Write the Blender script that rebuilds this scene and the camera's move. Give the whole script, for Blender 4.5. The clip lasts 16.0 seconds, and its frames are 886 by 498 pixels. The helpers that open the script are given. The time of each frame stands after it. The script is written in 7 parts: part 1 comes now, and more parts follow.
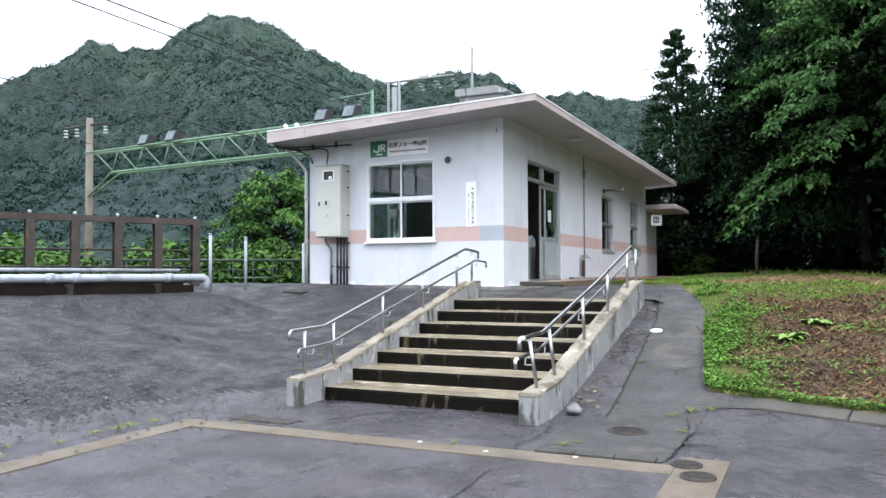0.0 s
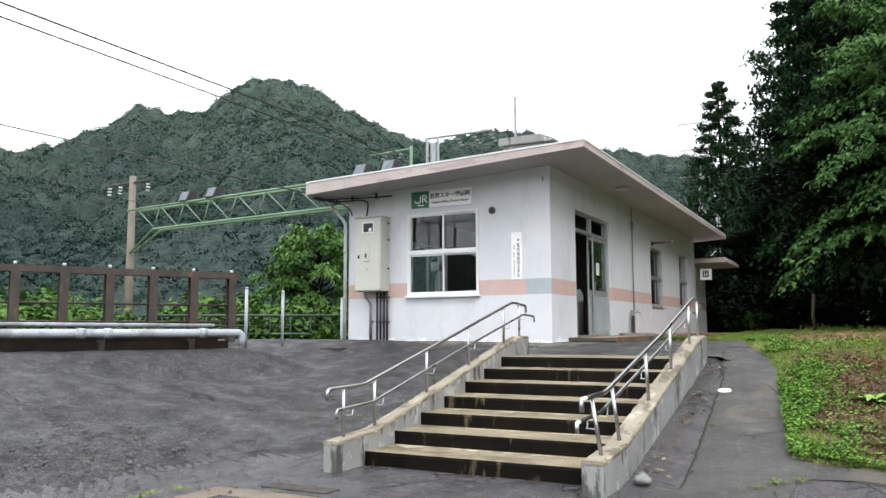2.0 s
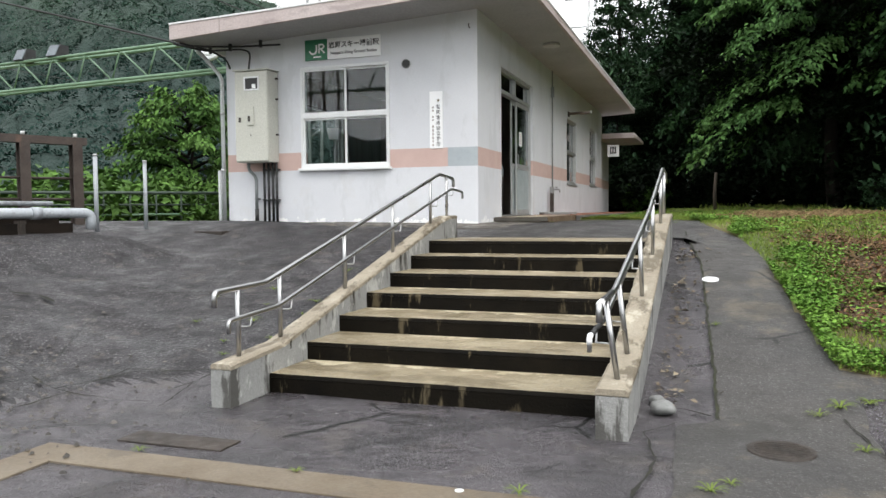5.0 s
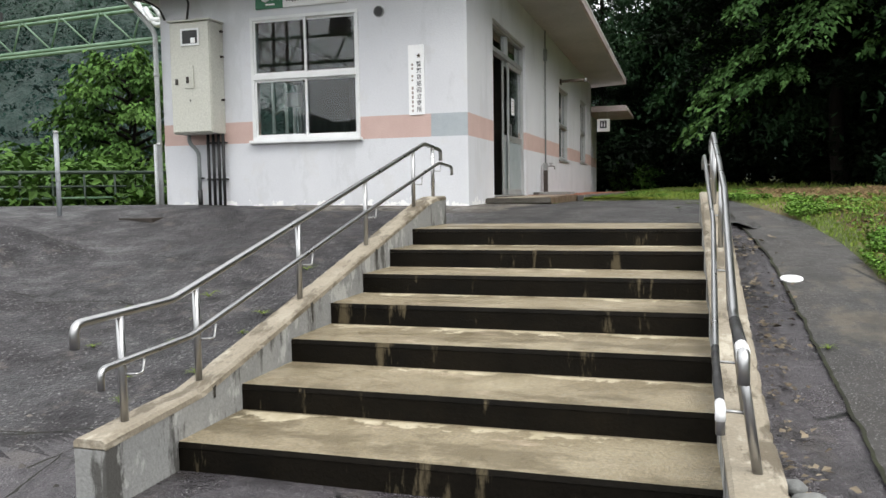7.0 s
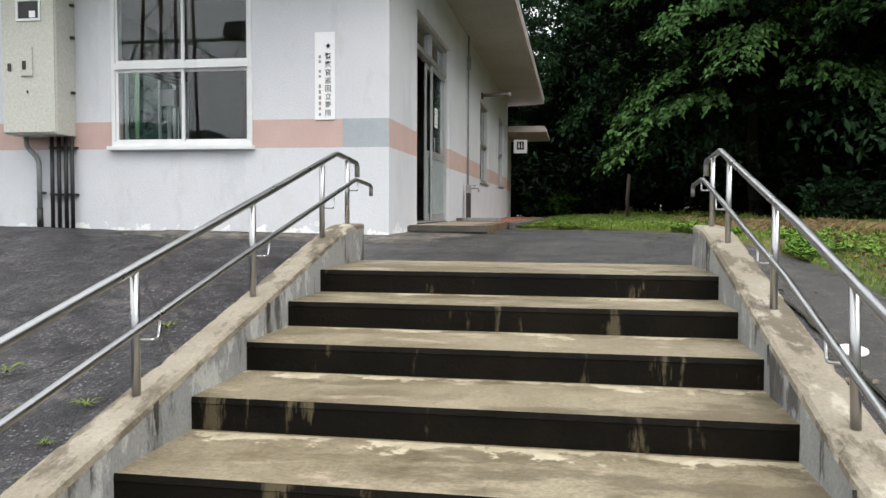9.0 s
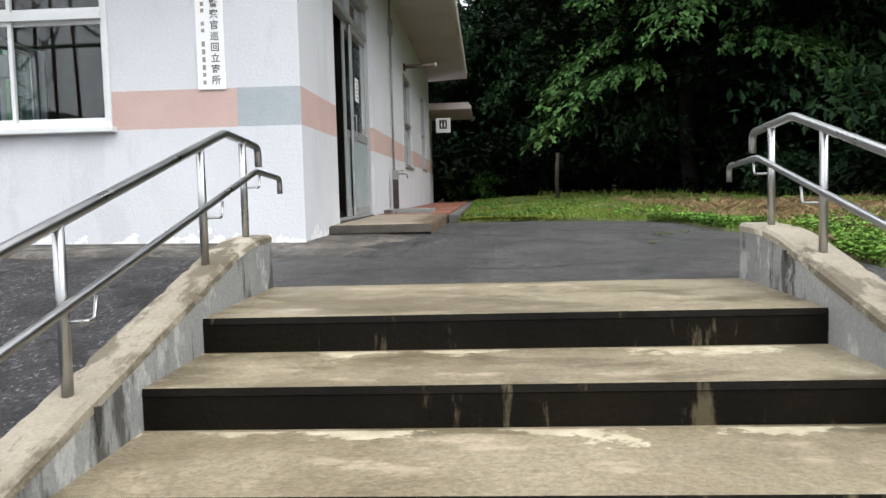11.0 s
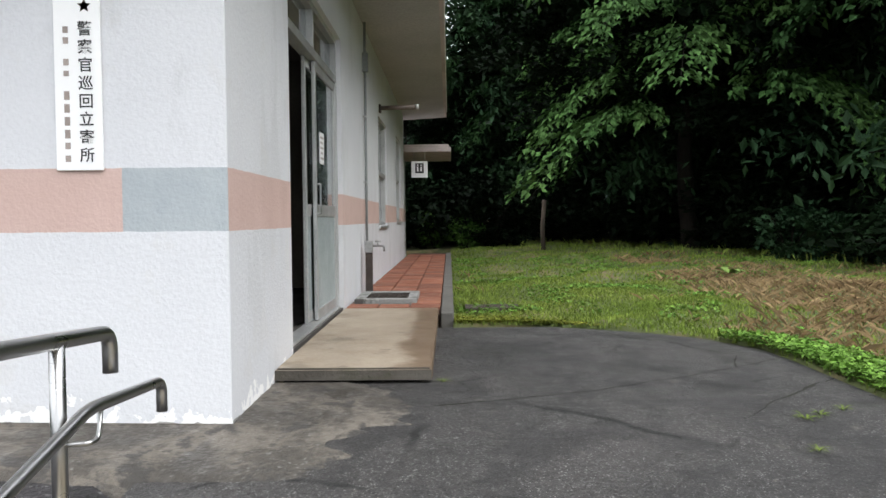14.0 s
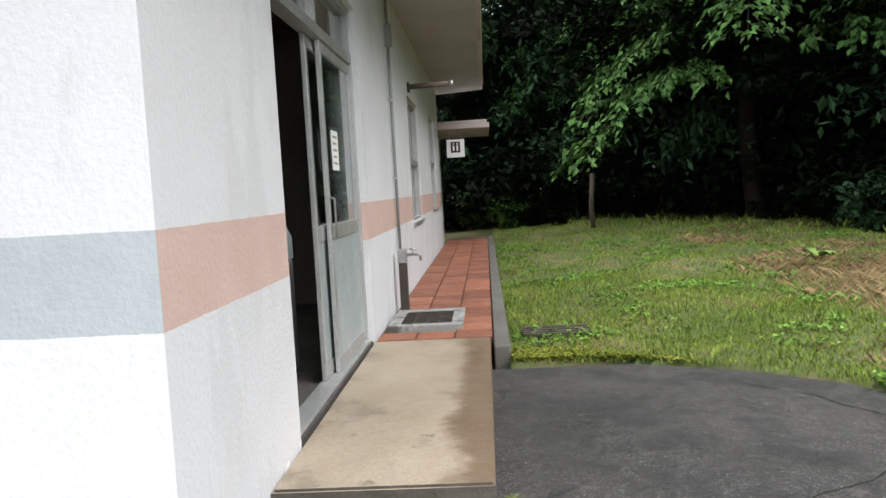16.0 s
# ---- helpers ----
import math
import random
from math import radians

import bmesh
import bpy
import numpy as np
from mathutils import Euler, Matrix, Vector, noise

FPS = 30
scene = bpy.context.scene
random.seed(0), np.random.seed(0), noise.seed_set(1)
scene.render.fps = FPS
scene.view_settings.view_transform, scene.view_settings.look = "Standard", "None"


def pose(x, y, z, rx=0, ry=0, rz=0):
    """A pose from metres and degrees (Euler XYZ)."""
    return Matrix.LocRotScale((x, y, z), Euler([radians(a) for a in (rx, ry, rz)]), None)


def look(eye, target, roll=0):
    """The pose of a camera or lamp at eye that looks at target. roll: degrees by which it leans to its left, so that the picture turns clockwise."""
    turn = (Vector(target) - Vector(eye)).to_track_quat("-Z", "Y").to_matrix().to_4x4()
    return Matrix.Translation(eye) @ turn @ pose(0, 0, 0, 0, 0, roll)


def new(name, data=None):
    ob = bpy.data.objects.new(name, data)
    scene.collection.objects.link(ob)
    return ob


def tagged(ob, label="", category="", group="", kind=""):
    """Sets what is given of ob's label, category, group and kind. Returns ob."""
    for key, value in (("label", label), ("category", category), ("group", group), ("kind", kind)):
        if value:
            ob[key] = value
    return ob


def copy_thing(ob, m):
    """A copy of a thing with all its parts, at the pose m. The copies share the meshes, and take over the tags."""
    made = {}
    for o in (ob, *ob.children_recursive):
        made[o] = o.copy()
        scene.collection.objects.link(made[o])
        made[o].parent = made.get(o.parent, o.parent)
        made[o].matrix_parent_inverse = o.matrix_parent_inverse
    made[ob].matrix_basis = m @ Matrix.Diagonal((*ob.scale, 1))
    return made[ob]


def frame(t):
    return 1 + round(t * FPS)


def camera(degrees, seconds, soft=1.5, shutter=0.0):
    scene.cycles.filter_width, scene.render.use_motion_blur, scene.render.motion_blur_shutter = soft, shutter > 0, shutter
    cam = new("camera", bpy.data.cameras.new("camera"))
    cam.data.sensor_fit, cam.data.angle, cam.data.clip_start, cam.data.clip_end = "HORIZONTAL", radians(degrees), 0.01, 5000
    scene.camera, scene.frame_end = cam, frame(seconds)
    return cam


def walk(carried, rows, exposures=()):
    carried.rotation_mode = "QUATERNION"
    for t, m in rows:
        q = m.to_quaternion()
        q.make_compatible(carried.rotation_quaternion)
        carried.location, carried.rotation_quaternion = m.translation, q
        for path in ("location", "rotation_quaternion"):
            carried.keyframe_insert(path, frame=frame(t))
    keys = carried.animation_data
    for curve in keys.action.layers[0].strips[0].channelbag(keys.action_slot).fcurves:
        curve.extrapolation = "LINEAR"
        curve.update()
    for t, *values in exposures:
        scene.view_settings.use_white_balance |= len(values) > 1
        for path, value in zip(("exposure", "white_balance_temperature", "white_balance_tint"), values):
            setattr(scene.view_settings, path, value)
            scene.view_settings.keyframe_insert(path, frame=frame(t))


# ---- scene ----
cam = camera(58.8, 16.0)
PATH = [
    (0, (5.523, -14.544, 0.284), (4.671, -12.735, 0.342), -0.3),
    (0.5, (5.451, -14.522, 0.275), (4.636, -12.698, 0.355), 0.7),
    (1, (5.352, -14.445, 0.242), (4.51, -12.634, 0.35), 0.3),
    (1.5, (5.222, -14.282, 0.199), (4.33, -12.496, 0.33), 1.2),
    (2, (5.109, -13.991, 0.24), (4.178, -12.233, 0.444), -0.3),
    (2.5, (4.9, -13.775, 0.241), (4.189, -11.912, 0.39), -0.7),
    (3, (4.632, -13.423, 0.202), (3.936, -11.548, 0.227), -2.0),
    (3.5, (4.317, -13.076, 0.202), (3.602, -11.208, 0.16), -0.6),
    (4, (4.036, -12.771, 0.218), (3.361, -10.89, 0.146), -1.9),
    (4.2, (3.912, -12.602, 0.19), (3.241, -10.72, 0.106), -1.0),
    (6.3, (2.963, -10.746, 0.217), (2.368, -8.841, 0.089), -0.9),
    (6.5, (2.855, -10.48, 0.17), (2.291, -8.567, 0.033), -1.0),
    (7, (2.654, -9.95, 0.176), (2.075, -8.041, 0.03), -0.9),
    (7.5, (2.463, -9.461, 0.191), (1.951, -7.534, 0.031), -0.4),
    (8, (2.306, -8.965, 0.209), (1.841, -7.026, 0.063), 0.7),
    (8.5, (2.075, -8.487, 0.235), (1.657, -6.533, 0.136), 1.1),
    (8.7, (2.002, -8.3, 0.222), (1.623, -6.339, 0.129), 0.6),
    (10.8, (1.468, -6.301, 0.247), (1.324, -4.311, 0.109), 1.4),
    (11, (1.409, -6.102, 0.337), (1.3, -4.11, 0.196), -1.5),
    (11.5, (1.37, -5.675, 0.414), (1.3, -3.681, 0.275), -1.7),
    (12, (1.341, -5.295, 0.566), (1.237, -3.302, 0.431), -0.2),
    (12.5, (1.227, -4.905, 0.682), (1.149, -2.91, 0.561), -1.4),
    (13, (1.155, -4.497, 0.728), (1.072, -2.502, 0.626), -2.1),
    (13.5, (1.14, -4.139, 0.853), (1.0, -2.146, 0.763), -1.5),
    (14, (1.041, -3.706, 0.945), (1.025, -1.708, 0.87), -0.5),
    (14.5, (1.022, -3.345, 1.016), (1.087, -1.347, 0.943), -1.9),
    (15, (1.037, -2.96, 1.129), (1.027, -0.962, 1.025), -0.5),
    (15.5, (0.975, -2.55, 1.176), (0.933, -0.554, 1.055), -1.0),
    (16, (0.949, -2.203, 1.271), (0.834, -0.212, 1.119), -3.2),
]
walk(cam, [(t, look(eye, target, roll)) for t, eye, target, roll in PATH],
     exposures=[(0, 1.08, 5850, 12), (1.5, 0.97, 6200, 10), (2.5, 0.86, 6450, 10), (4, 0.83, 6500, 10), (7, 0.69, 6550, 10), (9, 0.71, 6500, 10), (11, 0.87, 6350, 10), (13, 0.86, 6350, 10), (14, 0.87, 6400, 10), (14.5, 1.0, 6450, 10), (16, 1.18, 6500, 10)])

# ---- light ----
world = bpy.data.worlds.new("overcast_sky")
scene.world = world
world.use_nodes = True
wn, wl = world.node_tree.nodes, world.node_tree.links
wn.clear()
sky = wn.new("ShaderNodeTexSky")
sky.sky_type, sky.sun_disc = "NISHITA", False
sky.sun_elevation, sky.sun_rotation = radians(58), radians(200)
sky.air_density, sky.dust_density, sky.ozone_density = 1.0, 6.0, 1.0
grey = wn.new("ShaderNodeHueSaturation")
grey.inputs["Saturation"].default_value = 0.16
wbg = wn.new("ShaderNodeBackground")
wbg.inputs["Strength"].default_value = 0.13
wout = wn.new("ShaderNodeOutputWorld")
wl.new(sky.outputs[0], grey.inputs["Color"])
cloud = wn.new("ShaderNodeMix")
cloud.data_type = "RGBA"
cloud.inputs["Factor"].default_value = 0.8
cloud.inputs["B"].default_value = (9.6, 9.9, 10.2, 1)
wl.new(grey.outputs[0], cloud.inputs["A"])
wl.new(cloud.outputs["Result"], wbg.inputs["Color"])
wl.new(wbg.outputs[0], wout.inputs["Surface"])
sun_data = bpy.data.lights.new("sun", "SUN")
sun_data.energy, sun_data.angle, sun_data.color = 1.2, radians(40), (1.0, 0.97, 0.93)
sun = new("sun", sun_data)
sun.matrix_world = look((0, 0, 30), (-12.0, 7.0, 13.0))


# ---- materials ----
def material(name, a, b, big=0.8, fine=30.0, rough=(0.7, 0.95), bump=0.15, metal=0.0, stain=None, speck=0.0, stretch=(1, 1, 1), rnd=0.0, island=False, grainy=0.28, stain2=None, cracks=0.0):
    """Two colours mixed by a broad noise, fine grain, an optional stain (colour, scale, where it starts, how much, stretch), relief by the grain."""
    m = bpy.data.materials.new(name)
    m.use_nodes = True
    nt = m.node_tree
    N, L = nt.nodes, nt.links
    bs = N["Principled BSDF"]
    bs.inputs["Metallic"].default_value = metal
    geo = N.new("ShaderNodeNewGeometry")
    mp = N.new("ShaderNodeMapping")
    mp.inputs["Scale"].default_value = stretch
    L.new(geo.outputs["Position"], mp.inputs["Vector"])

    def nz(scale, detail=4.0, vec=None, rg=0.6):
        n = N.new("ShaderNodeTexNoise")
        n.inputs["Scale"].default_value, n.inputs["Detail"].default_value, n.inputs["Roughness"].default_value = scale, detail, rg
        L.new((vec or mp).outputs[0], n.inputs["Vector"])
        return n

    def ramp(src, lo, hi):
        r = N.new("ShaderNodeMapRange")
        r.inputs["From Min"].default_value, r.inputs["From Max"].default_value = lo, hi
        L.new(src, r.inputs["Value"])
        return r.outputs[0]

    def mix(f, c1, c2, kind="MIX"):
        x = N.new("ShaderNodeMix")
        x.data_type, x.blend_type = "RGBA", kind
        for sock, v in ((x.inputs["Factor"], f), (x.inputs["A"], c1), (x.inputs["B"], c2)):
            if isinstance(v, (float, int)):
                sock.default_value = v
            elif isinstance(v, tuple):
                sock.default_value = (*v, 1)
            else:
                L.new(v, sock)
        return x.outputs["Result"]

    broad, grain = nz(big), nz(fine, 3.0)
    col = mix(ramp(broad.outputs[0], 0.3, 0.7), a, b)
    col = mix(ramp(grain.outputs[0], 0.25, 0.75), mix(grainy, col, (0, 0, 0)), col)
    if speck:
        v = N.new("ShaderNodeTexVoronoi")
        v.inputs["Scale"].default_value = fine * 2.5
        L.new(mp.outputs[0], v.inputs["Vector"])
        col = mix(ramp(v.outputs["Color"], 0.75, 1.0), col, mix(speck, col, (0.5, 0.5, 0.48)))
    for st in [q for q in (stain, stain2) if q]:
        sc, ss, s0, samt, sst = st
        sm = N.new("ShaderNodeMapping")
        sm.inputs["Scale"].default_value = sst
        L.new(geo.outputs["Position"], sm.inputs["Vector"])
        f = ramp(nz(ss, 6.0, sm, 0.68).outputs[0], s0, s0 + 0.06)
        g = N.new("ShaderNodeMath")
        g.operation = "MULTIPLY"
        L.new(f, g.inputs[0])
        g.inputs[1].default_value = samt
        col = mix(g.outputs[0], col, sc)
    if cracks:
        warp = N.new("ShaderNodeMix")
        warp.data_type = "RGBA"
        warp.inputs["Factor"].default_value = 0.12
        L.new(mp.outputs[0], warp.inputs["A"])
        L.new(nz(1.7).outputs["Color"], warp.inputs["B"])
        v = N.new("ShaderNodeTexVoronoi")
        v.feature = "DISTANCE_TO_EDGE"
        v.inputs["Scale"].default_value = cracks
        L.new(warp.outputs["Result"], v.inputs["Vector"])
        line = ramp(v.outputs["Distance"], 0.012, 0.004)
        g = N.new("ShaderNodeMath")
        g.operation = "MULTIPLY"
        L.new(line, g.inputs[0])
        L.new(ramp(nz(0.9, 2.0).outputs[0], 0.50, 0.56), g.inputs[1])
        col = mix(g.outputs[0], col, (0.012, 0.012, 0.011))
    if rnd:
        if island:
            rs = geo.outputs["Random Per Island"]
        else:
            rs = N.new("ShaderNodeObjectInfo").outputs["Random"]
        hs = N.new("ShaderNodeHueSaturation")
        vr = N.new("ShaderNodeMapRange")
        vr.inputs["To Min"].default_value, vr.inputs["To Max"].default_value = 1 - rnd, 1 + rnd
        L.new(rs, vr.inputs["Value"])
        L.new(vr.outputs[0], hs.inputs["Value"])
        L.new(col, hs.inputs["Color"])
        col = hs.outputs[0]
    L.new(col, bs.inputs["Base Color"])
    rr = N.new("ShaderNodeMapRange")
    rr.inputs["From Min"].default_value, rr.inputs["From Max"].default_value = 0.35, 0.65
    rr.inputs["To Min"].default_value, rr.inputs["To Max"].default_value = rough
    L.new(nz(big * 2.3).outputs[0], rr.inputs["Value"])
    L.new(rr.outputs[0], bs.inputs["Roughness"])
    if bump:
        bp = N.new("ShaderNodeBump")
        bp.inputs["Strength"].default_value, bp.inputs["Distance"].default_value = bump, 0.02
        L.new(grain.outputs[0], bp.inputs["Height"])
        if cracks:
            b2 = N.new("ShaderNodeBump")
            b2.inputs["Strength"].default_value, b2.inputs["Distance"].default_value = 0.7, 0.06
            L.new(nz(9.0, 5.0).outputs[0], b2.inputs["Height"])
            L.new(b2.outputs[0], bp.inputs["Normal"])
        L.new(bp.outputs[0], bs.inputs["Normal"])
    return m, mix, ramp, nz, geo, bs


def simple(*a, **k):
    return material(*a, **k)[0]


def wall_paint():
    """White render with a painted pink band between 0.9 and 1.2 m, grey-blue for its last half metre on the front."""
    m, mix, ramp, nz, geo, bs = material("painted_render", (0.715, 0.725, 0.75), (0.64, 0.65, 0.68), big=0.7, fine=42, rough=(0.75, 0.9), bump=0.22, grainy=0.07,
                                         stain=((0.52, 0.53, 0.54), 1.3, 0.54, 0.36, (1.2, 1.2, 0.5)), stain2=((0.60, 0.59, 0.57), 2.4, 0.56, 0.25, (1.0, 1.0, 0.9)))
    N, L = m.node_tree.nodes, m.node_tree.links
    base = bs.inputs["Base Color"].links[0].from_socket
    sep = N.new("ShaderNodeSeparateXYZ")
    L.new(geo.outputs["Position"], sep.inputs[0])

    def op(kind, p, q):
        n = N.new("ShaderNodeMath")
        n.operation = kind
        for i, v in enumerate((p, q)):
            if isinstance(v, (int, float)):
                n.inputs[i].default_value = v
            else:
                L.new(v, n.inputs[i])
        return n.outputs[0]
    wob = op("MULTIPLY", op("SUBTRACT", nz(14.0).outputs[0], 0.5), 0.012)
    z = op("ADD", sep.outputs[2], wob)
    x = op("ADD", sep.outputs[0], wob)
    band = op("MULTIPLY", op("GREATER_THAN", z, 0.9), op("LESS_THAN", z, 1.2))
    front = op("MULTIPLY", op("GREATER_THAN", x, -0.5), op("LESS_THAN", sep.outputs[1], 0.003))
    pink = mix(ramp(nz(3.0).outputs[0], 0.3, 0.7), (0.54, 0.385, 0.34), (0.60, 0.44, 0.395))
    blue = mix(ramp(nz(5.0).outputs[0], 0.3, 0.7), (0.36, 0.40, 0.43), (0.43, 0.47, 0.49))
    col = mix(band, base, mix(front, pink, blue))
    chip = op("MULTIPLY", op("GREATER_THAN", nz(3.2, 6.0).outputs[0], 0.47), op("LESS_THAN", op("ADD", sep.outputs[2], op("MULTIPLY", nz(6.0, 6.0).outputs[0], 0.45)), 0.27))
    col = mix(chip, col, (0.88, 0.88, 0.87))
    damp = op("LESS_THAN", op("ADD", sep.outputs[2], op("MULTIPLY", nz(5.0, 6.0).outputs[0], 0.10)), 0.035)
    col = mix(op("MULTIPLY", damp, 0.75), col, (0.16, 0.145, 0.125))
    L.new(col, bs.inputs["Base Color"])
    return m


def glass(name, tint=(0.9, 0.95, 0.95), rough=0.0):
    m = bpy.data.materials.new(name)
    m.use_nodes = True
    b = m.node_tree.nodes["Principled BSDF"]
    b.inputs["Base Color"].default_value = (*tint, 1)
    b.inputs["Roughness"].default_value = rough
    b.inputs["Transmission Weight"].default_value = 1.0
    b.inputs["IOR"].default_value = 1.45
    return m


def leafy(name, a, b, rough=0.55, big=0.5, rnd=0.45, spec=0.14):
    m, mix, ramp, nz, geo, bs = material(name, a, b, big=big, fine=6, rough=(rough, rough + 0.2), bump=0, rnd=rnd, island=True)
    bs.inputs["Specular IOR Level"].default_value = spec
    return m


PAINT = wall_paint()
ASPHALT = simple("wet_asphalt", (0.060, 0.054, 0.061), (0.112, 0.099, 0.108), big=0.45, fine=75, rough=(0.09, 0.55), bump=0.7, speck=0.6, grainy=0.6, cracks=0.7,
                 stain2=((0.030, 0.028, 0.030), 1.5, 0.50, 0.6, (1, 1, 1)),
                 stain=((0.10, 0.088, 0.080), 2.6, 0.56, 0.5, (1, 1, 1)))
BANKMAT = simple("rough_old_asphalt", (0.019, 0.0168, 0.0195), (0.045, 0.039, 0.043), big=0.9, fine=34, rough=(0.4, 0.85), bump=1.0, speck=0.5, grainy=0.7, cracks=0.9,
                 stain2=((0.010, 0.009, 0.010), 3.2, 0.53, 0.85, (1, 1, 1)),
                 stain=((0.10, 0.086, 0.076), 4.0, 0.58, 0.6, (1, 1, 1)))
MATTE_BLACK = simple("tarred_rusty_trough", (0.007, 0.006, 0.005), (0.022, 0.016, 0.012), big=2, fine=30, rough=(0.8, 0.95), bump=0.3)
MATTE_BLACK.node_tree.nodes["Principled BSDF"].inputs["Specular IOR Level"].default_value = 0.1
ASPHALT_TOP = simple("patched_asphalt", (0.042, 0.040, 0.039), (0.077, 0.071, 0.068), big=0.8, fine=75, rough=(0.35, 0.85), bump=0.9, speck=0.6, grainy=0.6, cracks=0.8,
                     stain2=((0.024, 0.023, 0.023), 2.0, 0.51, 0.6, (1, 1, 1)),
                     stain=((0.12, 0.11, 0.098), 7.0, 0.62, 0.6, (1, 1, 1)))
PATHMAT = simple("worn_path_surface", (0.042, 0.040, 0.039), (0.074, 0.068, 0.063), big=0.7, fine=60, rough=(0.55, 0.9), bump=0.4, speck=0.4, grainy=0.4, cracks=0.6, stain2=((0.035, 0.034, 0.03), 1.0, 0.53, 0.6, (1, 1, 1)),
                 stain=((0.125, 0.105, 0.078), 1.2, 0.54, 0.6, (1, 1, 1)))
GRASSKERB = simple("weathered_kerb_stone", (0.060, 0.052, 0.042), (0.105, 0.094, 0.076), big=2.2, fine=45, rough=(0.6, 0.9), bump=0.4, stain=((0.05, 0.05, 0.03), 2.5, 0.53, 0.7, (1, 1, 1)))
GRASSKERB_DARK = simple("dark_mossy_slab", (0.035, 0.034, 0.030), (0.065, 0.06, 0.048), big=3, fine=45, rough=(0.6, 0.9), bump=0.4, stain=((0.09, 0.10, 0.03), 4, 0.57, 0.7, (1, 1, 1)))
KERBMAT = simple("stained_concrete_strip", (0.125, 0.095, 0.062), (0.20, 0.165, 0.12), big=1.2, fine=45, rough=(0.6, 0.9), bump=0.3,
                 stain=((0.09, 0.075, 0.055), 2.2, 0.53, 0.6, (1, 1, 1)))


def tread_stone():
    """Brown mossy concrete; towards the back of each tread the top skin has peeled off pale in ragged flakes."""
    m, mix, ramp, nz, geo, bs = material("mossy_concrete_tread", (0.235, 0.188, 0.112), (0.385, 0.325, 0.215), big=1.6, fine=55, grainy=0.5, rough=(0.28, 0.75), bump=0.35, speck=0.25,
                                         stain2=((0.105, 0.082, 0.044), 1.3, 0.505, 0.7, (0.6, 1.3, 1)), stain=((0.44, 0.355, 0.26), 3.4, 0.58, 0.55, (0.7, 1.4, 1)))
    N, L = m.node_tree.nodes, m.node_tree.links
    base = bs.inputs["Base Color"].links[0].from_socket
    sep = N.new("ShaderNodeSeparateXYZ")
    L.new(geo.outputs["Position"], sep.inputs[0])
    prev = sep.outputs[1]
    for kind, v in (("ADD", 6.54 + 0.02), ("DIVIDE", 0.628), ("FRACT", 0.0)):
        n = N.new("ShaderNodeMath")
        n.operation = kind
        L.new(prev, n.inputs[0])
        n.inputs[1].default_value = v
        prev = n.outputs[0]
    wob = N.new("ShaderNodeMath")
    wob.operation = "MULTIPLY_ADD"
    L.new(nz(2.6, 6.0, None, 0.68).outputs[0], wob.inputs[0])
    wob.inputs[1].default_value = 1.9
    L.new(prev, wob.inputs[2])
    below = N.new("ShaderNodeMath")
    below.operation = "LESS_THAN"
    L.new(sep.outputs[1], below.inputs[0])
    below.inputs[1].default_value = -2.78
    peel = N.new("ShaderNodeMath")
    peel.operation = "MULTIPLY"
    L.new(ramp(wob.outputs[0], 1.85, 1.91), peel.inputs[0])
    L.new(below.outputs[0], peel.inputs[1])
    col = mix(peel.outputs[0], base, mix(ramp(nz(9.0).outputs[0], 0.35, 0.65), (0.40, 0.345, 0.23), (0.55, 0.49, 0.36)))
    L.new(col, bs.inputs["Base Color"])
    return m


TREAD = tread_stone()
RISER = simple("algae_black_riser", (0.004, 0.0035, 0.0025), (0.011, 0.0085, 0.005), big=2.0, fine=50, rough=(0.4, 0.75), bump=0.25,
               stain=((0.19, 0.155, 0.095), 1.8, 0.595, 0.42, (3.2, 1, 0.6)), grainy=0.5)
GRIME = simple("run_off_grime", (0.022, 0.020, 0.016), (0.075, 0.068, 0.055), big=9, fine=50, rough=(0.6, 0.9), bump=0.2)
SIDEWALL = simple("weathered_concrete", (0.23, 0.235, 0.23), (0.36, 0.36, 0.345), big=1.4, fine=55, rough=(0.6, 0.9), bump=0.3, stain2=((0.52, 0.52, 0.49), 3.0, 0.56, 0.6, (1.4, 1.4, 0.8)),
                  stain=((0.045, 0.042, 0.036), 1.5, 0.545, 0.85, (2.4, 2.4, 0.6)))
COPING = simple("lichened_coping", (0.27, 0.23, 0.17), (0.40, 0.355, 0.275), big=2.0, fine=60, rough=(0.6, 0.9), bump=0.35,
                stain=((0.10, 0.080, 0.052), 2.6, 0.51, 0.8, (1.6, 0.6, 1)), stain2=((0.66, 0.61, 0.50), 3.5, 0.58, 0.4, (1, 0.5, 1)))
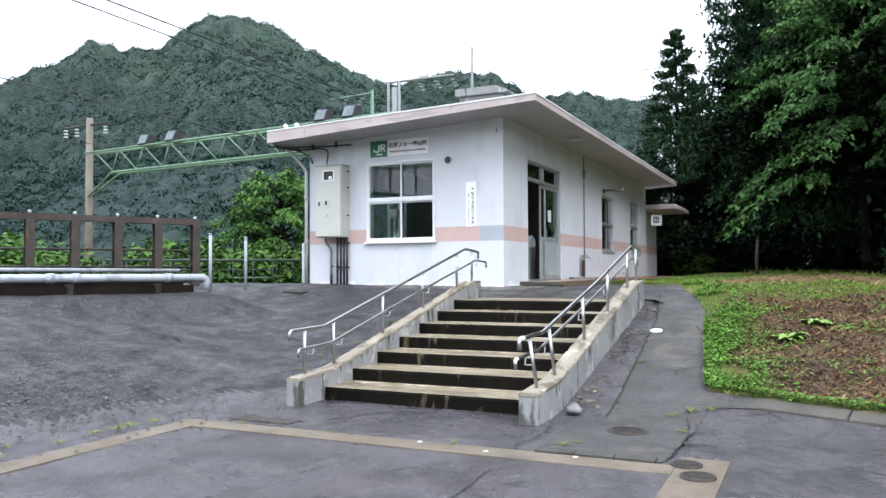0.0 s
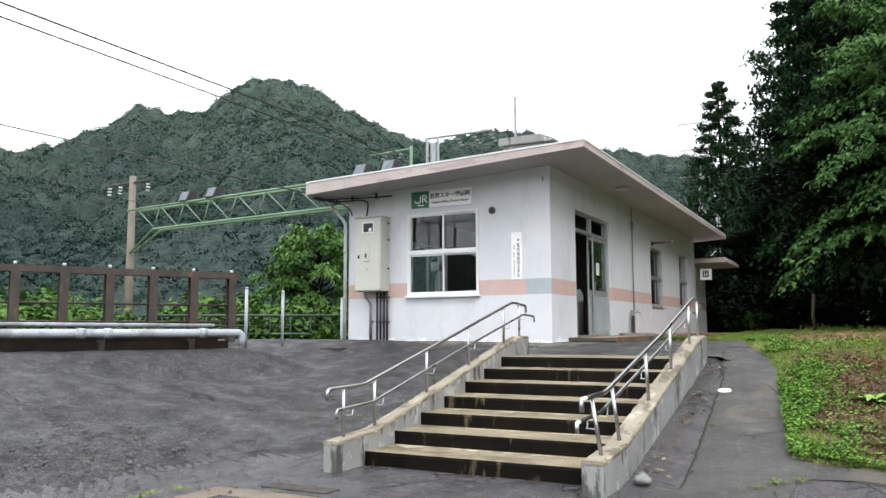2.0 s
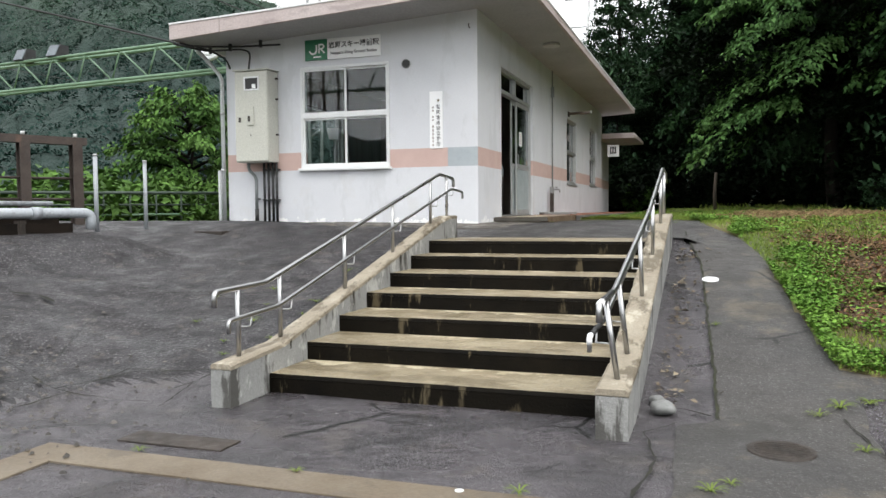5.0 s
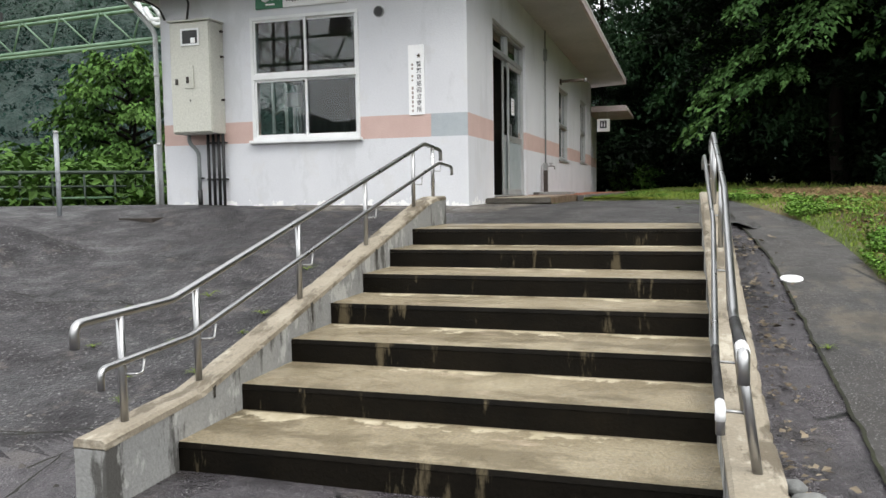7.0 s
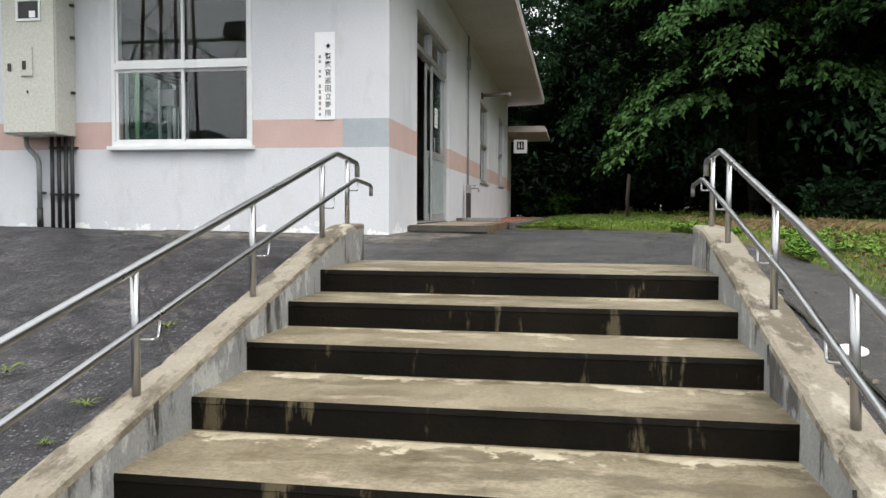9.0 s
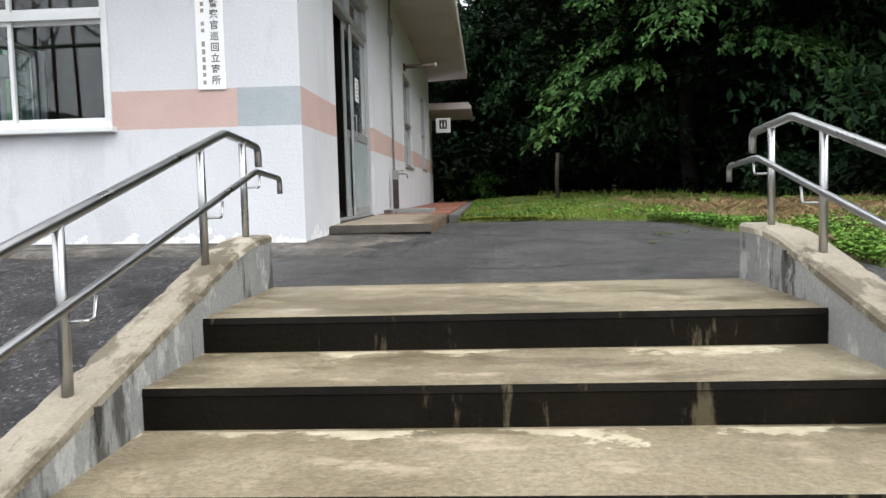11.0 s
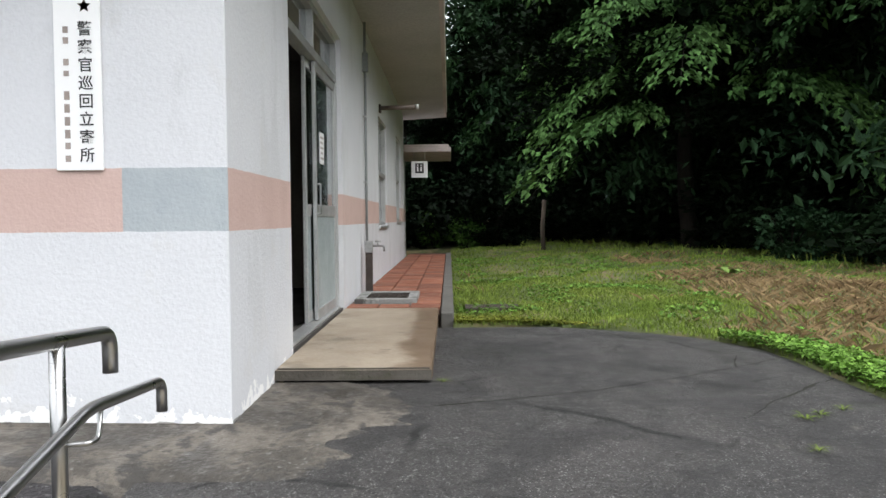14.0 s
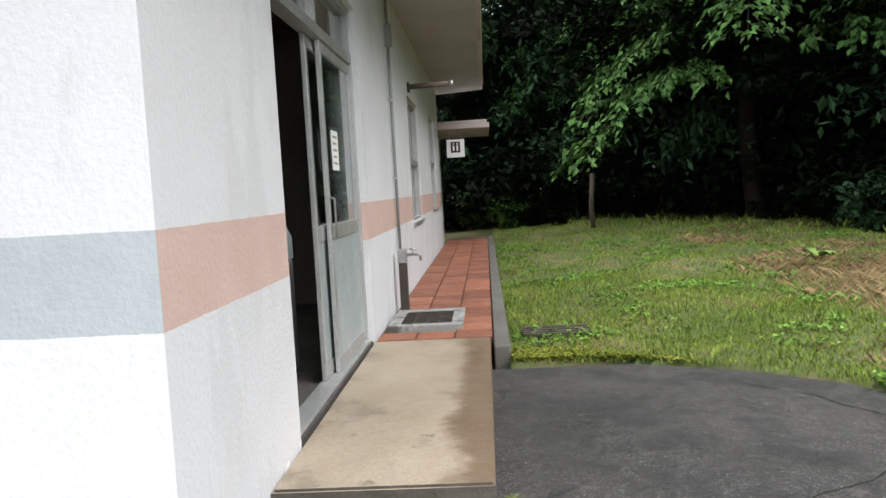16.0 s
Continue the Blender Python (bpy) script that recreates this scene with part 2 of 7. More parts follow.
def slab_stone():
    """Tan concrete, its outer edge stained brown by run-off."""
    m, mix, ramp, nz, geo, bs = material("concrete_slab", (0.34, 0.27, 0.195), (0.45, 0.38, 0.295), big=1.0, fine=60, rough=(0.35, 0.75), bump=0.2, speck=0.2,
                                         stain=((0.15, 0.125, 0.09), 1.4, 0.53, 0.5, (1, 1, 1)), stain2=((0.10, 0.08, 0.06), 3.5, 0.62, 0.6, (1, 1, 1)))
    N, L = m.node_tree.nodes, m.node_tree.links
    base = bs.inputs["Base Color"].links[0].from_socket
    sep, add = N.new("ShaderNodeSeparateXYZ"), N.new("ShaderNodeMath")
    L.new(geo.outputs["Position"], sep.inputs[0])
    add.operation = "MULTIPLY_ADD"
    L.new(nz(3.0, 6.0).outputs[0], add.inputs[0])
    add.inputs[1].default_value = 0.5
    L.new(sep.outputs[0], add.inputs[2])
    L.new(mix(ramp(add.outputs[0], 0.94, 1.04), base, mix(0.75, base, (0.11, 0.062, 0.028))), bs.inputs["Base Color"])
    return m


SLABMAT = slab_stone()
FASCIA = simple("pinkish_fascia_paint", (0.50, 0.42, 0.405), (0.60, 0.52, 0.50), big=0.8, fine=40, rough=(0.6, 0.85), bump=0.1,
                stain=((0.28, 0.23, 0.22), 1.6, 0.55, 0.5, (0.6, 0.6, 2.5)))
SOFFIT = simple("grey_soffit_paint", (0.40, 0.39, 0.385), (0.50, 0.49, 0.485), big=0.7, fine=30, rough=(0.7, 0.9), bump=0.08)
ROOFTOP = simple("roof_sheet", (0.30, 0.29, 0.29), (0.40, 0.39, 0.38), big=0.6, fine=20, rough=(0.5, 0.8))
ALU = simple("aluminium_frame", (0.50, 0.51, 0.51), (0.62, 0.63, 0.63), big=3, fine=60, rough=(0.35, 0.55), bump=0.05, metal=0.6)
ALU_WHITE = simple("pale_window_frame", (0.74, 0.75, 0.75), (0.82, 0.83, 0.83), grainy=0.08, big=3, fine=60, rough=(0.4, 0.6), bump=0.05)
STEEL = simple("stainless_steel", (0.42, 0.42, 0.42), (0.51, 0.51, 0.51), big=2, fine=90, rough=(0.27, 0.36), bump=0.0, metal=1.0, grainy=0.05)
DOORPANEL = simple("grey_green_door_panel", (0.34, 0.39, 0.40), (0.42, 0.47, 0.48), big=1.5, fine=40, rough=(0.35, 0.6), bump=0.05)
BOXMAT = simple("beige_enamel", (0.56, 0.56, 0.49), (0.63, 0.63, 0.56), big=1.5, fine=40, rough=(0.4, 0.6), bump=0.04,
                stain=((0.40, 0.38, 0.32), 2.2, 0.57, 0.4, (1, 1, 0.4)))
BLACKMAT = simple("black_plastic", (0.012, 0.012, 0.012), (0.025, 0.025, 0.025), big=3, fine=50, rough=(0.4, 0.6), bump=0.04)
GREYPVC = simple("grey_pvc", (0.22, 0.24, 0.24), (0.30, 0.32, 0.32), big=3, fine=50, rough=(0.4, 0.6), bump=0.03)
WHITEPVC = simple("white_pvc", (0.60, 0.63, 0.64), (0.72, 0.74, 0.74), big=2, fine=40, rough=(0.35, 0.6), bump=0.04,
                  stain=((0.30, 0.31, 0.30), 2.0, 0.54, 0.6, (1, 1, 1)))
PIPEGREY = simple("weathered_pipe", (0.34, 0.37, 0.40), (0.46, 0.49, 0.52), big=1.5, fine=40, rough=(0.35, 0.6), bump=0.05,
                  stain=((0.14, 0.14, 0.14), 1.6, 0.54, 0.6, (1, 1, 1)))
WHITE = simple("white_signboard", (0.89, 0.89, 0.89), (0.92, 0.92, 0.92), grainy=0.02, big=2, fine=30, rough=(0.35, 0.5), bump=0.0)
GREEN = simple("green_sign_enamel", (0.012, 0.15, 0.065), (0.018, 0.19, 0.085), big=2, fine=30, rough=(0.3, 0.45), bump=0.0)
INK = simple("black_ink", (0.02, 0.02, 0.022), (0.03, 0.03, 0.03), big=5, fine=30, rough=(0.5, 0.7), bump=0.0)
FADED = simple("faded_ink", (0.34, 0.28, 0.25), (0.42, 0.36, 0.33), big=5, fine=30, rough=(0.5, 0.7), bump=0.0)
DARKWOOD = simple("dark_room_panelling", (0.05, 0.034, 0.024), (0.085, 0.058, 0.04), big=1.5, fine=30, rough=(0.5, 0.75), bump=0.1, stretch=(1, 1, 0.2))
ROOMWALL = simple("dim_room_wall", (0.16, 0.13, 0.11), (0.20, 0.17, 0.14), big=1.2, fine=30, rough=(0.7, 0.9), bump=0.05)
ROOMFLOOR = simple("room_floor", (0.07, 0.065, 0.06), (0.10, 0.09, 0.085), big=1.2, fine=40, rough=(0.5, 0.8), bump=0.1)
RUST = simple("rusty_brown_steel", (0.040, 0.030, 0.025), (0.075, 0.056, 0.046), big=2.5, fine=40, rough=(0.6, 0.85), bump=0.2,
              stain=((0.16, 0.09, 0.06), 3.0, 0.6, 0.5, (1, 1, 0.4)))
IRON = simple("cast_iron", (0.035, 0.03, 0.026), (0.07, 0.055, 0.045), big=5, fine=60, rough=(0.5, 0.8), bump=0.3, metal=0.3)
TILE = simple("red_paving_tile", (0.235, 0.082, 0.046), (0.33, 0.135, 0.082), big=2.5, fine=60, rough=(0.5, 0.8), bump=0.2, rnd=0.28)
MORTAR = simple("dark_mortar_bed", (0.10, 0.06, 0.045), (0.15, 0.10, 0.075), big=2, fine=50, rough=(0.8, 0.95), bump=0.3)
STONE = simple("grey_boulder", (0.16, 0.165, 0.16), (0.27, 0.275, 0.265), big=5, fine=35, rough=(0.6, 0.85), bump=0.4)
TRUSSGREEN = simple("pale_green_gantry_paint", (0.11, 0.21, 0.12), (0.19, 0.30, 0.20), big=2, fine=30, rough=(0.5, 0.7), bump=0.05)
POLEMAT = simple("concrete_pole", (0.17, 0.145, 0.115), (0.25, 0.215, 0.175), big=1, fine=30, rough=(0.7, 0.9), bump=0.1)
CABLE = simple("dark_cable", (0.02, 0.022, 0.022), (0.035, 0.035, 0.035), big=2, fine=30, rough=(0.5, 0.7), bump=0)
RAILGREEN = simple("dark_green_railing", (0.03, 0.05, 0.038), (0.05, 0.075, 0.055), big=2, fine=30, rough=(0.5, 0.7), bump=0.05)
BARK = simple("tree_bark", (0.008, 0.007, 0.006), (0.022, 0.018, 0.015), big=4, fine=25, rough=(0.8, 0.95), bump=0.6, stretch=(1, 1, 0.25))
LAWN = simple("lawn_ground", (0.072, 0.098, 0.026), (0.11, 0.125, 0.040), big=1.1, fine=30, rough=(0.85, 1.0), bump=0.6, stain=((0.15, 0.115, 0.055), 0.8, 0.51, 0.8, (1, 1, 1)))
SOIL = simple("soil_and_litter", (0.075, 0.046, 0.026), (0.125, 0.078, 0.045), big=1.1, fine=30, rough=(0.85, 1.0), bump=0.6,
              stain=((0.035, 0.020, 0.012), 2.6, 0.5, 0.85, (1, 1, 1)), stain2=((0.06, 0.085, 0.022), 1.4, 0.55, 0.7, (1, 1, 1)))
LITTER = leafy("brown_litter", (0.085, 0.042, 0.022), (0.24, 0.145, 0.075), big=1.2, rnd=0.6)
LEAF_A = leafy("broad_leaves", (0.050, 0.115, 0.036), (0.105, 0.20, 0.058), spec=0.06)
# Broad leaves again, their colour darkened to stand for canopy shade.
LEAF_F = leafy("shade_darkened_broad_leaves", (0.013, 0.034, 0.012), (0.030, 0.064, 0.021), spec=0.03)
LEAF_B = leafy("cedar_needles", (0.018, 0.046, 0.022), (0.038, 0.076, 0.032))
BARK.node_tree.nodes["Principled BSDF"].inputs["Specular IOR Level"].default_value = 0.1
LEAF_C = leafy("shrub_leaves", (0.045, 0.105, 0.020), (0.10, 0.19, 0.038))
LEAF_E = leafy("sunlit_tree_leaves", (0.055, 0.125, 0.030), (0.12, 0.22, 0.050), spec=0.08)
CLOVER = leafy("clover_leaves", (0.095, 0.21, 0.03), (0.17, 0.30, 0.05), big=1.5)
# Near-black leaf colour: the gloom inside the wood is put into it.
LEAF_D = leafy("shade_coloured_wood_leaves", (0.003, 0.007, 0.003), (0.006, 0.013, 0.005))
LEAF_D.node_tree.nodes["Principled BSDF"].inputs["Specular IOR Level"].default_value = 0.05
LEAF_B.node_tree.nodes["Principled BSDF"].inputs["Specular IOR Level"].default_value = 0.1
GRASS = leafy("grass_blades", (0.135, 0.205, 0.032), (0.24, 0.31, 0.065), big=0.8)
HAY = leafy("dry_grass", (0.17, 0.105, 0.052), (0.38, 0.28, 0.15), big=0.8)
HOSTA = leafy("pale_weed_leaves", (0.22, 0.36, 0.08), (0.32, 0.46, 0.13), big=2)
RISER.node_tree.nodes["Principled BSDF"].inputs["Specular IOR Level"].default_value = 0.1
GLASS = glass("window_glass", (0.80, 0.86, 0.86))


# ---- helpers for building ----
def smooth(t):
    t = np.clip(t, 0, 1)
    return t * t * (3 - 2 * t)


def thing(name, loc, label, category, group="", kind=""):
    ob = new(name)
    ob.location = loc
    ob.empty_display_size = 0.1
    return tagged(ob, label, category, group, kind)


def finish(ob, mats, smooth_it):
    for m in mats if isinstance(mats, (list, tuple)) else [mats]:
        ob.data.materials.append(m)
    if smooth_it:
        ob.data.polygons.foreach_set("use_smooth", [True] * len(ob.data.polygons))
    return ob


def part(name, bm, mats, parent=None, label="", smooth_it=False):
    """One mesh object from bm, drawn in world places, under its thing."""
    me = bpy.data.meshes.new(name)
    bmesh.ops.recalc_face_normals(bm, faces=bm.faces)
    bm.to_mesh(me)
    bm.free()
    ob = finish(new(name, me), mats, smooth_it)
    if parent is not None:
        attach(ob, parent)
    return tagged(ob, label)


def attach(ob, parent):
    ob.parent = parent
    chain, p = Matrix.Identity(4), parent
    while p is not None:
        chain = p.matrix_basis if p.parent is None else p.matrix_parent_inverse @ p.matrix_basis
        loc = chain if p.parent is None else p.parent.matrix_basis @ chain
        ob.matrix_parent_inverse = loc.inverted()
        break
    return ob


def box(bm, x0, y0, z0, x1, y1, z1, bevel=0.0, idx=0):
    vs = [bm.verts.new((x, y, z)) for x in (x0, x1) for y in (y0, y1) for z in (z0, z1)]
    fs = [bm.faces.new([vs[i] for i in q]) for q in ((0, 1, 3, 2), (4, 6, 7, 5), (0, 4, 5, 1), (2, 3, 7, 6), (0, 2, 6, 4), (1, 5, 7, 3))]
    for f in fs:
        f.material_index = idx
    if bevel:
        bmesh.ops.bevel(bm, geom=list({e for f in fs for e in f.edges}), offset=bevel, segments=2, affect="EDGES", profile=0.5)


def prism(bm, poly, x0, x1, idx=0):
    """A profile in (y, z), drawn out along x."""
    a = [bm.verts.new((x0, y, z)) for y, z in poly]
    b = [bm.verts.new((x1, y, z)) for y, z in poly]
    n = len(poly)
    fs = [bm.faces.new(a), bm.faces.new(b[::-1])]
    fs += [bm.faces.new((a[i], b[i], b[(i + 1) % n], a[(i + 1) % n])) for i in range(n)]
    for f in fs:
        f.material_index = idx
    return fs


def fillet(pts, r, n=5):
    """Rounds the bends of a line of points."""
    pts = [Vector(p) for p in pts]
    out = [pts[0]]
    for i in range(1, len(pts) - 1):
        a, b, c = pts[i - 1], pts[i], pts[i + 1]
        d = min(r, (a - b).length * 0.45, (c - b).length * 0.45)
        p, q = b + (a - b).normalized() * d, b + (c - b).normalized() * d
        out += [p.lerp(b, t).lerp(b.lerp(q, t), t) for t in [k / n for k in range(n + 1)]]
    return out + [pts[-1]]


def tube(bm, pts, r, seg=10, r1=None, idx=0, cap=True):
    pts = [Vector(p) for p in pts]
    n = len(pts)
    rings = []
    side = None
    for i, p in enumerate(pts):
        d = (pts[min(i + 1, n - 1)] - pts[max(i - 1, 0)]).normalized()
        if side is None:
            side = d.orthogonal().normalized()
        side = (side - d * side.dot(d)).normalized()
        up = d.cross(side)
        rad = r if r1 is None else r + (r1 - r) * i / (n - 1)
        rings.append([bm.verts.new(p + (side * math.cos(a) + up * math.sin(a)) * rad) for a in [2 * math.pi * k / seg for k in range(seg)]])
    for a, b in zip(rings, rings[1:]):
        for k in range(seg):
            f = bm.faces.new((a[k], a[(k + 1) % seg], b[(k + 1) % seg], b[k]))
            f.material_index = idx
            f.smooth = True
    if cap:
        bm.faces.new(rings[0][::-1]).material_index = idx
        bm.faces.new(rings[-1]).material_index = idx


def disc(bm, x, y, z0, z1, r, seg=28, axis="z"):
    d = {"z": ((x, y, z0), (x, y, z1)), "y": ((x, z0, y), (x, z1, y))}[axis]
    tube(bm, d, r, seg)


def B():
    return bmesh.new()


def sheet(name, xs, ys, hf, mats, label="", category="", kind="structure"):
    """A sheet over a grid: xs is a table of x for each y row."""
    X = np.array(xs, float)
    Y = np.repeat(np.array(ys, float)[:, None], X.shape[1], 1)
    Z = hf(X, Y)
    r, c = X.shape
    i = np.arange(r * c).reshape(r, c)
    q = np.stack([i[:-1, :-1], i[:-1, 1:], i[1:, 1:], i[1:, :-1]], -1).reshape(-1, 4)
    me = bpy.data.meshes.new(name)
    me.from_pydata(np.stack([X, Y, Z], -1).reshape(-1, 3).tolist(), [], q.tolist())
    ob = finish(new(name, me), mats, True)
    return tagged(ob, label, category, "", kind)


def leaves(name, centres, size, mats, parent=None, long=1.6, droop=0.25, seed=1, flat=0.6, label="", normals=None):
    """A cloud of small pointed leaves, each folded along its middle."""
    rg = np.random.default_rng(seed)
    n = len(centres)
    C = np.asarray(centres)
    az = rg.uniform(0, 2 * np.pi, n)
    tilt = rg.normal(-droop, flat, n)
    d = np.stack([np.cos(az) * np.cos(tilt), np.sin(az) * np.cos(tilt), np.sin(tilt)], -1)
    s = np.cross(d, rg.normal(0, 0.35, (n, 3)) + np.array([0, 0, 1.0]))
    s /= np.linalg.norm(s, axis=1, keepdims=True) + 1e-9
    if normals is not None:
        s = np.cross(normals, rg.normal(0, 1, (n, 3)))
        s /= np.linalg.norm(s, axis=1, keepdims=True) + 1e-9
        d = np.cross(s, normals)
    u = np.cross(s, d)
    L = (size * rg.uniform(0.6, 1.4, n))[:, None]
    W = L / long * 0.5
    v = np.stack([C - d * L * 0.5, C + s * W + u * W * 0.35, C + d * L * 0.5, C - s * W + u * W * 0.35], 1).reshape(-1, 3)
    k = np.arange(n) * 4
    f = np.concatenate([np.stack([k, k + 1, k + 2], -1), np.stack([k, k + 2, k + 3], -1)])
    me = bpy.data.meshes.new(name)
    me.from_pydata(v.tolist(), [], f.tolist())
    ob = finish(new(name, me), mats, False)
    if parent is not None:
        attach(ob, parent)
    return tagged(ob, label)


def text_mesh(body, size, name, mats, parent, m, label="", spacing=1.0, weight=0.026):
    cu = bpy.data.curves.new(name, "FONT")
    cu.body, cu.size, cu.extrude = body, size, 0.0008
    cu.offset = size * weight
    cu.align_x, cu.align_y = "CENTER", "CENTER"
    cu.space_character = spacing
    tmp = new(name + "_curve", cu)
    bpy.context.view_layer.update()
    me = bpy.data.meshes.new_from_object(tmp.evaluated_get(bpy.context.evaluated_depsgraph_get()))
    bpy.data.objects.remove(tmp)
    me.transform(m)
    ob = finish(new(name, me), mats, False)
    ob.data.materials.clear()
    ob.data.materials.append(mats)
    attach(ob, parent)
    return tagged(ob, label)


# ---- the ground ----
LOW, STEP_Y, STEP_Z, RUN, RISE = -1.25, -6.54, -1.094, 0.628, 0.1523


def smax(a, b, k):
    return 0.5 * (a + b + np.sqrt((a - b) ** 2 + k * k))


def smin(a, b, k):
    return 0.5 * (a + b - np.sqrt((a - b) ** 2 + k * k))


def top_level(x, y):
    return -0.196 + 0.16 * smooth((y + 1.7) / 2.0)


def height(x, y):
    """Height of the ground: a low forecourt, an asphalt bank, a ramp beside the steps, and the level of the building."""
    x, y = np.asarray(x, float), np.asarray(y, float)
    za = LOW + (y + 6.6) * 0.245
    zb = LOW + (-1.0 - x) * 0.27
    left = smin(smax(smax(za, zb, 0.5) - 0.16, LOW + 0 * x, 0.12) - 0.05, -0.03 + 0.08 * smooth((-x - 1.5) / 2.5), 0.08)
    left = np.maximum(left, LOW)
    ahead_of = (x + 4.6) * 0.906 - (y + 3.5) * 0.423
    left = left + (np.maximum(left, -0.06) - left) * smooth((1.1 - ahead_of) / 1.1) * smooth((-2.6 - y) / 0.7)
    left = np.where(y > -2.2, np.minimum(left, np.maximum(top_level(x, y), -0.02 - 0.03 * (x + 2.0))), left)
    right = smin(smax(LOW + (y + 6.35) * 0.212, LOW + 0 * x, 0.05), top_level(x, y) + 0.0 * x, 0.06)
    f = smooth((x - 0.3) / 2.4)
    h = left * (1 - f) + right * f
    under = (x > -0.02) & (x < 3.0) & (y > -6.45) & (y < -1.66)
    h = np.where(under, np.minimum(h, LOW + (y + 6.9) * 0.17), h)
    h = np.where((x > -0.05) & (x < 3.05) & (y <= -6.45), LOW, h)
    mid = (x > -0.3) & (x < 3.2) & (y >= -1.66)
    return np.where(mid, top_level(x, y), h)


def grass_edge(y):
    """Where the asphalt ends towards the grass."""
    return np.interp(y, [-30, -9.5, -7.4, -6.45, -5.84, -5.70, -5.56, -5.46, -5.28, -3.7, -2.2, -1.2, -0.65, -0.2, 0.3, 1.4, 2.0, 2.55, 2.95, 3.3, 3.38, 3.9],
                     [40, 24, 14.5, 9.5, 6.15, 5.5, 4.85, 4.48, 4.41, 4.22, 4.06, 3.82, 3.62, 3.45, 3.36, 3.36, 3.32, 3.05, 2.6, 1.9, 1.1, 1.1])


ys = np.concatenate([np.arange(-30, -12, 0.6), np.arange(-12, -6.5, 0.1), np.arange(-6.5, -5.2, 0.04), np.arange(-5.2, 3.36, 0.1)])
cols = np.linspace(0, 1, 150)
xs = []
for y in ys:
    a, b = (-9.0 if y < 0.06 else 0.03), grass_edge(y)
    xs.append(a + (b - a) * cols)
pavement = sheet("pavement", xs, ys, lambda x, y: height(x, y) + np.array([[0.012 * noise.noise((p * 0.9, q * 0.9, 3)) + (0.014 * noise.noise((p * 3.1, q * 3.1, 6)) if p < -0.2 and q > -8 else 0) for p, q in zip(r, s)] for r, s in zip(x, y)]), [ASPHALT, BANKMAT],
                 "dark wet asphalt forecourt rising as a bank towards the building", "pavement")
for f in pavement.data.polygons:
    c = f.center
    if c.x < 0.1 and c.z > LOW + 0.06 + 0.05 * noise.noise((c.x * 1.3, c.y * 1.3, 8)):
        f.material_index = 1
pys = np.arange(-8.12, -0.6, 0.1)
pxs = []
for y in pys:
    a = np.interp(y, [-8.2, -6.75, -6.62, -6.5, -5.7, -2.6, -1.6, -0.5], [3.34, 3.30, 3.34, 3.56, 3.54, 3.40, 3.25, 3.12]) + 0.025 * noise.noise((y * 2.5, 1, 4))
    b = min(grass_edge(y), np.interp(y, [-8.2, -5.9, -5.5], [4.42, 4.50, 9]) + 0.03 * noise.noise((y * 3, 5, 4)))
    pxs.append(np.linspace(a, max(b, a + 0.02), 14))
ramp_path = sheet("path", pxs, pys, lambda x, y: height(x, y) + 0.011 * np.sin(np.linspace(0.12, math.pi - 0.12, x.shape[1]))[None, :] ** 0.4 + 0.006, PATHMAT, "worn grey ramp path beside the concrete steps", "path")
jys = np.arange(-6.45, -0.7, 0.05)
jxs = []
for y in jys:
    a = float(np.interp(y, [-6.5, -5.7, -2.6, -1.6, -0.5], [3.56, 3.54, 3.40, 3.25, 3.12])) + 0.02 * noise.noise((y * 6, 1, 4))
    jxs.append(np.linspace(a - 0.008 - 0.008 * abs(noise.noise((y * 9, 3, 3))), a + 0.012 + 0.012 * noise.noise((y * 11, 3, 3)), 3))
sheet("path_joint", jxs, jys, lambda x, y: height(x, y) + 0.0195, simple("joint_dirt", (0.010, 0.010, 0.007), (0.030, 0.034, 0.012), big=5, fine=40, rough=(0.9, 1.0), bump=0.3), "dark mossy joint along the ramp path", "joint")
tys = np.arange(-1.62, 3.35, 0.1)
txs = []
for y in tys:
    a = (-0.22 if y < 0 else 0.04)
    txs.append(np.linspace(a, max(grass_edge(y) - 0.01, a + 0.2), 24))
top_asphalt = sheet("pavement_top", txs, tys, lambda x, y: height(x, y) + 0.016, ASPHALT_TOP, "cracked and patched asphalt in front of the doorway", "pavement")

SEAM = simple("seam_dirt", (0.007, 0.007, 0.006), (0.022, 0.022, 0.012), big=5, fine=40, rough=(0.9, 1.0), bump=0.3)


def seam(pts, width, seed, lift=0.0185):
    """A wandering crack or joint in the asphalt, filled with dirt."""
    P = [Vector((*p, 0)) for p in pts]
    line = []
    for p, q in zip(P, P[1:]):
        n = max(2, int((q - p).length / 0.04))
        line += [p.lerp(q, i / n) for i in range(n)]
    line.append(P[-1])
    verts = []
    for i, p in enumerate(line):
        d = (line[min(i + 1, len(line) - 1)] - line[max(i - 1, 0)]).normalized()
        n = Vector((-d.y, d.x, 0))
        c = p + n * (0.025 * noise.noise((i * 0.16, seed, 1.0)) + 0.010 * noise.noise((i * 0.6, seed, 2.0)))
        w = width * max(0.15, 0.6 + 1.1 * noise.noise((i * 0.25, seed, 3.0)))
        for o in (-w, w):
            e = c + n * o
            verts.append((e.x, e.y, float(height(e.x, e.y)) + lift))
    me = bpy.data.meshes.new("crack")
    me.from_pydata(verts, [], [(2 * i, 2 * i + 1, 2 * i + 3, 2 * i + 2) for i in range(len(line) - 1)])
    return tagged(finish(new("crack", me), SEAM, False), "dark crack filled with dirt in the asphalt", "crack", "", "structure")


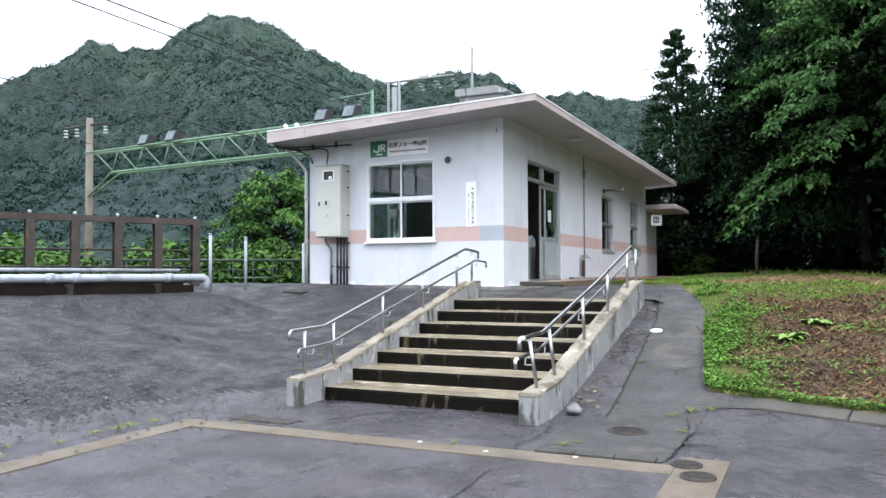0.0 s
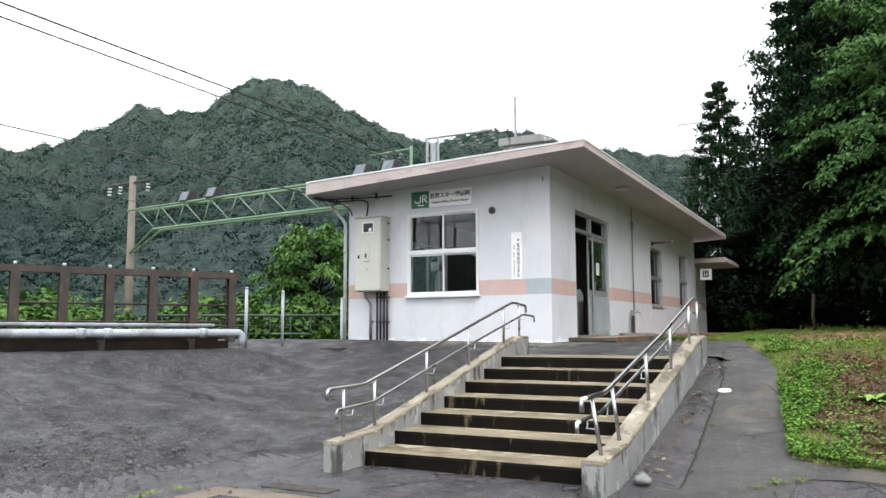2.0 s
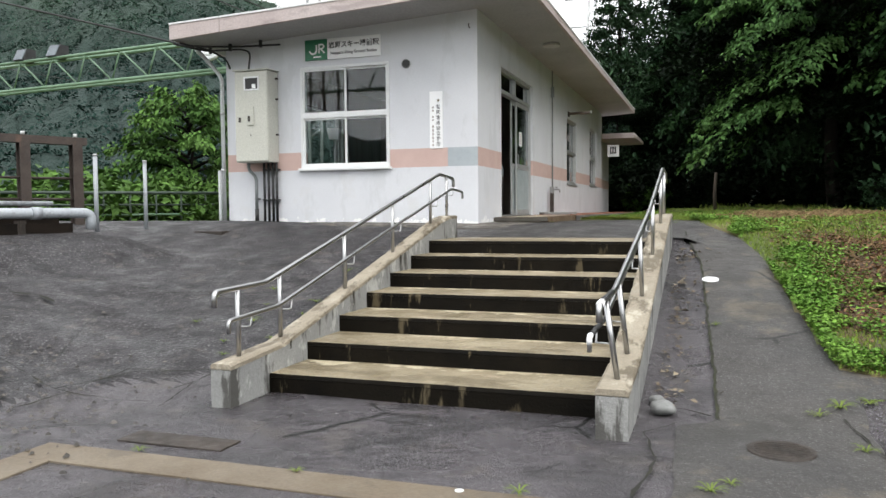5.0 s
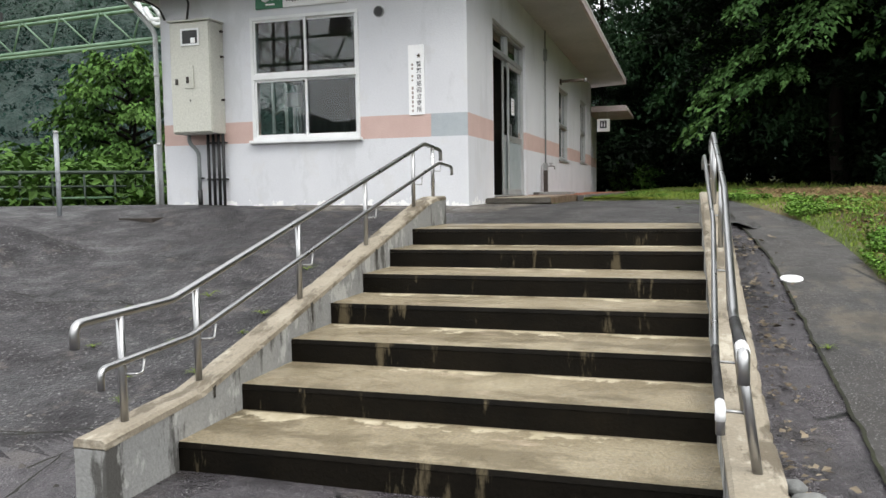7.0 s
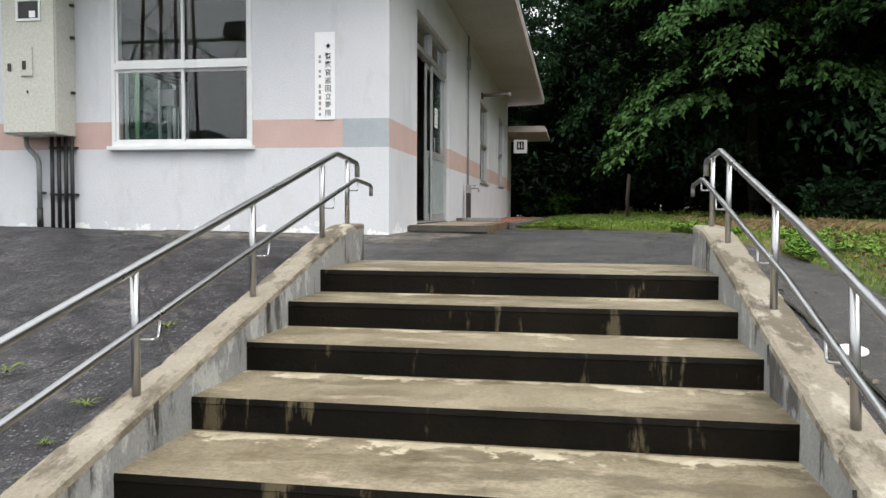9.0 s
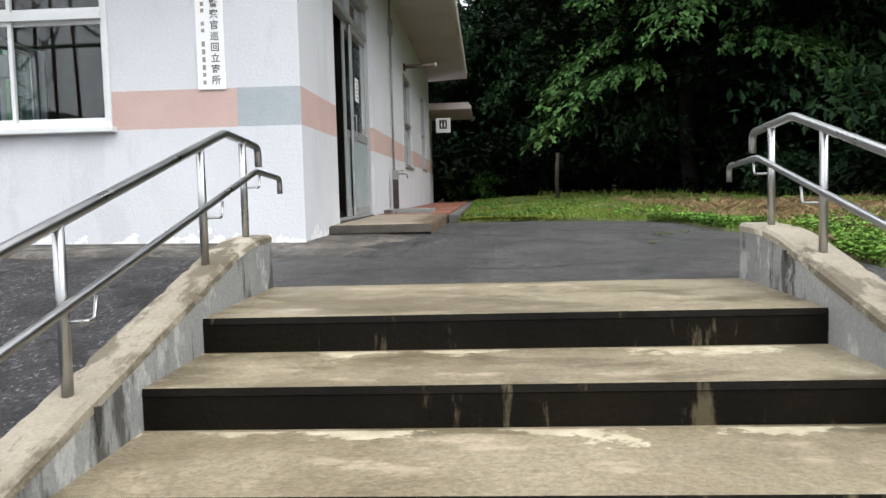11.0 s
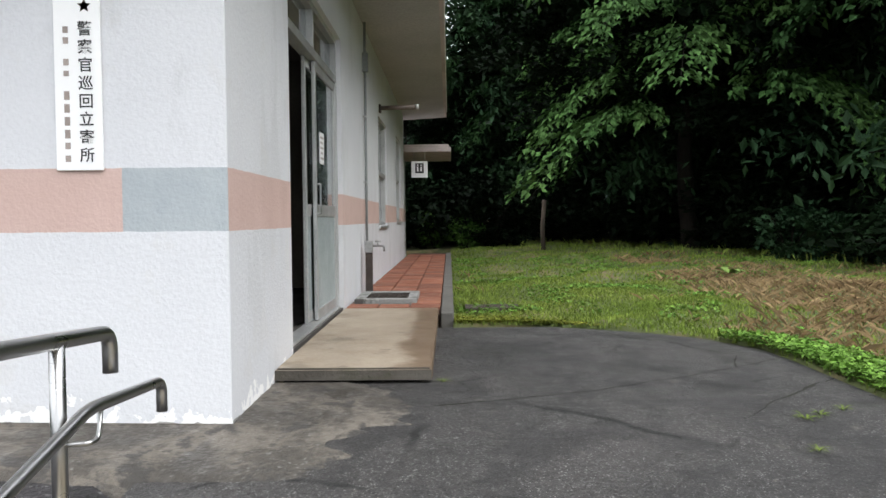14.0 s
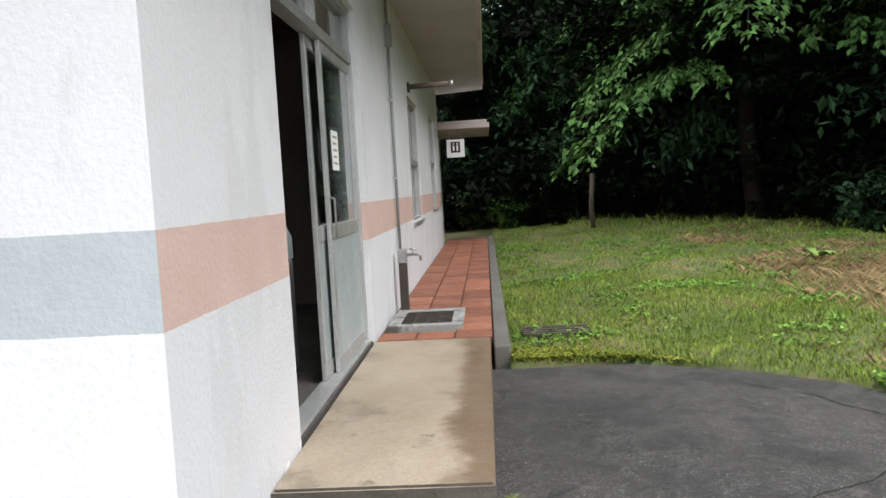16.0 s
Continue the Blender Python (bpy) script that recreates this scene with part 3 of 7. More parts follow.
for i, (pts, w, lift) in enumerate((
        (((0.95, 0.33), (1.3, 0.45), (1.84, 0.66), (2.4, 1.0), (2.87, 1.31), (3.25, 1.62)), 0.008, 0.0185),
        (((2.45, 0.05), (2.9, 0.55), (3.2, 0.85), (3.45, 1.05)), 0.010, 0.0185),
        (((2.87, 1.31), (3.02, 1.75), (2.75, 2.3), (2.4, 2.75)), 0.007, 0.0185),
        (((0.3, -1.2), (0.9, -1.05), (1.7, -1.15), (2.6, -0.9)), 0.006, 0.0185),
        (((-3.2, -7.2), (-2.2, -7.0), (-1.3, -7.25), (-0.5, -7.15)), 0.010, 0.03),
        (((-1.3, -7.25), (-1.1, -6.6), (-0.6, -6.3), (-0.15, -6.3)), 0.009, 0.03),
        (((-5.6, -8.4), (-4.6, -7.8), (-3.9, -7.9), (-3.2, -7.2)), 0.012, 0.03),
        (((-0.55, -6.8), (-0.35, -5.6), (-0.45, -4.4), (-0.3, -3.2)), 0.009, 0.03),
        (((-2.6, -4.6), (-2.0, -4.3), (-1.5, -4.5)), 0.014, 0.03),
        (((-3.9, -3.2), (-2.8, -3.0), (-1.6, -3.15)), 0.008, 0.03),
        (((-3.55, -5.6), (-3.3, -5.45), (-3.05, -5.5)), 0.035, 0.03),
        (((-3.2, -4.55), (-3.0, -4.45), (-2.7, -4.5)), 0.022, 0.03),
        (((-1.53, -8.24), (-1.25, -8.0), (-1.21, -7.43), (-1.19, -6.57), (-0.68, -6.34)), 0.010, 0.026),
        (((-0.32, -7.27), (-0.54, -6.56)), 0.008, 0.026),
        (((3.30, -6.62), (3.12, -6.9), (3.22, -7.4), (3.16, -8.1)), 0.011, 0.024),
        (((3.14, -6.28), (3.35, -6.33), (3.52, -6.42)), 0.009, 0.024),
        (((4.35, -6.3), (4.46, -7.0), (4.44, -8.1)), 0.010, 0.024))):
    seam(pts, w, i * 3.7, lift)

gx = np.concatenate([-np.geomspace(1200, 14, 26), np.arange(-13.5, 0.8, 0.45), (1.06, 1.075), np.arange(1.15, 7.0, 0.1), np.arange(7.1, 26, 0.45), np.geomspace(28, 1200, 22)])
gy = np.concatenate([-np.geomspace(1200, 22, 22), np.arange(-21.5, -8, 0.45), np.arange(-7.9, -4.6, 0.1), np.arange(-4.5, 1.6, 0.2), np.arange(1.7, 4.3, 0.08), np.arange(4.4, 32, 0.45), np.geomspace(34, 1200, 22)])


def earth(x, y):
    h = height(np.clip(x, -9, 40), np.clip(y, -30, 60))
    e = grass_edge(y)
    paved = (x < e - 0.02) & (y < 3.37) & (x > -9.2)
    lump = 0.05 * np.sin(x * 1.7 + 1.1) * np.sin(y * 1.3 + x * 0.6) + 0.03 * np.sin(x * 3.9 - y * 2.7)
    rise = 0.022 * np.clip(y - 12, 0, 40) * smooth((x + 1) / 4)
    built = (x < 1.07) & (x > -5.2) & (y > -0.8) & (y < 19)
    h = np.where(paved | built, h - 0.12, h + 0.035 + lump * smooth((x - e) / 1.0) * (x > e) + rise)
    low_left = -0.9 * smooth((-7.5 - x) / 2.5)
    return h + np.where(built | (x > -7.4), 0, low_left * (y > -3))


ground = sheet("ground", np.repeat(gx[None, :], len(gy), 0), gy, earth, [LAWN, SOIL], "green and brown grassy earth round the forecourt", "ground")
for f in ground.data.polygons:
    c = f.center
    if c.y < 0.6 + 0.8 * noise.noise((c.x * 0.8, c.y * 0.8, 4)) and c.x > grass_edge(c.y) + 0.25:
        f.material_index = 1


# ---- the building ----
W = -4.6
LEN = 14.6


def wall_cells(bm, axis, face, back, u0, u1, z0, z1, holes):
    us = sorted({u0, u1, *[h[0] for h in holes], *[h[1] for h in holes]})
    zs = sorted({z0, z1, *[h[2] for h in holes], *[h[3] for h in holes]})
    for a, b in zip(us, us[1:]):
        for c, d in zip(zs, zs[1:]):
            if any(h[0] <= (a + b) / 2 <= h[1] and h[2] <= (c + d) / 2 <= h[3] for h in holes):
                continue
            if axis == "y":
                box(bm, a, face, c, b, back, d)
            else:
                box(bm, back, a, c, face, b, d)


WIN = (-3.13, -1.50, 0.93, 2.63)
DOOR = (1.47, 4.0, -0.05, 2.70)
SW1, SW2 = (8.0, 9.55, 0.86, 2.50), (11.9, 13.3, 0.92, 2.62)
bm = B()
wall_cells(bm, "y", 0.0, 0.2, W, 0.0, -0.35, 3.42, [WIN])
wall_front = tagged(part("wall_south", bm, PAINT), "white rendered wall with a faded pink band", "wall", "", "structure")
bm = B()
wall_cells(bm, "x", 0.0, -0.2, 0.2, LEN, -0.35, 3.42, [DOOR, SW1, SW2])
wall_side = tagged(part("wall_east", bm, PAINT), "white rendered side wall with a faded pink band", "wall", "", "structure")
bm = B()
wall_cells(bm, "x", W + 0.2, W, 0.203, LEN, -0.35, 3.25, [(1.0, 4.2, 0.95, 2.35)])
tagged(part("wall_west", bm, PAINT), "white rendered wall towards the tracks", "wall", "", "structure")
bm = B()
box(bm, W + 0.203, LEN - 0.2, -0.35, -0.203, LEN - 0.003, 3.40)
tagged(part("wall_north", bm, PAINT), "white rendered end wall", "wall", "", "structure")
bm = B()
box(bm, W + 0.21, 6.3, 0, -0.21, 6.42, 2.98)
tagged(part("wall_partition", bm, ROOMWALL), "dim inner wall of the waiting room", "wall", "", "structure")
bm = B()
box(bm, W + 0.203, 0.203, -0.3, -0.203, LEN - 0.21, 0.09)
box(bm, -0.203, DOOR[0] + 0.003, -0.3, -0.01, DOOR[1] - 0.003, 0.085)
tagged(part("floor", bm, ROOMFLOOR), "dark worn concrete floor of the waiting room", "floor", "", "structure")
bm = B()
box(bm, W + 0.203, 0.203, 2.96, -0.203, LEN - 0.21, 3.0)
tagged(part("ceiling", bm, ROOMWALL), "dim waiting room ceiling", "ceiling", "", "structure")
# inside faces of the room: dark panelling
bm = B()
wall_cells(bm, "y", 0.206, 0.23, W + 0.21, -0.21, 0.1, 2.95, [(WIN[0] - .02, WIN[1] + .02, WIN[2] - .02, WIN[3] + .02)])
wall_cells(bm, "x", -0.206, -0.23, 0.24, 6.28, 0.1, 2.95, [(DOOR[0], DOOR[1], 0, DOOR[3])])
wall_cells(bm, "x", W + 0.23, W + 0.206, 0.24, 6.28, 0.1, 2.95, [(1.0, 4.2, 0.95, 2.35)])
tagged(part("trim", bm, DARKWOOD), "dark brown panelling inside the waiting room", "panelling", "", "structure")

# roof: a shallow slab falling to the tracks, deeper at its low edge
RX0, RX1, RY0, RY1 = -5.02, 1.0, -0.98, 15.3


def roof_top(x):
    return 3.325 + (x - RX0) * (3.545 - 3.325) / (RX1 - RX0)


def roof_under(x):
    return 3.06 + (x - RX0) * (3.405 - 3.06) / (RX1 - RX0)


roof = tagged(B() and new("roof", bpy.data.meshes.new("roof")), "flat overhanging roof with a pinkish painted edge", "roof", "", "structure")
bm = B()
i0 = 0.05
for (za, zb, idx) in ((roof_under, lambda x: roof_under(x) + 0.02, 1), (lambda x: roof_under(x) + 0.02, lambda x: roof_top(x) - 0.03, 0)):
    a, b = RX0 + i0, RX1 - i0
    vs = [bm.verts.new((x, y, (zb if top else za)(x))) for x in (a, b) for y in (RY0 + i0, RY1 - i0) for top in (0, 1)]
    for q in ((0, 1, 3, 2), (4, 6, 7, 5), (0, 4, 5, 1), (2, 3, 7, 6), (0, 2, 6, 4), (1, 5, 7, 3)):
        bm.faces.new([vs[i] for i in q]).material_index = idx
bmesh.ops.recalc_face_normals(bm, faces=bm.faces)
bm.to_mesh(roof.data)
bm.free()
finish(roof, [ROOFTOP, SOFFIT], False)


def fascia(name, p, q, nrm, label=""):
    """One edge board between two corners in plan, standing inwards of the edge by its thickness."""
    bm = B()
    (ax, ay), (bx, by) = p, q
    nx, ny = nrm
    for dz0, dz1, out, idx in ((-0.004, -0.028, 0.0, 0), (None, 0.0, 0.012, 1)):
        pts = []
        for x, y in ((ax, ay), (bx, by)):
            for s in (out, -0.055):
                lo = roof_under(x) - 0.006 if dz0 is not None else roof_top(x) - 0.026
                hi = roof_top(x) + dz1
                pts += [(x + nx * s, y + ny * s, lo), (x + nx * s, y + ny * s, hi)]
        vs = [bm.verts.new(v) for v in pts]
        for f in ((0, 1, 3, 2), (4, 6, 7, 5), (0, 4, 5, 1), (2, 3, 7, 6), (0, 2, 6, 4), (1, 5, 7, 3)):
            bm.faces.new([vs[i] for i in f]).material_index = idx
    return part(name, bm, [FASCIA, ALU_WHITE], roof, label)


xj = -4.05
fascia("fascia", (RX0, RY0), (xj - 0.004, RY0), (0, -1))
fascia("fascia", (xj + 0.004, RY0), (RX1, RY0), (0, -1), "pinkish roof edge with a pale metal drip")
fascia("fascia", (RX1, RY0 + 0.058), (RX1, RY1 - 0.058), (1, 0))
fascia("fascia", (RX0, RY0 + 0.058), (RX0, RY1 - 0.058), (-1, 0))
fascia("fascia", (RX0, RY1), (RX1, RY1), (0, 1))

# annex with lavatory canopy behind the main block
bm = B()
box(bm, -2.6, LEN + 0.003, -0.3, -0.12, 17.4, 2.62)
tagged(part("wall_annex", bm, PAINT), "white rendered lavatory annex with a pink band", "wall", "", "structure")
bm = B()
box(bm, -2.7, LEN + 0.006, 2.625, 1.05, 17.6, 2.69, 0.01)
box(bm, -2.75, LEN + 0.006, 2.40 + 0.12, 1.10, 17.65, 2.624, 0.01)
tagged(part("roof_annex", bm, FASCIA), "small flat canopy over the lavatory entrance", "canopy", "", "structure")


def window(name, axis, plane, u0, u1, z0, z1, split, mull, label, frame_mat, depth=0.09, sill=True):
    """A framed window of two rows of sliding sashes. plane is the outer face of its frame."""
    wob = tagged(new(name, bpy.data.meshes.new(name)), label, "window", "", "structure")
    sgn = 1 if axis == "y" else -1

    def bx(bm, a, b, c, d, o0, o1, bev=0.004):
        p0, p1 = plane + sgn * o0, plane + sgn * o1
        if axis == "y":
            box(bm, a, min(p0, p1), c, b, max(p0, p1), d, bev)
        else:
            box(bm, min(p0, p1), a, c, max(p0, p1), b, d, bev)
    f = 0.045
    bm = B()
    bx(bm, u0, u1, z0, z0 + f, 0, depth), bx(bm, u0, u1, z1 - f, z1, 0, depth)
    bx(bm, u0, u0 + f, z0 + f, z1 - f, 0, depth), bx(bm, u1 - f, u1, z0 + f, z1 - f, 0, depth)
    if split:
        bx(bm, u0 + f, u1 - f, split - 0.035, split + 0.035, -0.006, depth)
    bmesh.ops.recalc_face_normals(bm, faces=bm.faces)
    bm.to_mesh(wob.data)
    bm.free()
    finish(wob, frame_mat, False)
    rows = [(z0 + f, split - 0.035), (split + 0.035, z1 - f)] if split else [(z0 + f, z1 - f)]
    for c, d in rows:
        for k, (a, b) in enumerate(((u0 + f, mull + 0.02), (mull - 0.02, u1 - f))):
            o = 0.02 + 0.03 * k
            s = 0.03
            bm = B()
            bx(bm, a, b, c, c + s, o, o + 0.026, 0), bx(bm, a, b, d - s, d, o, o + 0.026, 0)
            bx(bm, a, a + s, c + s, d - s, o, o + 0.026, 0), bx(bm, b - s, b, c + s, d - s, o, o + 0.026, 0)
            sash = part("sash", bm, frame_mat, wob)
            bm = B()
            bx(bm, a + s, b - s, c + s, d - s, o + 0.010, o + 0.015, 0)
            g = part("pane", bm, GLASS, sash, "clear window glass")
            g.visible_shadow = False
    if sill:
        bm = B()
        bx(bm, u0 - 0.03, u1 + 0.03, z0 - 0.045, z0 - 0.002, -0.06, depth, 0.006)
        part("window_sill", bm, frame_mat, wob)
    return wob


window("window_1", "y", -0.025, *WIN, 1.80, -2.30, "aluminium window with two rows of sliding panes", ALU_WHITE)
window("window_2", "x", -0.03, *SW1, 1.66, 8.75, "grey aluminium side window with sliding panes", ALU)
window("window_3", "x", -0.03, *SW2, 1.75, 12.6, "narrow grey aluminium side window", ALU)
window("window_4", "x", W + 0.12, 1.0, 4.2, 0.95, 2.35, 0, 2.6, "waiting room window towards the tracks", ALU)

# doorway: transom lights above, one leaf standing, the other half open
door = tagged(new("door_1", bpy.data.meshes.new("door_1")), "aluminium sliding doorway standing half open", "door", "", "structure")
bm = B()
dx0, dx1 = -0.145, -0.045
box(bm, dx0, DOOR[0] + 0.002, 0.09, dx1, DOOR[0] + 0.05, DOOR[3], 0.004)
box(bm, dx0, DOOR[1] - 0.05, 0.09, dx1, DOOR[1] - 0.002, DOOR[3], 0.004)
box(bm, dx0, DOOR[0] + 0.05, DOOR[3] - 0.05, dx1, DOOR[1] - 0.05, DOOR[3], 0.004)
box(bm, dx0, DOOR[0] + 0.05, 2.27, dx1, DOOR[1] - 0.05, 2.34, 0.004)
box(bm, dx0, 2.68, 2.34, dx1, 2.73, DOOR[3] - 0.05, 0.004)
box(bm, dx0, DOOR[0] + 0.05, 0.087, dx1 + 0.02, DOOR[1] - 0.05, 0.105, 0.002)
bmesh.ops.recalc_face_normals(bm, faces=bm.faces)
bm.to_mesh(door.data)
bm.free()
finish(door, ALU, False)
for a, b in ((DOOR[0] + 0.05, 2.68), (2.73, DOOR[1] - 0.05)):
    bm = B()
    box(bm, -0.105, a, 2.34, -0.099, b, DOOR[3] - 0.05)
    part("pane", bm, GLASS, door).visible_shadow = False
for k, (a, b, xo) in enumerate(((2.84, 3.945, -0.06), (2.62, 3.78, -0.105))):
    bm = B()
    s = 0.055
    box(bm, xo - 0.03, a, 0.11, xo, a + s, 2.265, 0.004), box(bm, xo - 0.03, b - s, 0.11, xo, b, 2.265, 0.004)
    box(bm, xo - 0.03, a + s, 2.19, xo, b - s, 2.265, 0.003), box(bm, xo - 0.03, a + s, 0.11, xo, b - s, 0.20, 0.003)
    box(bm, xo - 0.03, a + s, 0.98, xo, b - s, 1.08, 0.003)
    leaf = part("door_leaf", bm, ALU, door, "sliding leaf with a glazed top and a blank panel below")
    bm = B()
    box(bm, xo - 0.02, a + s, 0.20, xo - 0.01, b - s, 0.98)
    part("panel", bm, DOORPANEL, leaf, "pale grey-green lower panel")
    bm = B()
    box(bm, xo - 0.018, a + s, 1.08, xo - 0.012, b - s, 2.19)
    part("pane", bm, GLASS, leaf).visible_shadow = False
    if k == 0:
        bm = B()
        box(bm, xo - 0.011, 3.10, 1.44, xo - 0.008, 3.32, 1.71)
        nt = part("notice", bm, WHITE, leaf, "white paper notice on the glass")
        bm = B()
        for j in range(5):
            box(bm, xo - 0.0078, 3.13, 1.48 + j * 0.045, xo - 0.0070, 3.28 - 0.03 * (j % 2), 1.495 + j * 0.045)
        part("print", bm, FADED, leaf)
        bm = B()
        tube(bm, fillet([(xo + 0.002, a + 0.03, 1.0), (xo + 0.03, a + 0.03, 1.0), (xo + 0.03, a + 0.03, 1.25), (xo + 0.002, a + 0.03, 1.25)], 0.02), 0.008, 8)
        part("handle", bm, STEEL, leaf)

# worn patch of old concrete at the corner
pys = np.arange(-0.75, 0.905, 0.025)
pxs = []
for y in pys:
    c = 0.95 * math.sqrt(max(0.02, 1 - ((y - 0.1) / 0.9) ** 2)) + 0.22 * noise.noise((y * 5, 0.3, 1)) + 0.12 * noise.noise((y * 17, 0.3, 1))
    a = 0.006 if y > -0.02 else -2.6 - 0.5 * noise.noise((y * 3, 2, 2))
    pxs.append(np.linspace(a, max(c, a + 0.1), 20))
sheet("pavement_patch", pxs, pys, lambda x, y: height(x, y) - 0.03 + 0.056 * np.clip(np.linspace(1, 0, x.shape[1]) * 9, 0, 1)[None, :] * np.clip((y + 0.76) * 6, 0, 1), simple("crumbling_concrete", (0.062, 0.055, 0.047), (0.12, 0.106, 0.088), big=2.5, fine=30, rough=(0.35, 0.9), bump=0.8, grainy=0.5, speck=0.25,
      stain=((0.165, 0.145, 0.12), 2.2, 0.48, 0.7, (1, 1, 1)), stain2=((0.034, 0.032, 0.030), 4.5, 0.53, 0.85, (1, 1, 1))), "crumbling grey concrete patch at the corner of the building", "pavement")

# ---- steps ----
stairs = thing("steps", (1.5, -4.5, LOW), "seven broad concrete steps with blackened risers", "steps", "", "structure")
for k in range(7):
    y, z = STEP_Y + RUN * k, STEP_Z + RISE * k
    y1 = STEP_Y + RUN * (k + 1) + 0.02 if k < 6 else -1.62
    bm = B()
    fs = prism(bm, [(y, z - 0.028), (y + 0.008, z), (y1, z), (y1, z - 0.1), (y + 0.02, z - 0.1), (y + 0.014, z - 0.03)], 0.168, 2.832)
    for f in bm.faces:
        f.normal_update()
        if abs(f.normal.y) > 0.6 and f.calc_center_median().y < y + 0.1:
            f.material_index = 1
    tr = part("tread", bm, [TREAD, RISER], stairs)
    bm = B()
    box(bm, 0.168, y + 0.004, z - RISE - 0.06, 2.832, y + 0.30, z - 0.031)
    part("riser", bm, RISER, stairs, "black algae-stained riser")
PROFILE = [(-7.07, -0.925), (-6.30, -0.875), (-5.9, -0.785), (-2.2, 0.088), (-1.95, 0.122), (-1.62, 0.128)]


def wall_top(y):
    return float(np.interp(y, [p[0] for p in PROFILE], [p[1] for p in PROFILE]))


def rough_coping(x0, x1, seed):
    """The mortar top of a flank wall, its edges crumbled and its height uneven."""
    bm = B()
    ys_ = np.concatenate([np.arange(-7.07, -1.64, 0.045), [-1.62]])
    rows = []
    for y in ys_:
        z = wall_top(y)
        n1, n2, n3 = (noise.noise((y * f, seed, k)) for f, k in ((7.0, 1), (8.0, 5), (2.2, 9)))
        c1, c2 = max(0.0, n1 - 0.12), max(0.0, n2 - 0.12)
        rows.append([bm.verts.new(v) for v in ((x0 - 0.003, y, z - 0.045), (x0 - 0.003 + c1 * 0.05, y, z - 0.014 - c1 * 0.03), (x0 + 0.014 + c1 * 0.06, y, z + n3 * 0.006),
                                               (x1 - 0.014 - c2 * 0.06, y, z + n3 * 0.006), (x1 + 0.003 - c2 * 0.05, y, z - 0.014 - c2 * 0.03), (x1 + 0.003, y, z - 0.045))])
    for p, q in zip(rows, rows[1:]):
        for i in range(6):
            bm.faces.new((p[i], p[(i + 1) % 6], q[(i + 1) % 6], q[i]))
    bm.faces.new(rows[0])
    bm.faces.new(rows[-1][::-1])
    return bm


def streak(wall, x, y, seed):
    """A black run of dirt down the wall under a post, a thin skin with ragged edges."""
    rg = np.random.default_rng(seed)
    bm = B()
    zt, w, ln = wall_top(y) - 0.03, rg.uniform(0.014, 0.026), rg.uniform(0.07, 0.15)
    rows = []
    for i in range(8):
        f = i / 7
        ww = w * (1 - 0.75 * f ** 1.5) * rg.uniform(0.75, 1.25)
        o = rg.normal(0, 0.005)
        rows.append([bm.verts.new((x, y + o - ww, zt - ln * f)), bm.verts.new((x, y + o + ww, zt - ln * f + rg.normal(0, 0.01)))])
    for p, q in zip(rows, rows[1:]):
        bm.faces.new((p[0], p[1], q[1], q[0]))
    part("dirt_streak", bm, GRIME, wall, "black dirt run on the concrete")


for x0, x1, inner in ((0.0, 0.170, 1), (2.831, 3.035, 0)):
    bm = B()
    prism(bm, [(-7.07, -1.5), *[(y, z - 0.04) for y, z in PROFILE], (-1.62, -0.6), (-5.0, -1.5)], x0, x1)
    sw = part("side_wall", bm, SIDEWALL, stairs, "weathered grey concrete flank wall with dark streaks")
    part("coping", rough_coping(x0, x1, 3.0 + inner), COPING, stairs, "sandy crumbled top of the flank wall")
    for k, y in enumerate((-6.2, -4.96, -3.72) if inner else (-6.66, -5.3, -4.1, -2.3)):
        streak(sw, (x1 + 0.0035) if inner else (x0 - 0.0035), y, 40 + k + 20 * inner)
        if not inner:
            streak(sw, x1 + 0.0035, y + 0.2, 90 + k)


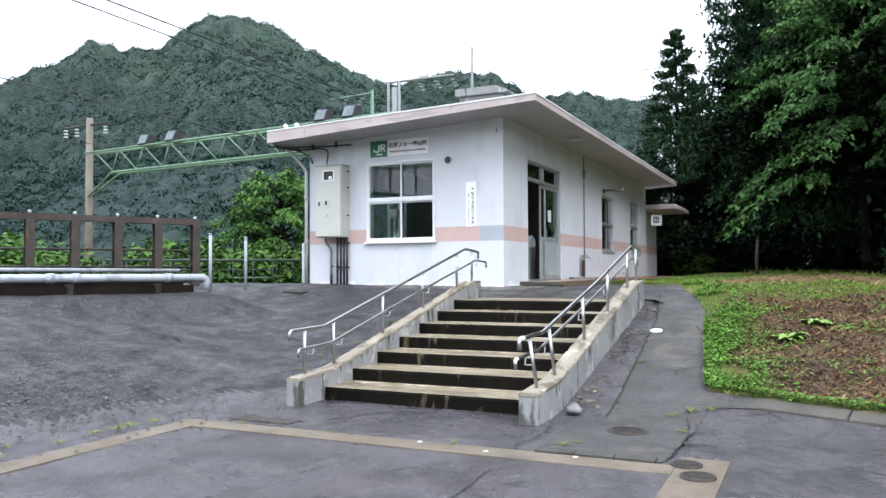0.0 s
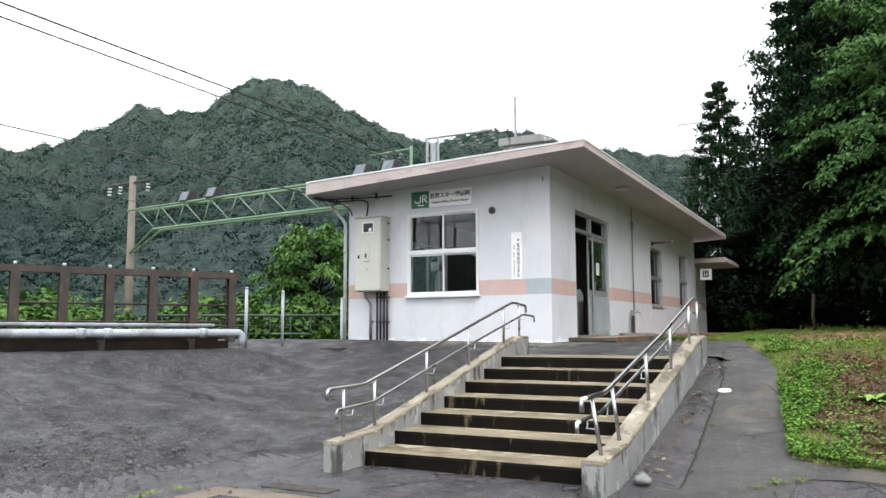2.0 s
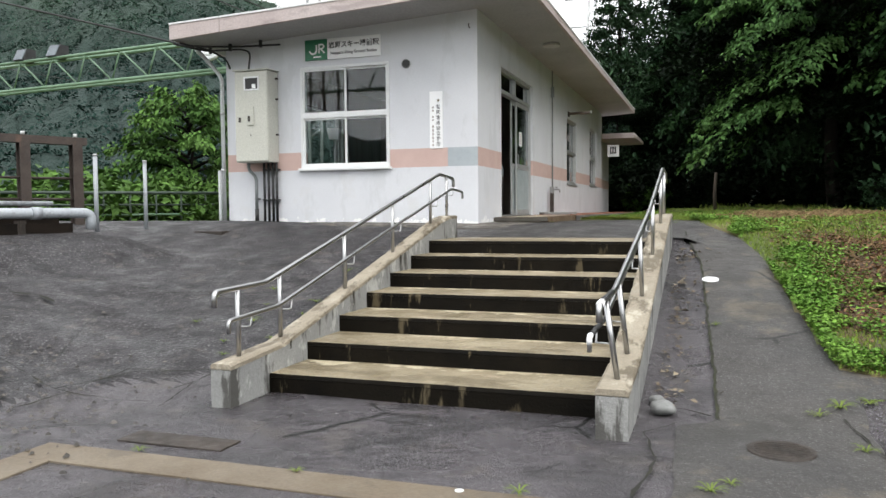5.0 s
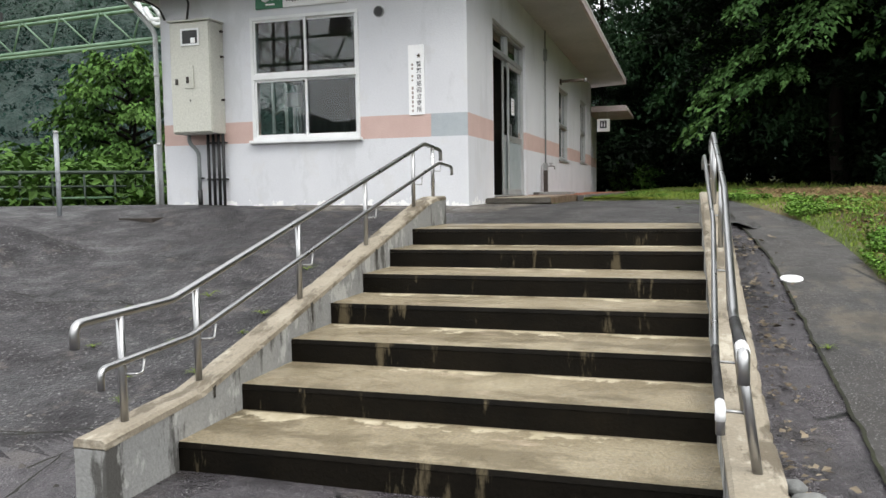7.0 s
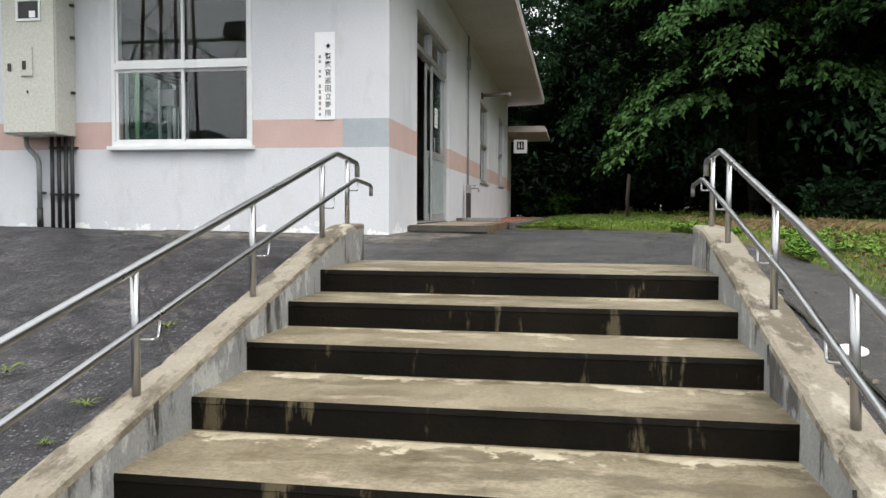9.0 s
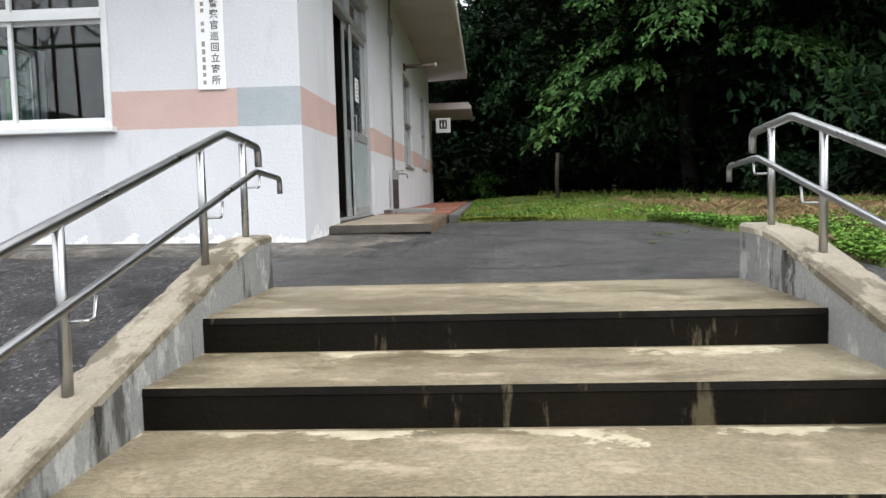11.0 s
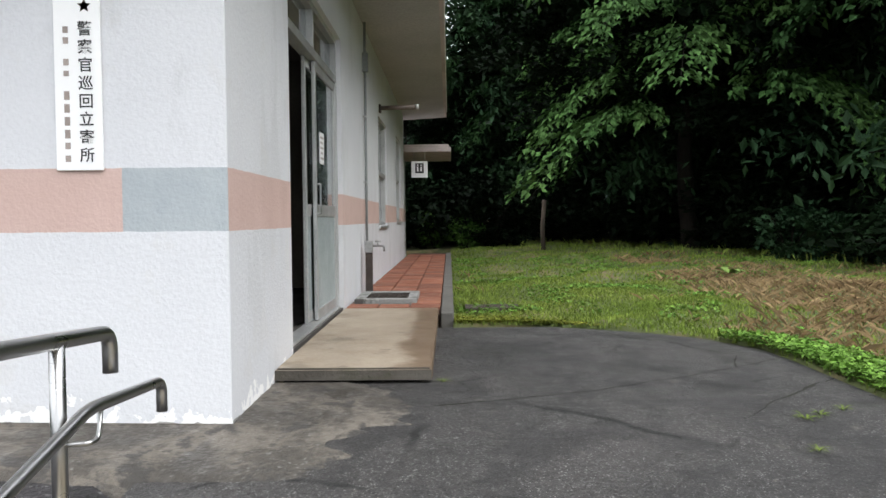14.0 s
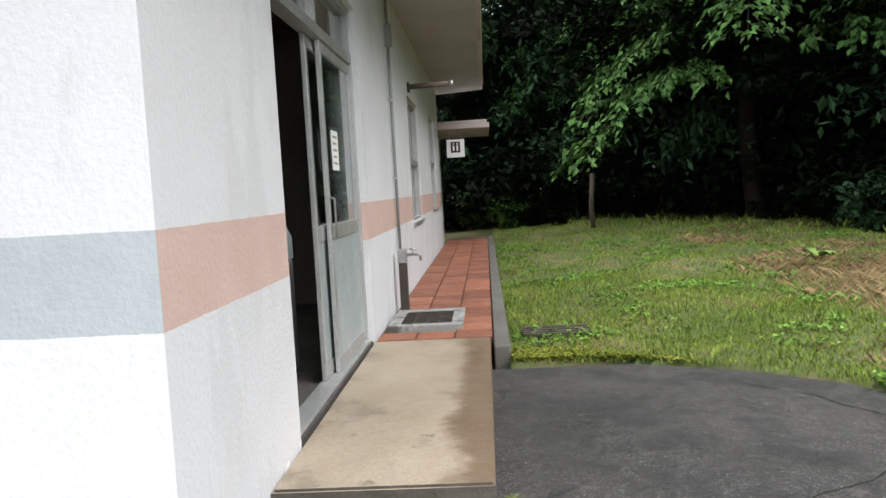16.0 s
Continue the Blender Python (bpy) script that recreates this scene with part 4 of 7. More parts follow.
def handrail(foot, head, side, taped):
    """A double stainless handrail on posts. foot: x of the posts' feet; head: x of the top rail at its lower end, where it leans in; side: towards the lower rail."""
    r = thing("handrail", (foot, -4.4, wall_top(-4.4)), "double stainless steel handrail on posts beside the steps" if not taped else "double stainless steel handrail, lower ends wrapped in black tape", "handrail", "handrails of the steps")

    def rx(y):
        return head + (foot - head) * float(smooth((y + 7.1) / 3.2))
    top = [(-7.12, -0.50), (-7.12, -0.39), (-6.42, -0.375), (-4.2, 0.163), (-2.09, 0.675), (-1.50, 0.635), (-1.50, 0.52)]
    low = [(-7.05, -0.70), (-7.05, -0.605), (-6.36, -0.575), (-4.2, -0.06), (-1.79, 0.485), (-1.30, 0.455), (-1.30, 0.36)]

    def rail(pts, dx, rad, n):
        bm = B()
        tube(bm, fillet([(rx(y) + dx, y, z) for y, z in pts], n), rad, 14)
        return bm
    part("top_rail", rail(top, 0, 0.0215, 0.06), STEEL, r, "", True)
    dl = side * 0.07
    part("lower_rail", rail(low, dl, 0.0165, 0.05), STEEL, r, "", True)
    for y in (-6.82, -6.2, -4.96, -3.72, -2.45, -1.80):
        zt = float(np.interp(y, [p[0] for p in top[1:6]], [p[1] for p in top[1:6]]))
        zl = float(np.interp(y, [p[0] for p in low[1:6]], [p[1] for p in low[1:6]]))
        x = rx(y)
        bm = B()
        tube(bm, [(foot, y, wall_top(y) - 0.01), (x, y, zt - 0.01)], 0.0195, 12)
        p = part("post", bm, STEEL, r, "", True)
        xm = foot + (x - foot) * 0.5
        bm = B()
        tube(bm, fillet([(xm, y, zl - 0.085), (x + dl, y + 0.02, zl - 0.085), (x + dl, y + 0.06, zl - 0.085), (x + dl, y + 0.08, zl - 0.01)], 0.02), 0.0065, 8)
        part("bracket", bm, STEEL, p, "", True)
    if taped:
        part("tape", rail([(-7.0, -0.388), (-6.52, -0.377)], 0, 0.0228, 0.05), BLACKMAT, r, "black tape wound round the rail", True)
        part("tape", rail([(-7.10, -0.392), (-7.0, -0.388)], 0, 0.0234, 0.06), WHITE, r, "white tape on the rail's elbow", True)
        part("tape", rail([(-6.99, -0.602), (-6.36, -0.575), (-6.24, -0.546)], dl, 0.0178, 0.05), BLACKMAT, r, "black tape wound round the rail", True)
        part("tape", rail([(-7.051, -0.65), (-7.051, -0.605), (-6.99, -0.602)], dl, 0.0186, 0.05), WHITE, r, "white tape on the rail's elbow", True)
    return r


handrail(0.078, 0.078, 1, False)
handrail(2.94, 2.862, -1, True)

# ---- walk along the building ----
bm = B()
prism(bm, [(0.90, 0.0), (0.905, 0.072), (3.98, 0.082), (3.98, -0.2), (1.0, -0.2), (1.0, 0.0)], 0.004, 0.93)
bmesh.ops.bevel(bm, geom=[e for e in bm.edges if e.calc_length() > 0.9 and e.verts[0].co.z > 0.05 and e.verts[1].co.z > 0.05], offset=0.012, segments=2, affect="EDGES")
bm.faces.ensure_lookup_table()
for f in bm.faces:
    if f.calc_center_median().y < 0.97 and abs(f.normal.z) < 0.5 and abs(f.normal.x) < 0.5:
        f.material_index = 1
for v in [v for v in bm.verts if v.co.y < 0.96 and v.co.z > 0.03]:
    v.co.y += 0.02 * noise.noise((v.co.x * 9, 1, 1))
tagged(part("slab", bm, [SLABMAT, GRASSKERB]), "tan concrete slab in front of the doorway", "slab", "", "structure")
bm = B()
box(bm, 0.955, 3.62, -0.2, 1.08, 17.0, 0.075, 0.012)
tagged(part("kerb_walk", bm, simple("dark_kerb", (0.10, 0.095, 0.085), (0.17, 0.165, 0.15), big=2, fine=50, rough=(0.7, 0.9), bump=0.3)), "weathered concrete kerb along the tiled walk", "kerb", "", "structure")
tile_bed = B()
box(tile_bed, 0.004, 3.984, -0.2, 0.946, 17.0, 0.062)
tile_bed = tagged(part("walk_tiles", tile_bed, MORTAR), "walk of red clay paving tiles", "tiled walk", "", "structure")

# flat concrete strip let into the forecourt
bm = B()
for x0, y0, x1, y1 in ((-0.42, -8.46, 4.527, -8.17), (-0.42, -16, -0.13, -8.463), (4.53, -9.6, 4.90, -7.86)):
    box(bm, x0, y0, LOW - 0.1, x1, y1, LOW + 0.011, 0.004)
tagged(part("kerb_strip", bm, KERBMAT), "brown-stained flush concrete strip across the forecourt", "kerb", "", "structure")

for x, y in ((2.30, -8.21), (3.73, -8.21), (2.98, -8.32)):
    st = thing("marker_plate", (x, y, LOW + 0.011), "small pale round plate set in the concrete strip", "plate", "plates in the strip")
    bm = B()
    disc(bm, x, y, LOW + 0.005, LOW + 0.0145, 0.024, 18)
    part("plate", bm, WHITEPVC, st)

# weathered kerb stones along the front of the grass, and a dark slab strip where the path ends
k0, k1 = Vector((4.95, -5.60, 0)), Vector((9.4, -6.52, 0))
kd = (k1 - k0).normalized()
kn = Vector((kd.y, -kd.x, 0))
grass_kerb = thing("grass_kerb", (*k0.xy, LOW), "brown-grey concrete kerb stones along the grass", "kerb", "", "structure")
for i in range(5):
    p, q = k0 + kd * (i * 0.92), k0 + kd * (i * 0.92 + 0.905)
    bm = B()
    vs = []
    for w in (p, q):
        for o in (0.0, 0.25):
            c = w + kn * o
            zt = float(height(c.x, c.y)) + 0.03 - 0.06 * o
            vs += [bm.verts.new((c.x, c.y, zt - 0.2)), bm.verts.new((c.x, c.y, zt))]
    for f in ((0, 1, 3, 2), (4, 6, 7, 5), (0, 4, 5, 1), (2, 3, 7, 6), (0, 2, 6, 4), (1, 5, 7, 3)):
        bm.faces.new([vs[n] for n in f])
    bmesh.ops.bevel(bm, geom=bm.edges[:], offset=0.008, segments=2, affect="EDGES")
    part("kerb_stone", bm, GRASSKERB, grass_kerb)
slab_strip = thing("slab_strip", (3.9, -8.07, LOW), "dark mossy row of slabs at the end of the path", "kerb", "", "structure")
for i in range(3):
    bm = B()
    box(bm, 3.36 + i * 0.335, -8.155, LOW - 0.1, 3.36 + i * 0.335 + 0.328, -8.0, LOW + 0.026, 0.007)
    part("slab", bm, GRASSKERB_DARK, slab_strip)


# ---- things on the building ----
mb = thing("meter_box", (-3.83, -0.17, 1.04), "beige steel meter box on the white wall", "meter box")
bm = B()
box(bm, -4.210, -0.33, 1.04, -3.570, -0.002, 2.58, 0.012)
part("body", bm, BOXMAT, mb)
bm = B()
box(bm, -4.200, -0.352, 1.06, -3.580, -0.332, 2.56, 0.006)
dr = part("door", bm, BOXMAT, mb)
bm = B()
box(bm, -4.230, -0.37, 2.582, -3.550, -0.002, 2.605, 0.004)
part("rain_hood", bm, BOXMAT, mb)
bm = B()
for a, b, c, d in ((-4.02, -3.725, 2.245, 2.272), (-4.02, -3.725, 2.453, 2.48), (-4.02, -3.993, 2.272, 2.453), (-3.752, -3.725, 2.272, 2.453)):
    box(bm, a, -0.366, c, b, -0.352, d, 0.003)
part("inspection_frame", bm, ALU_WHITE, dr, "white frame round the meter's little window")
bm = B()
box(bm, -3.992, -0.358, 2.273, -3.753, -0.354, 2.452)
part("inspection_glass", bm, BLACKMAT, dr, "dark little window showing the meter")
bm = B()
box(bm, -3.86, -0.364, 2.28, -3.79, -0.359, 2.35)
part("dial", bm, WHITE, dr)
bm = B()
box(bm, -3.97, -0.372, 1.66, -3.83, -0.352, 1.97, 0.006)
part("lock_plate", bm, BOXMAT, dr)
for nm, q in (("handle", (-3.94, -0.385, 1.73, -3.90, -0.373, 1.82)), ("latch", (-4.13, -0.366, 1.72, -4.09, -0.353, 1.80)), ("keyhole", (-3.91, -0.36, 1.48, -3.89, -0.353, 1.51))):
    bm = B()
    box(bm, *q, 0.003)
    part(nm, bm, IRON, dr)
for z in (1.5, 2.1, 2.45):
    bm = B()
    box(bm, -3.57, -0.10, z, -3.53, -0.06, z + 0.03, 0.003)
    part("hinge", bm, IRON, mb)


def conduit(label, mat, pts, r, clips=()):
    c = thing("conduit", pts[-1], label, "conduit", "conduits below the meter box")
    bm = B()
    tube(bm, fillet(pts, 0.08), r, 10)
    part("pipe", bm, mat, c, "", True)
    for x, y, z in clips:
        bm = B()
        box(bm, x - 0.035, y - 0.004, z - 0.012, x + 0.035, -0.001, z + 0.012)
        part("clip", bm, BLACKMAT, c)


for i, x in enumerate((-3.83, -3.745, -3.66, -3.585)):
    conduit("black cable conduit rising into the meter box", BLACKMAT, [(x, -0.07, 1.045), (x, -0.07, 0.0)], 0.022, [(x, -0.07, 0.40), (x, -0.07, 0.92)])
conduit("grey conduit bent below the meter box", GREYPVC, [(-4.12, -0.1, 1.045), (-4.12, -0.1, 0.93), (-3.99, -0.07, 0.80), (-3.99, -0.07, 0.25)], 0.028, [(-3.99, -0.07, 0.42)])
conduit("black sleeve at the foot of the grey conduit", BLACKMAT, [(-3.99, -0.07, 0.25), (-3.99, -0.07, -0.0)], 0.034)

dp = thing("downpipe", (W - 0.05, -0.04, 0.02), "pale downpipe at the corner of the building", "downpipe")
bm = B()
tube(bm, fillet([(W - 0.06, -0.05, -0.03), (W - 0.06, -0.05, 2.55), (W - 0.3, -0.12, 2.85), (W - 0.36, -0.35, 3.02)], 0.1), 0.035, 10)
part("pipe", bm, WHITEPVC, dp, "", True)
for z in (0.9, 1.9):
    bm = B()
    tube(bm, [(W - 0.06, -0.05, z), (W - 0.06, -0.05, z + 0.05)], 0.042, 10)
    part("collar", bm, ALU, dp)
cb = thing("cable_run", (-4.4, -0.03, 2.9), "black cables drooping under the eave to the meter box", "cable")
for pts in ([(-4.05, -0.16, 2.60), (-4.05, -0.08, 2.95), (-4.25, -0.05, 3.02), (-4.8, -0.3, 2.98), (-5.0, -0.9, 3.0)],
            [(-4.5, -0.03, 2.7), (-4.55, -0.06, 2.86), (-4.75, -0.25, 3.0), (-4.95, -0.8, 3.03)],
            [(-4.95, -0.9, 2.98), (-4.6, -0.5, 3.0), (-4.2, -0.2, 3.03), (-3.5, -0.02, 3.05)]):
    bm = B()
    tube(bm, fillet(pts, 0.1), 0.016, 8)
    part("cable", bm, CABLE, cb, "", True)
for x, z in ((-4.75, 3.0), (-4.35, 3.02), (-3.75, 3.04)):
    bm = B()
    tube(bm, [(x, -0.24, z - 0.06), (x, -0.24, z + 0.06)], 0.03, 10)
    part("insulator", bm, BLACKMAT, cb)

# station signboard
sb = thing("station_sign", (-2.33, -0.02, 2.74), "white station signboard with a green end above the window", "sign")
bm = B()
box(bm, -2.60, -0.035, 2.735, -1.64, -0.003, 3.075, 0.003)
part("white_board", bm, WHITE, sb)
bm = B()
box(bm, -3.02, -0.036, 2.735, -2.603, -0.003, 3.075, 0.003)
gb = part("green_board", bm, GREEN, sb, "green enamel end of the sign")
bm = B()
prof = [(-2.93, 2.885), (-2.905, 2.85), (-2.865, 2.835), (-2.82, 2.85), (-2.80, 2.89), (-2.80, 2.985)]
tube(bm, [(x, -0.038, z) for x, z in prof], 0.016, 6)
tube(bm, [(-2.76, -0.038, 2.985), (-2.68, -0.038, 2.985), (-2.655, -0.038, 2.955), (-2.68, -0.038, 2.925), (-2.73, -0.038, 2.915)], 0.014, 6)
tube(bm, [(-2.75, -0.038, 2.985), (-2.75, -0.038, 2.84)], 0.014, 6)
tube(bm, [(-2.72, -0.038, 2.915), (-2.65, -0.038, 2.845)], 0.014, 6)
box(bm, -2.86, -0.039, 2.775, -2.72, -0.036, 2.795)
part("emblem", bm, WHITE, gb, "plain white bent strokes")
FRONT = lambda x, z, y: Matrix.Translation((x, y, z)) @ Euler((radians(90), 0, 0)).to_matrix().to_4x4()
text_mesh("\u5ca9\u539f\u30b9\u30ad\u30fc\u5834\u524d\u99c5", 0.115, "lettering", INK, sb, FRONT(-2.12, 2.955, -0.0365))
text_mesh("Iwappara Skiing Ground Station", 0.066, "lettering", INK, sb, FRONT(-2.12, 2.83, -0.0365))

# upright police call board
pb = thing("notice_board", (-0.71, -0.01, 1.19), "narrow white upright board with black lettering on the wall", "sign")
bm = B()
box(bm, -0.80, -0.016, 1.19, -0.58, -0.002, 2.10, 0.003)
part("board", bm, WHITE, pb)
for i, ch in enumerate("\u8b66\u5bdf\u5b98\u5de1\u56de\u7acb\u5bc4\u6240"):
    text_mesh(ch, 0.072, "character", INK, pb, FRONT(-0.652, 1.845 - i * 0.084, -0.0175), weight=0.008)
for i, (z0, z1) in enumerate(((1.83, 1.86), (1.78, 1.81), (1.68, 1.71), (1.63, 1.655), (1.52, 1.56), (1.46, 1.50), (1.40, 1.44), (1.34, 1.38), (1.29, 1.32), (1.23, 1.26))):
    bm = B()
    box(bm, -0.755, -0.0178, z0, -0.73, -0.0165, z1)
    part("small_print", bm, FADED, pb, "faded small print")
bm = B()
star = [(-0.652 + (0.034 if k % 2 == 0 else 0.015) * math.sin(k * math.pi / 5), 1.955 + (0.034 if k % 2 == 0 else 0.015) * math.cos(k * math.pi / 5)) for k in range(10)]
bm.faces.new([bm.verts.new((x, -0.0172, z)) for x, z in star])
bmesh.ops.solidify(bm, geom=list(bm.faces), thickness=0.001)
part("star", bm, simple("dull_gold", (0.40, 0.33, 0.22), (0.46, 0.38, 0.27), big=4, fine=30, rough=(0.5, 0.7), bump=0), pb, "dull gold star")

vt = thing("flue_hole", (-1.2, -0.02, 2.57), "round black flue opening in the wall", "vent")
bm = B()
disc(bm, -1.2, 2.57, -0.02, 0.0, 0.075, 24, "y")
part("collar", bm, simple("flue_collar", (0.25, 0.25, 0.25), (0.3, 0.3, 0.3)), vt)
# Black disc in place of the hole's inner darkness; the wall is solid.
bm = B()
disc(bm, -1.2, 2.57, -0.024, -0.005, 0.062, 24, "y")
part("plug", bm, BLACKMAT, vt)
hk = thing("wall_hook", (-0.13, -0.02, 3.08), "small rusty bracket high on the corner", "bracket")
bm = B()
tube(bm, fillet([(-0.13, 0.0, 3.12), (-0.13, -0.03, 3.12), (-0.13, -0.03, 3.07), (-0.11, -0.03, 3.05)], 0.01), 0.009, 6)
part("hook", bm, RUST, hk)

# side wall: vertical pipe, tap stand, arm light, sign
vp = thing("wall_pipe", (0.03, 5.95, 0.1), "thin grey pipe up the side wall", "pipe")
bm = B()
tube(bm, [(0.03, 5.95, 0.07), (0.03, 5.95, 3.36)], 0.016, 8)
part("pipe", bm, GREYPVC, vp, "", True)
bm = B()
box(bm, 0.0, 5.91, 2.75, 0.07, 5.99, 2.98, 0.006)
part("junction_box", bm, GREYPVC, vp)
for z in (0.6, 1.4, 2.2):
    bm = B()
    box(bm, 0.0, 5.915, z, 0.048, 5.985, z + 0.02)
    part("clip", bm, ALU, vp)
tp = thing("tap_stand", (0.10, 5.55, 0.08), "dark brown tap stand with a chrome tap by the drain", "tap")
bm = B()
box(bm, 0.055, 5.51, 0.08, 0.135, 5.59, 0.56, 0.006)
part("post", bm, RUST, tp)
bm = B()
box(bm, 0.05, 5.505, 0.56, 0.14, 5.595, 0.70, 0.008)
part("head", bm, simple("dull_zinc", (0.38, 0.38, 0.37), (0.48, 0.48, 0.47), metal=0.7, rough=(0.4, 0.6)), tp)
bm = B()
tube(bm, fillet([(0.14, 5.55, 0.64), (0.24, 5.55, 0.64), (0.27, 5.55, 0.635), (0.275, 5.55, 0.575)], 0.03), 0.013, 10)
tube(bm, [(0.20, 5.55, 0.64), (0.20, 5.55, 0.69)], 0.009, 8)
tube(bm, [(0.165, 5.55, 0.693), (0.235, 5.55, 0.693)], 0.010, 8)
part("faucet", bm, STEEL, tp, "chrome tap", True)
dg = thing("drain_grate", (0.36, 4.85, 0.08), "concrete drain pan with an iron grate under the tap", "drain")
bm = B()
for a, b, c, d in ((0.06, 4.35, 0.70, 4.45), (0.06, 5.15, 0.70, 5.25), (0.06, 4.45, 0.16, 5.15), (0.60, 4.45, 0.70, 5.15)):
    box(bm, a, b, 0.05, c, d, 0.135, 0.008)
part("rim", bm, SIDEWALL, dg)
for i in range(11):
    bm = B()
    box(bm, 0.16, 4.47 + i * 0.063, 0.09, 0.60, 4.50 + i * 0.063, 0.125)
    part("bar", bm, IRON, dg)
bm = B()
for x in (0.26, 0.37, 0.48):
    box(bm, x, 4.452, 0.085, x + 0.02, 5.148, 0.1235)
part("cross_bars", bm, IRON, dg)
al = thing("arm_light", (0.0, 8.2, 2.60), "brown tubular light on an arm above the side window", "lamp")
bm = B()
box(bm, 0.0, 8.12, 2.56, 0.03, 8.28, 2.68, 0.005)
part("bracket", bm, RUST, al)
bm = B()
tube(bm, [(0.03, 8.2, 2.63), (0.55, 8.2, 2.64)], 0.035, 12)
part("tube_housing", bm, simple("brown_enamel", (0.17, 0.13, 0.11), (0.22, 0.18, 0.15), rough=(0.4, 0.6)), al, "", True)
bm = B()
tube(bm, [(0.55, 8.2, 2.64), (0.60, 8.2, 2.64)], 0.042, 12)
part("end_cap", bm, ALU, al)
ws = thing("lavatory_sign", (0.36, 14.75, 1.93), "white lavatory sign hung under the canopy", "sign")
bm = B()
box(bm, 0.17, 14.70, 1.93, 0.55, 14.78, 2.31, 0.006)
part("board", bm, WHITE, ws)
bm = B()
box(bm, 0.26, 14.696, 2.03, 0.46, 14.70, 2.26)
part("pictogram_field", bm, INK, ws)
bm = B()
for x in (0.32, 0.40):
    box(bm, x - 0.018, 14.692, 2.07, x + 0.018, 14.696, 2.18)
    disc(bm, x, 2.215, 14.692, 14.696, 0.018, 12, "y")
part("pictogram", bm, WHITE, ws, "two plain white figures")
for x in (0.23, 0.49):
    bm = B()
    tube(bm, [(x, 14.74, 2.31), (x, 14.74, 2.53)], 0.008, 6)
    part("hanger", bm, ALU, ws)
sl = thing("soffit_light", (0.55, 3.2, 3.33), "flat round lamp under the eave", "lamp")
bm = B()
disc(bm, 0.55, 3.2, roof_under(0.55) - 0.05, roof_under(0.55) + 0.002, 0.16, 24)
part("dish", bm, simple("lamp_opal", (0.5, 0.48, 0.45), (0.56, 0.54, 0.5), rough=(0.3, 0.5)), sl)

# roof top: concrete hood, mast
rh = thing("roof_hood", (-1.05, 1.6, 3.4), "weathered concrete hood on the roof", "roof hood")
bm = B()
box(bm, -1.47, 1.2, 3.43, -0.42, 2.2, 4.12, 0.02)
part("body", bm, SIDEWALL, rh)
bm = B()
prism(bm, [(0, 0), (1.22, 0), (1.22, 0.17), (0.26, 0.17), (0, 0.06)], 1.12, 2.28)
for v in bm.verts:
    v.co = Vector((-0.33 - v.co.y, v.co.x, 4.122 + v.co.z))
bmesh.ops.bevel(bm, geom=bm.edges[:], offset=0.012, segments=2, affect="EDGES")
part("cap", bm, SIDEWALL, rh)
ms = thing("mast", (-1.9, 4.0, 3.4), "thin grey aerial mast on the roof", "mast")
bm = B()
tube(bm, [(-1.76, 2.6, 3.40), (-1.76, 2.6, 5.64)], 0.034, 8)
part("tube", bm, GREYPVC, ms, "", True)
bm = B()
box(bm, -1.91, 2.45, 3.40, -1.61, 2.75, 3.46)
part("foot", bm, ALU, ms)

# ---- inside the waiting room ----
bn = thing("bench", (-2.3, 0.6, 0.09), "dark wooden bench below the waiting room window", "bench")
for i in range(4):
    bm = B()
    box(bm, -3.6, 0.36 + i * 0.105, 0.50, -1.0, 0.45 + i * 0.105, 0.53, 0.004)
    part("slat", bm, DARKWOOD, bn)
for x in (-3.4, -2.3, -1.2):
    bm = B()
    box(bm, x, 0.38, 0.09, x + 0.05, 0.74, 0.499, 0.004)
    part("leg", bm, IRON, bn)
tb = thing("ticket_box", (-0.55, 3.0, 0.09), "dull steel ticket box just inside the doorway", "ticket box")
bm = B()
box(bm, -0.75, 2.75, 0.09, -0.40, 3.15, 0.85, 0.02)
part("body", bm, simple("dull_steel_sheet", (0.30, 0.29, 0.28), (0.38, 0.37, 0.36), metal=0.5, rough=(0.4, 0.6)), tb)
bm = B()
prism(bm, [(2.75, 0.852), (3.15, 0.852), (3.15, 1.0), (2.95, 1.12), (2.75, 1.0)], -0.75, -0.40)
part("hood", bm, DOORPANEL, tb)
ip = thing("intercom_stand", (-3.0, 1.0, 0.09), "pale intercom box on a slim post inside the window", "intercom")
bm = B()
tube(bm, [(-3.0, 1.0, 0.09), (-3.0, 1.0, 1.5)], 0.025, 8)
part("post", bm, ALU_WHITE, ip)
bm = B()
box(bm, -3.1, 0.93, 1.5, -2.9, 1.07, 1.7, 0.01)
part("box", bm, WHITE, ip)

# ---- loose things on the ground ----
def hz(x, y):
    return float(height(np.array([x]), np.array([y]))[0])


def manhole(x, y, r, label):
    m = thing("manhole_cover", (x, y, LOW), label, "manhole cover", "manhole covers")
    z = hz(x, y) + 0.016
    bm = B()
    disc(bm, x, y, z - 0.03, z + 0.012, r, 32)
    part("ring", bm, IRON, m)
    bm = B()
    disc(bm, x, y, z - 0.02, z + 0.017, r * 0.86, 32)
    c = part("lid", bm, IRON, m)
    bm = B()
    for i in range(-3, 4):
        w = r * 0.8 * math.sqrt(max(0.05, 1 - (i / 4) ** 2))
        box(bm, x - w, y + i * r * 0.2 - 0.008, z + 0.016, x + w, y + i * r * 0.2 + 0.008, z + 0.021)
    part("rib", bm, IRON, c)


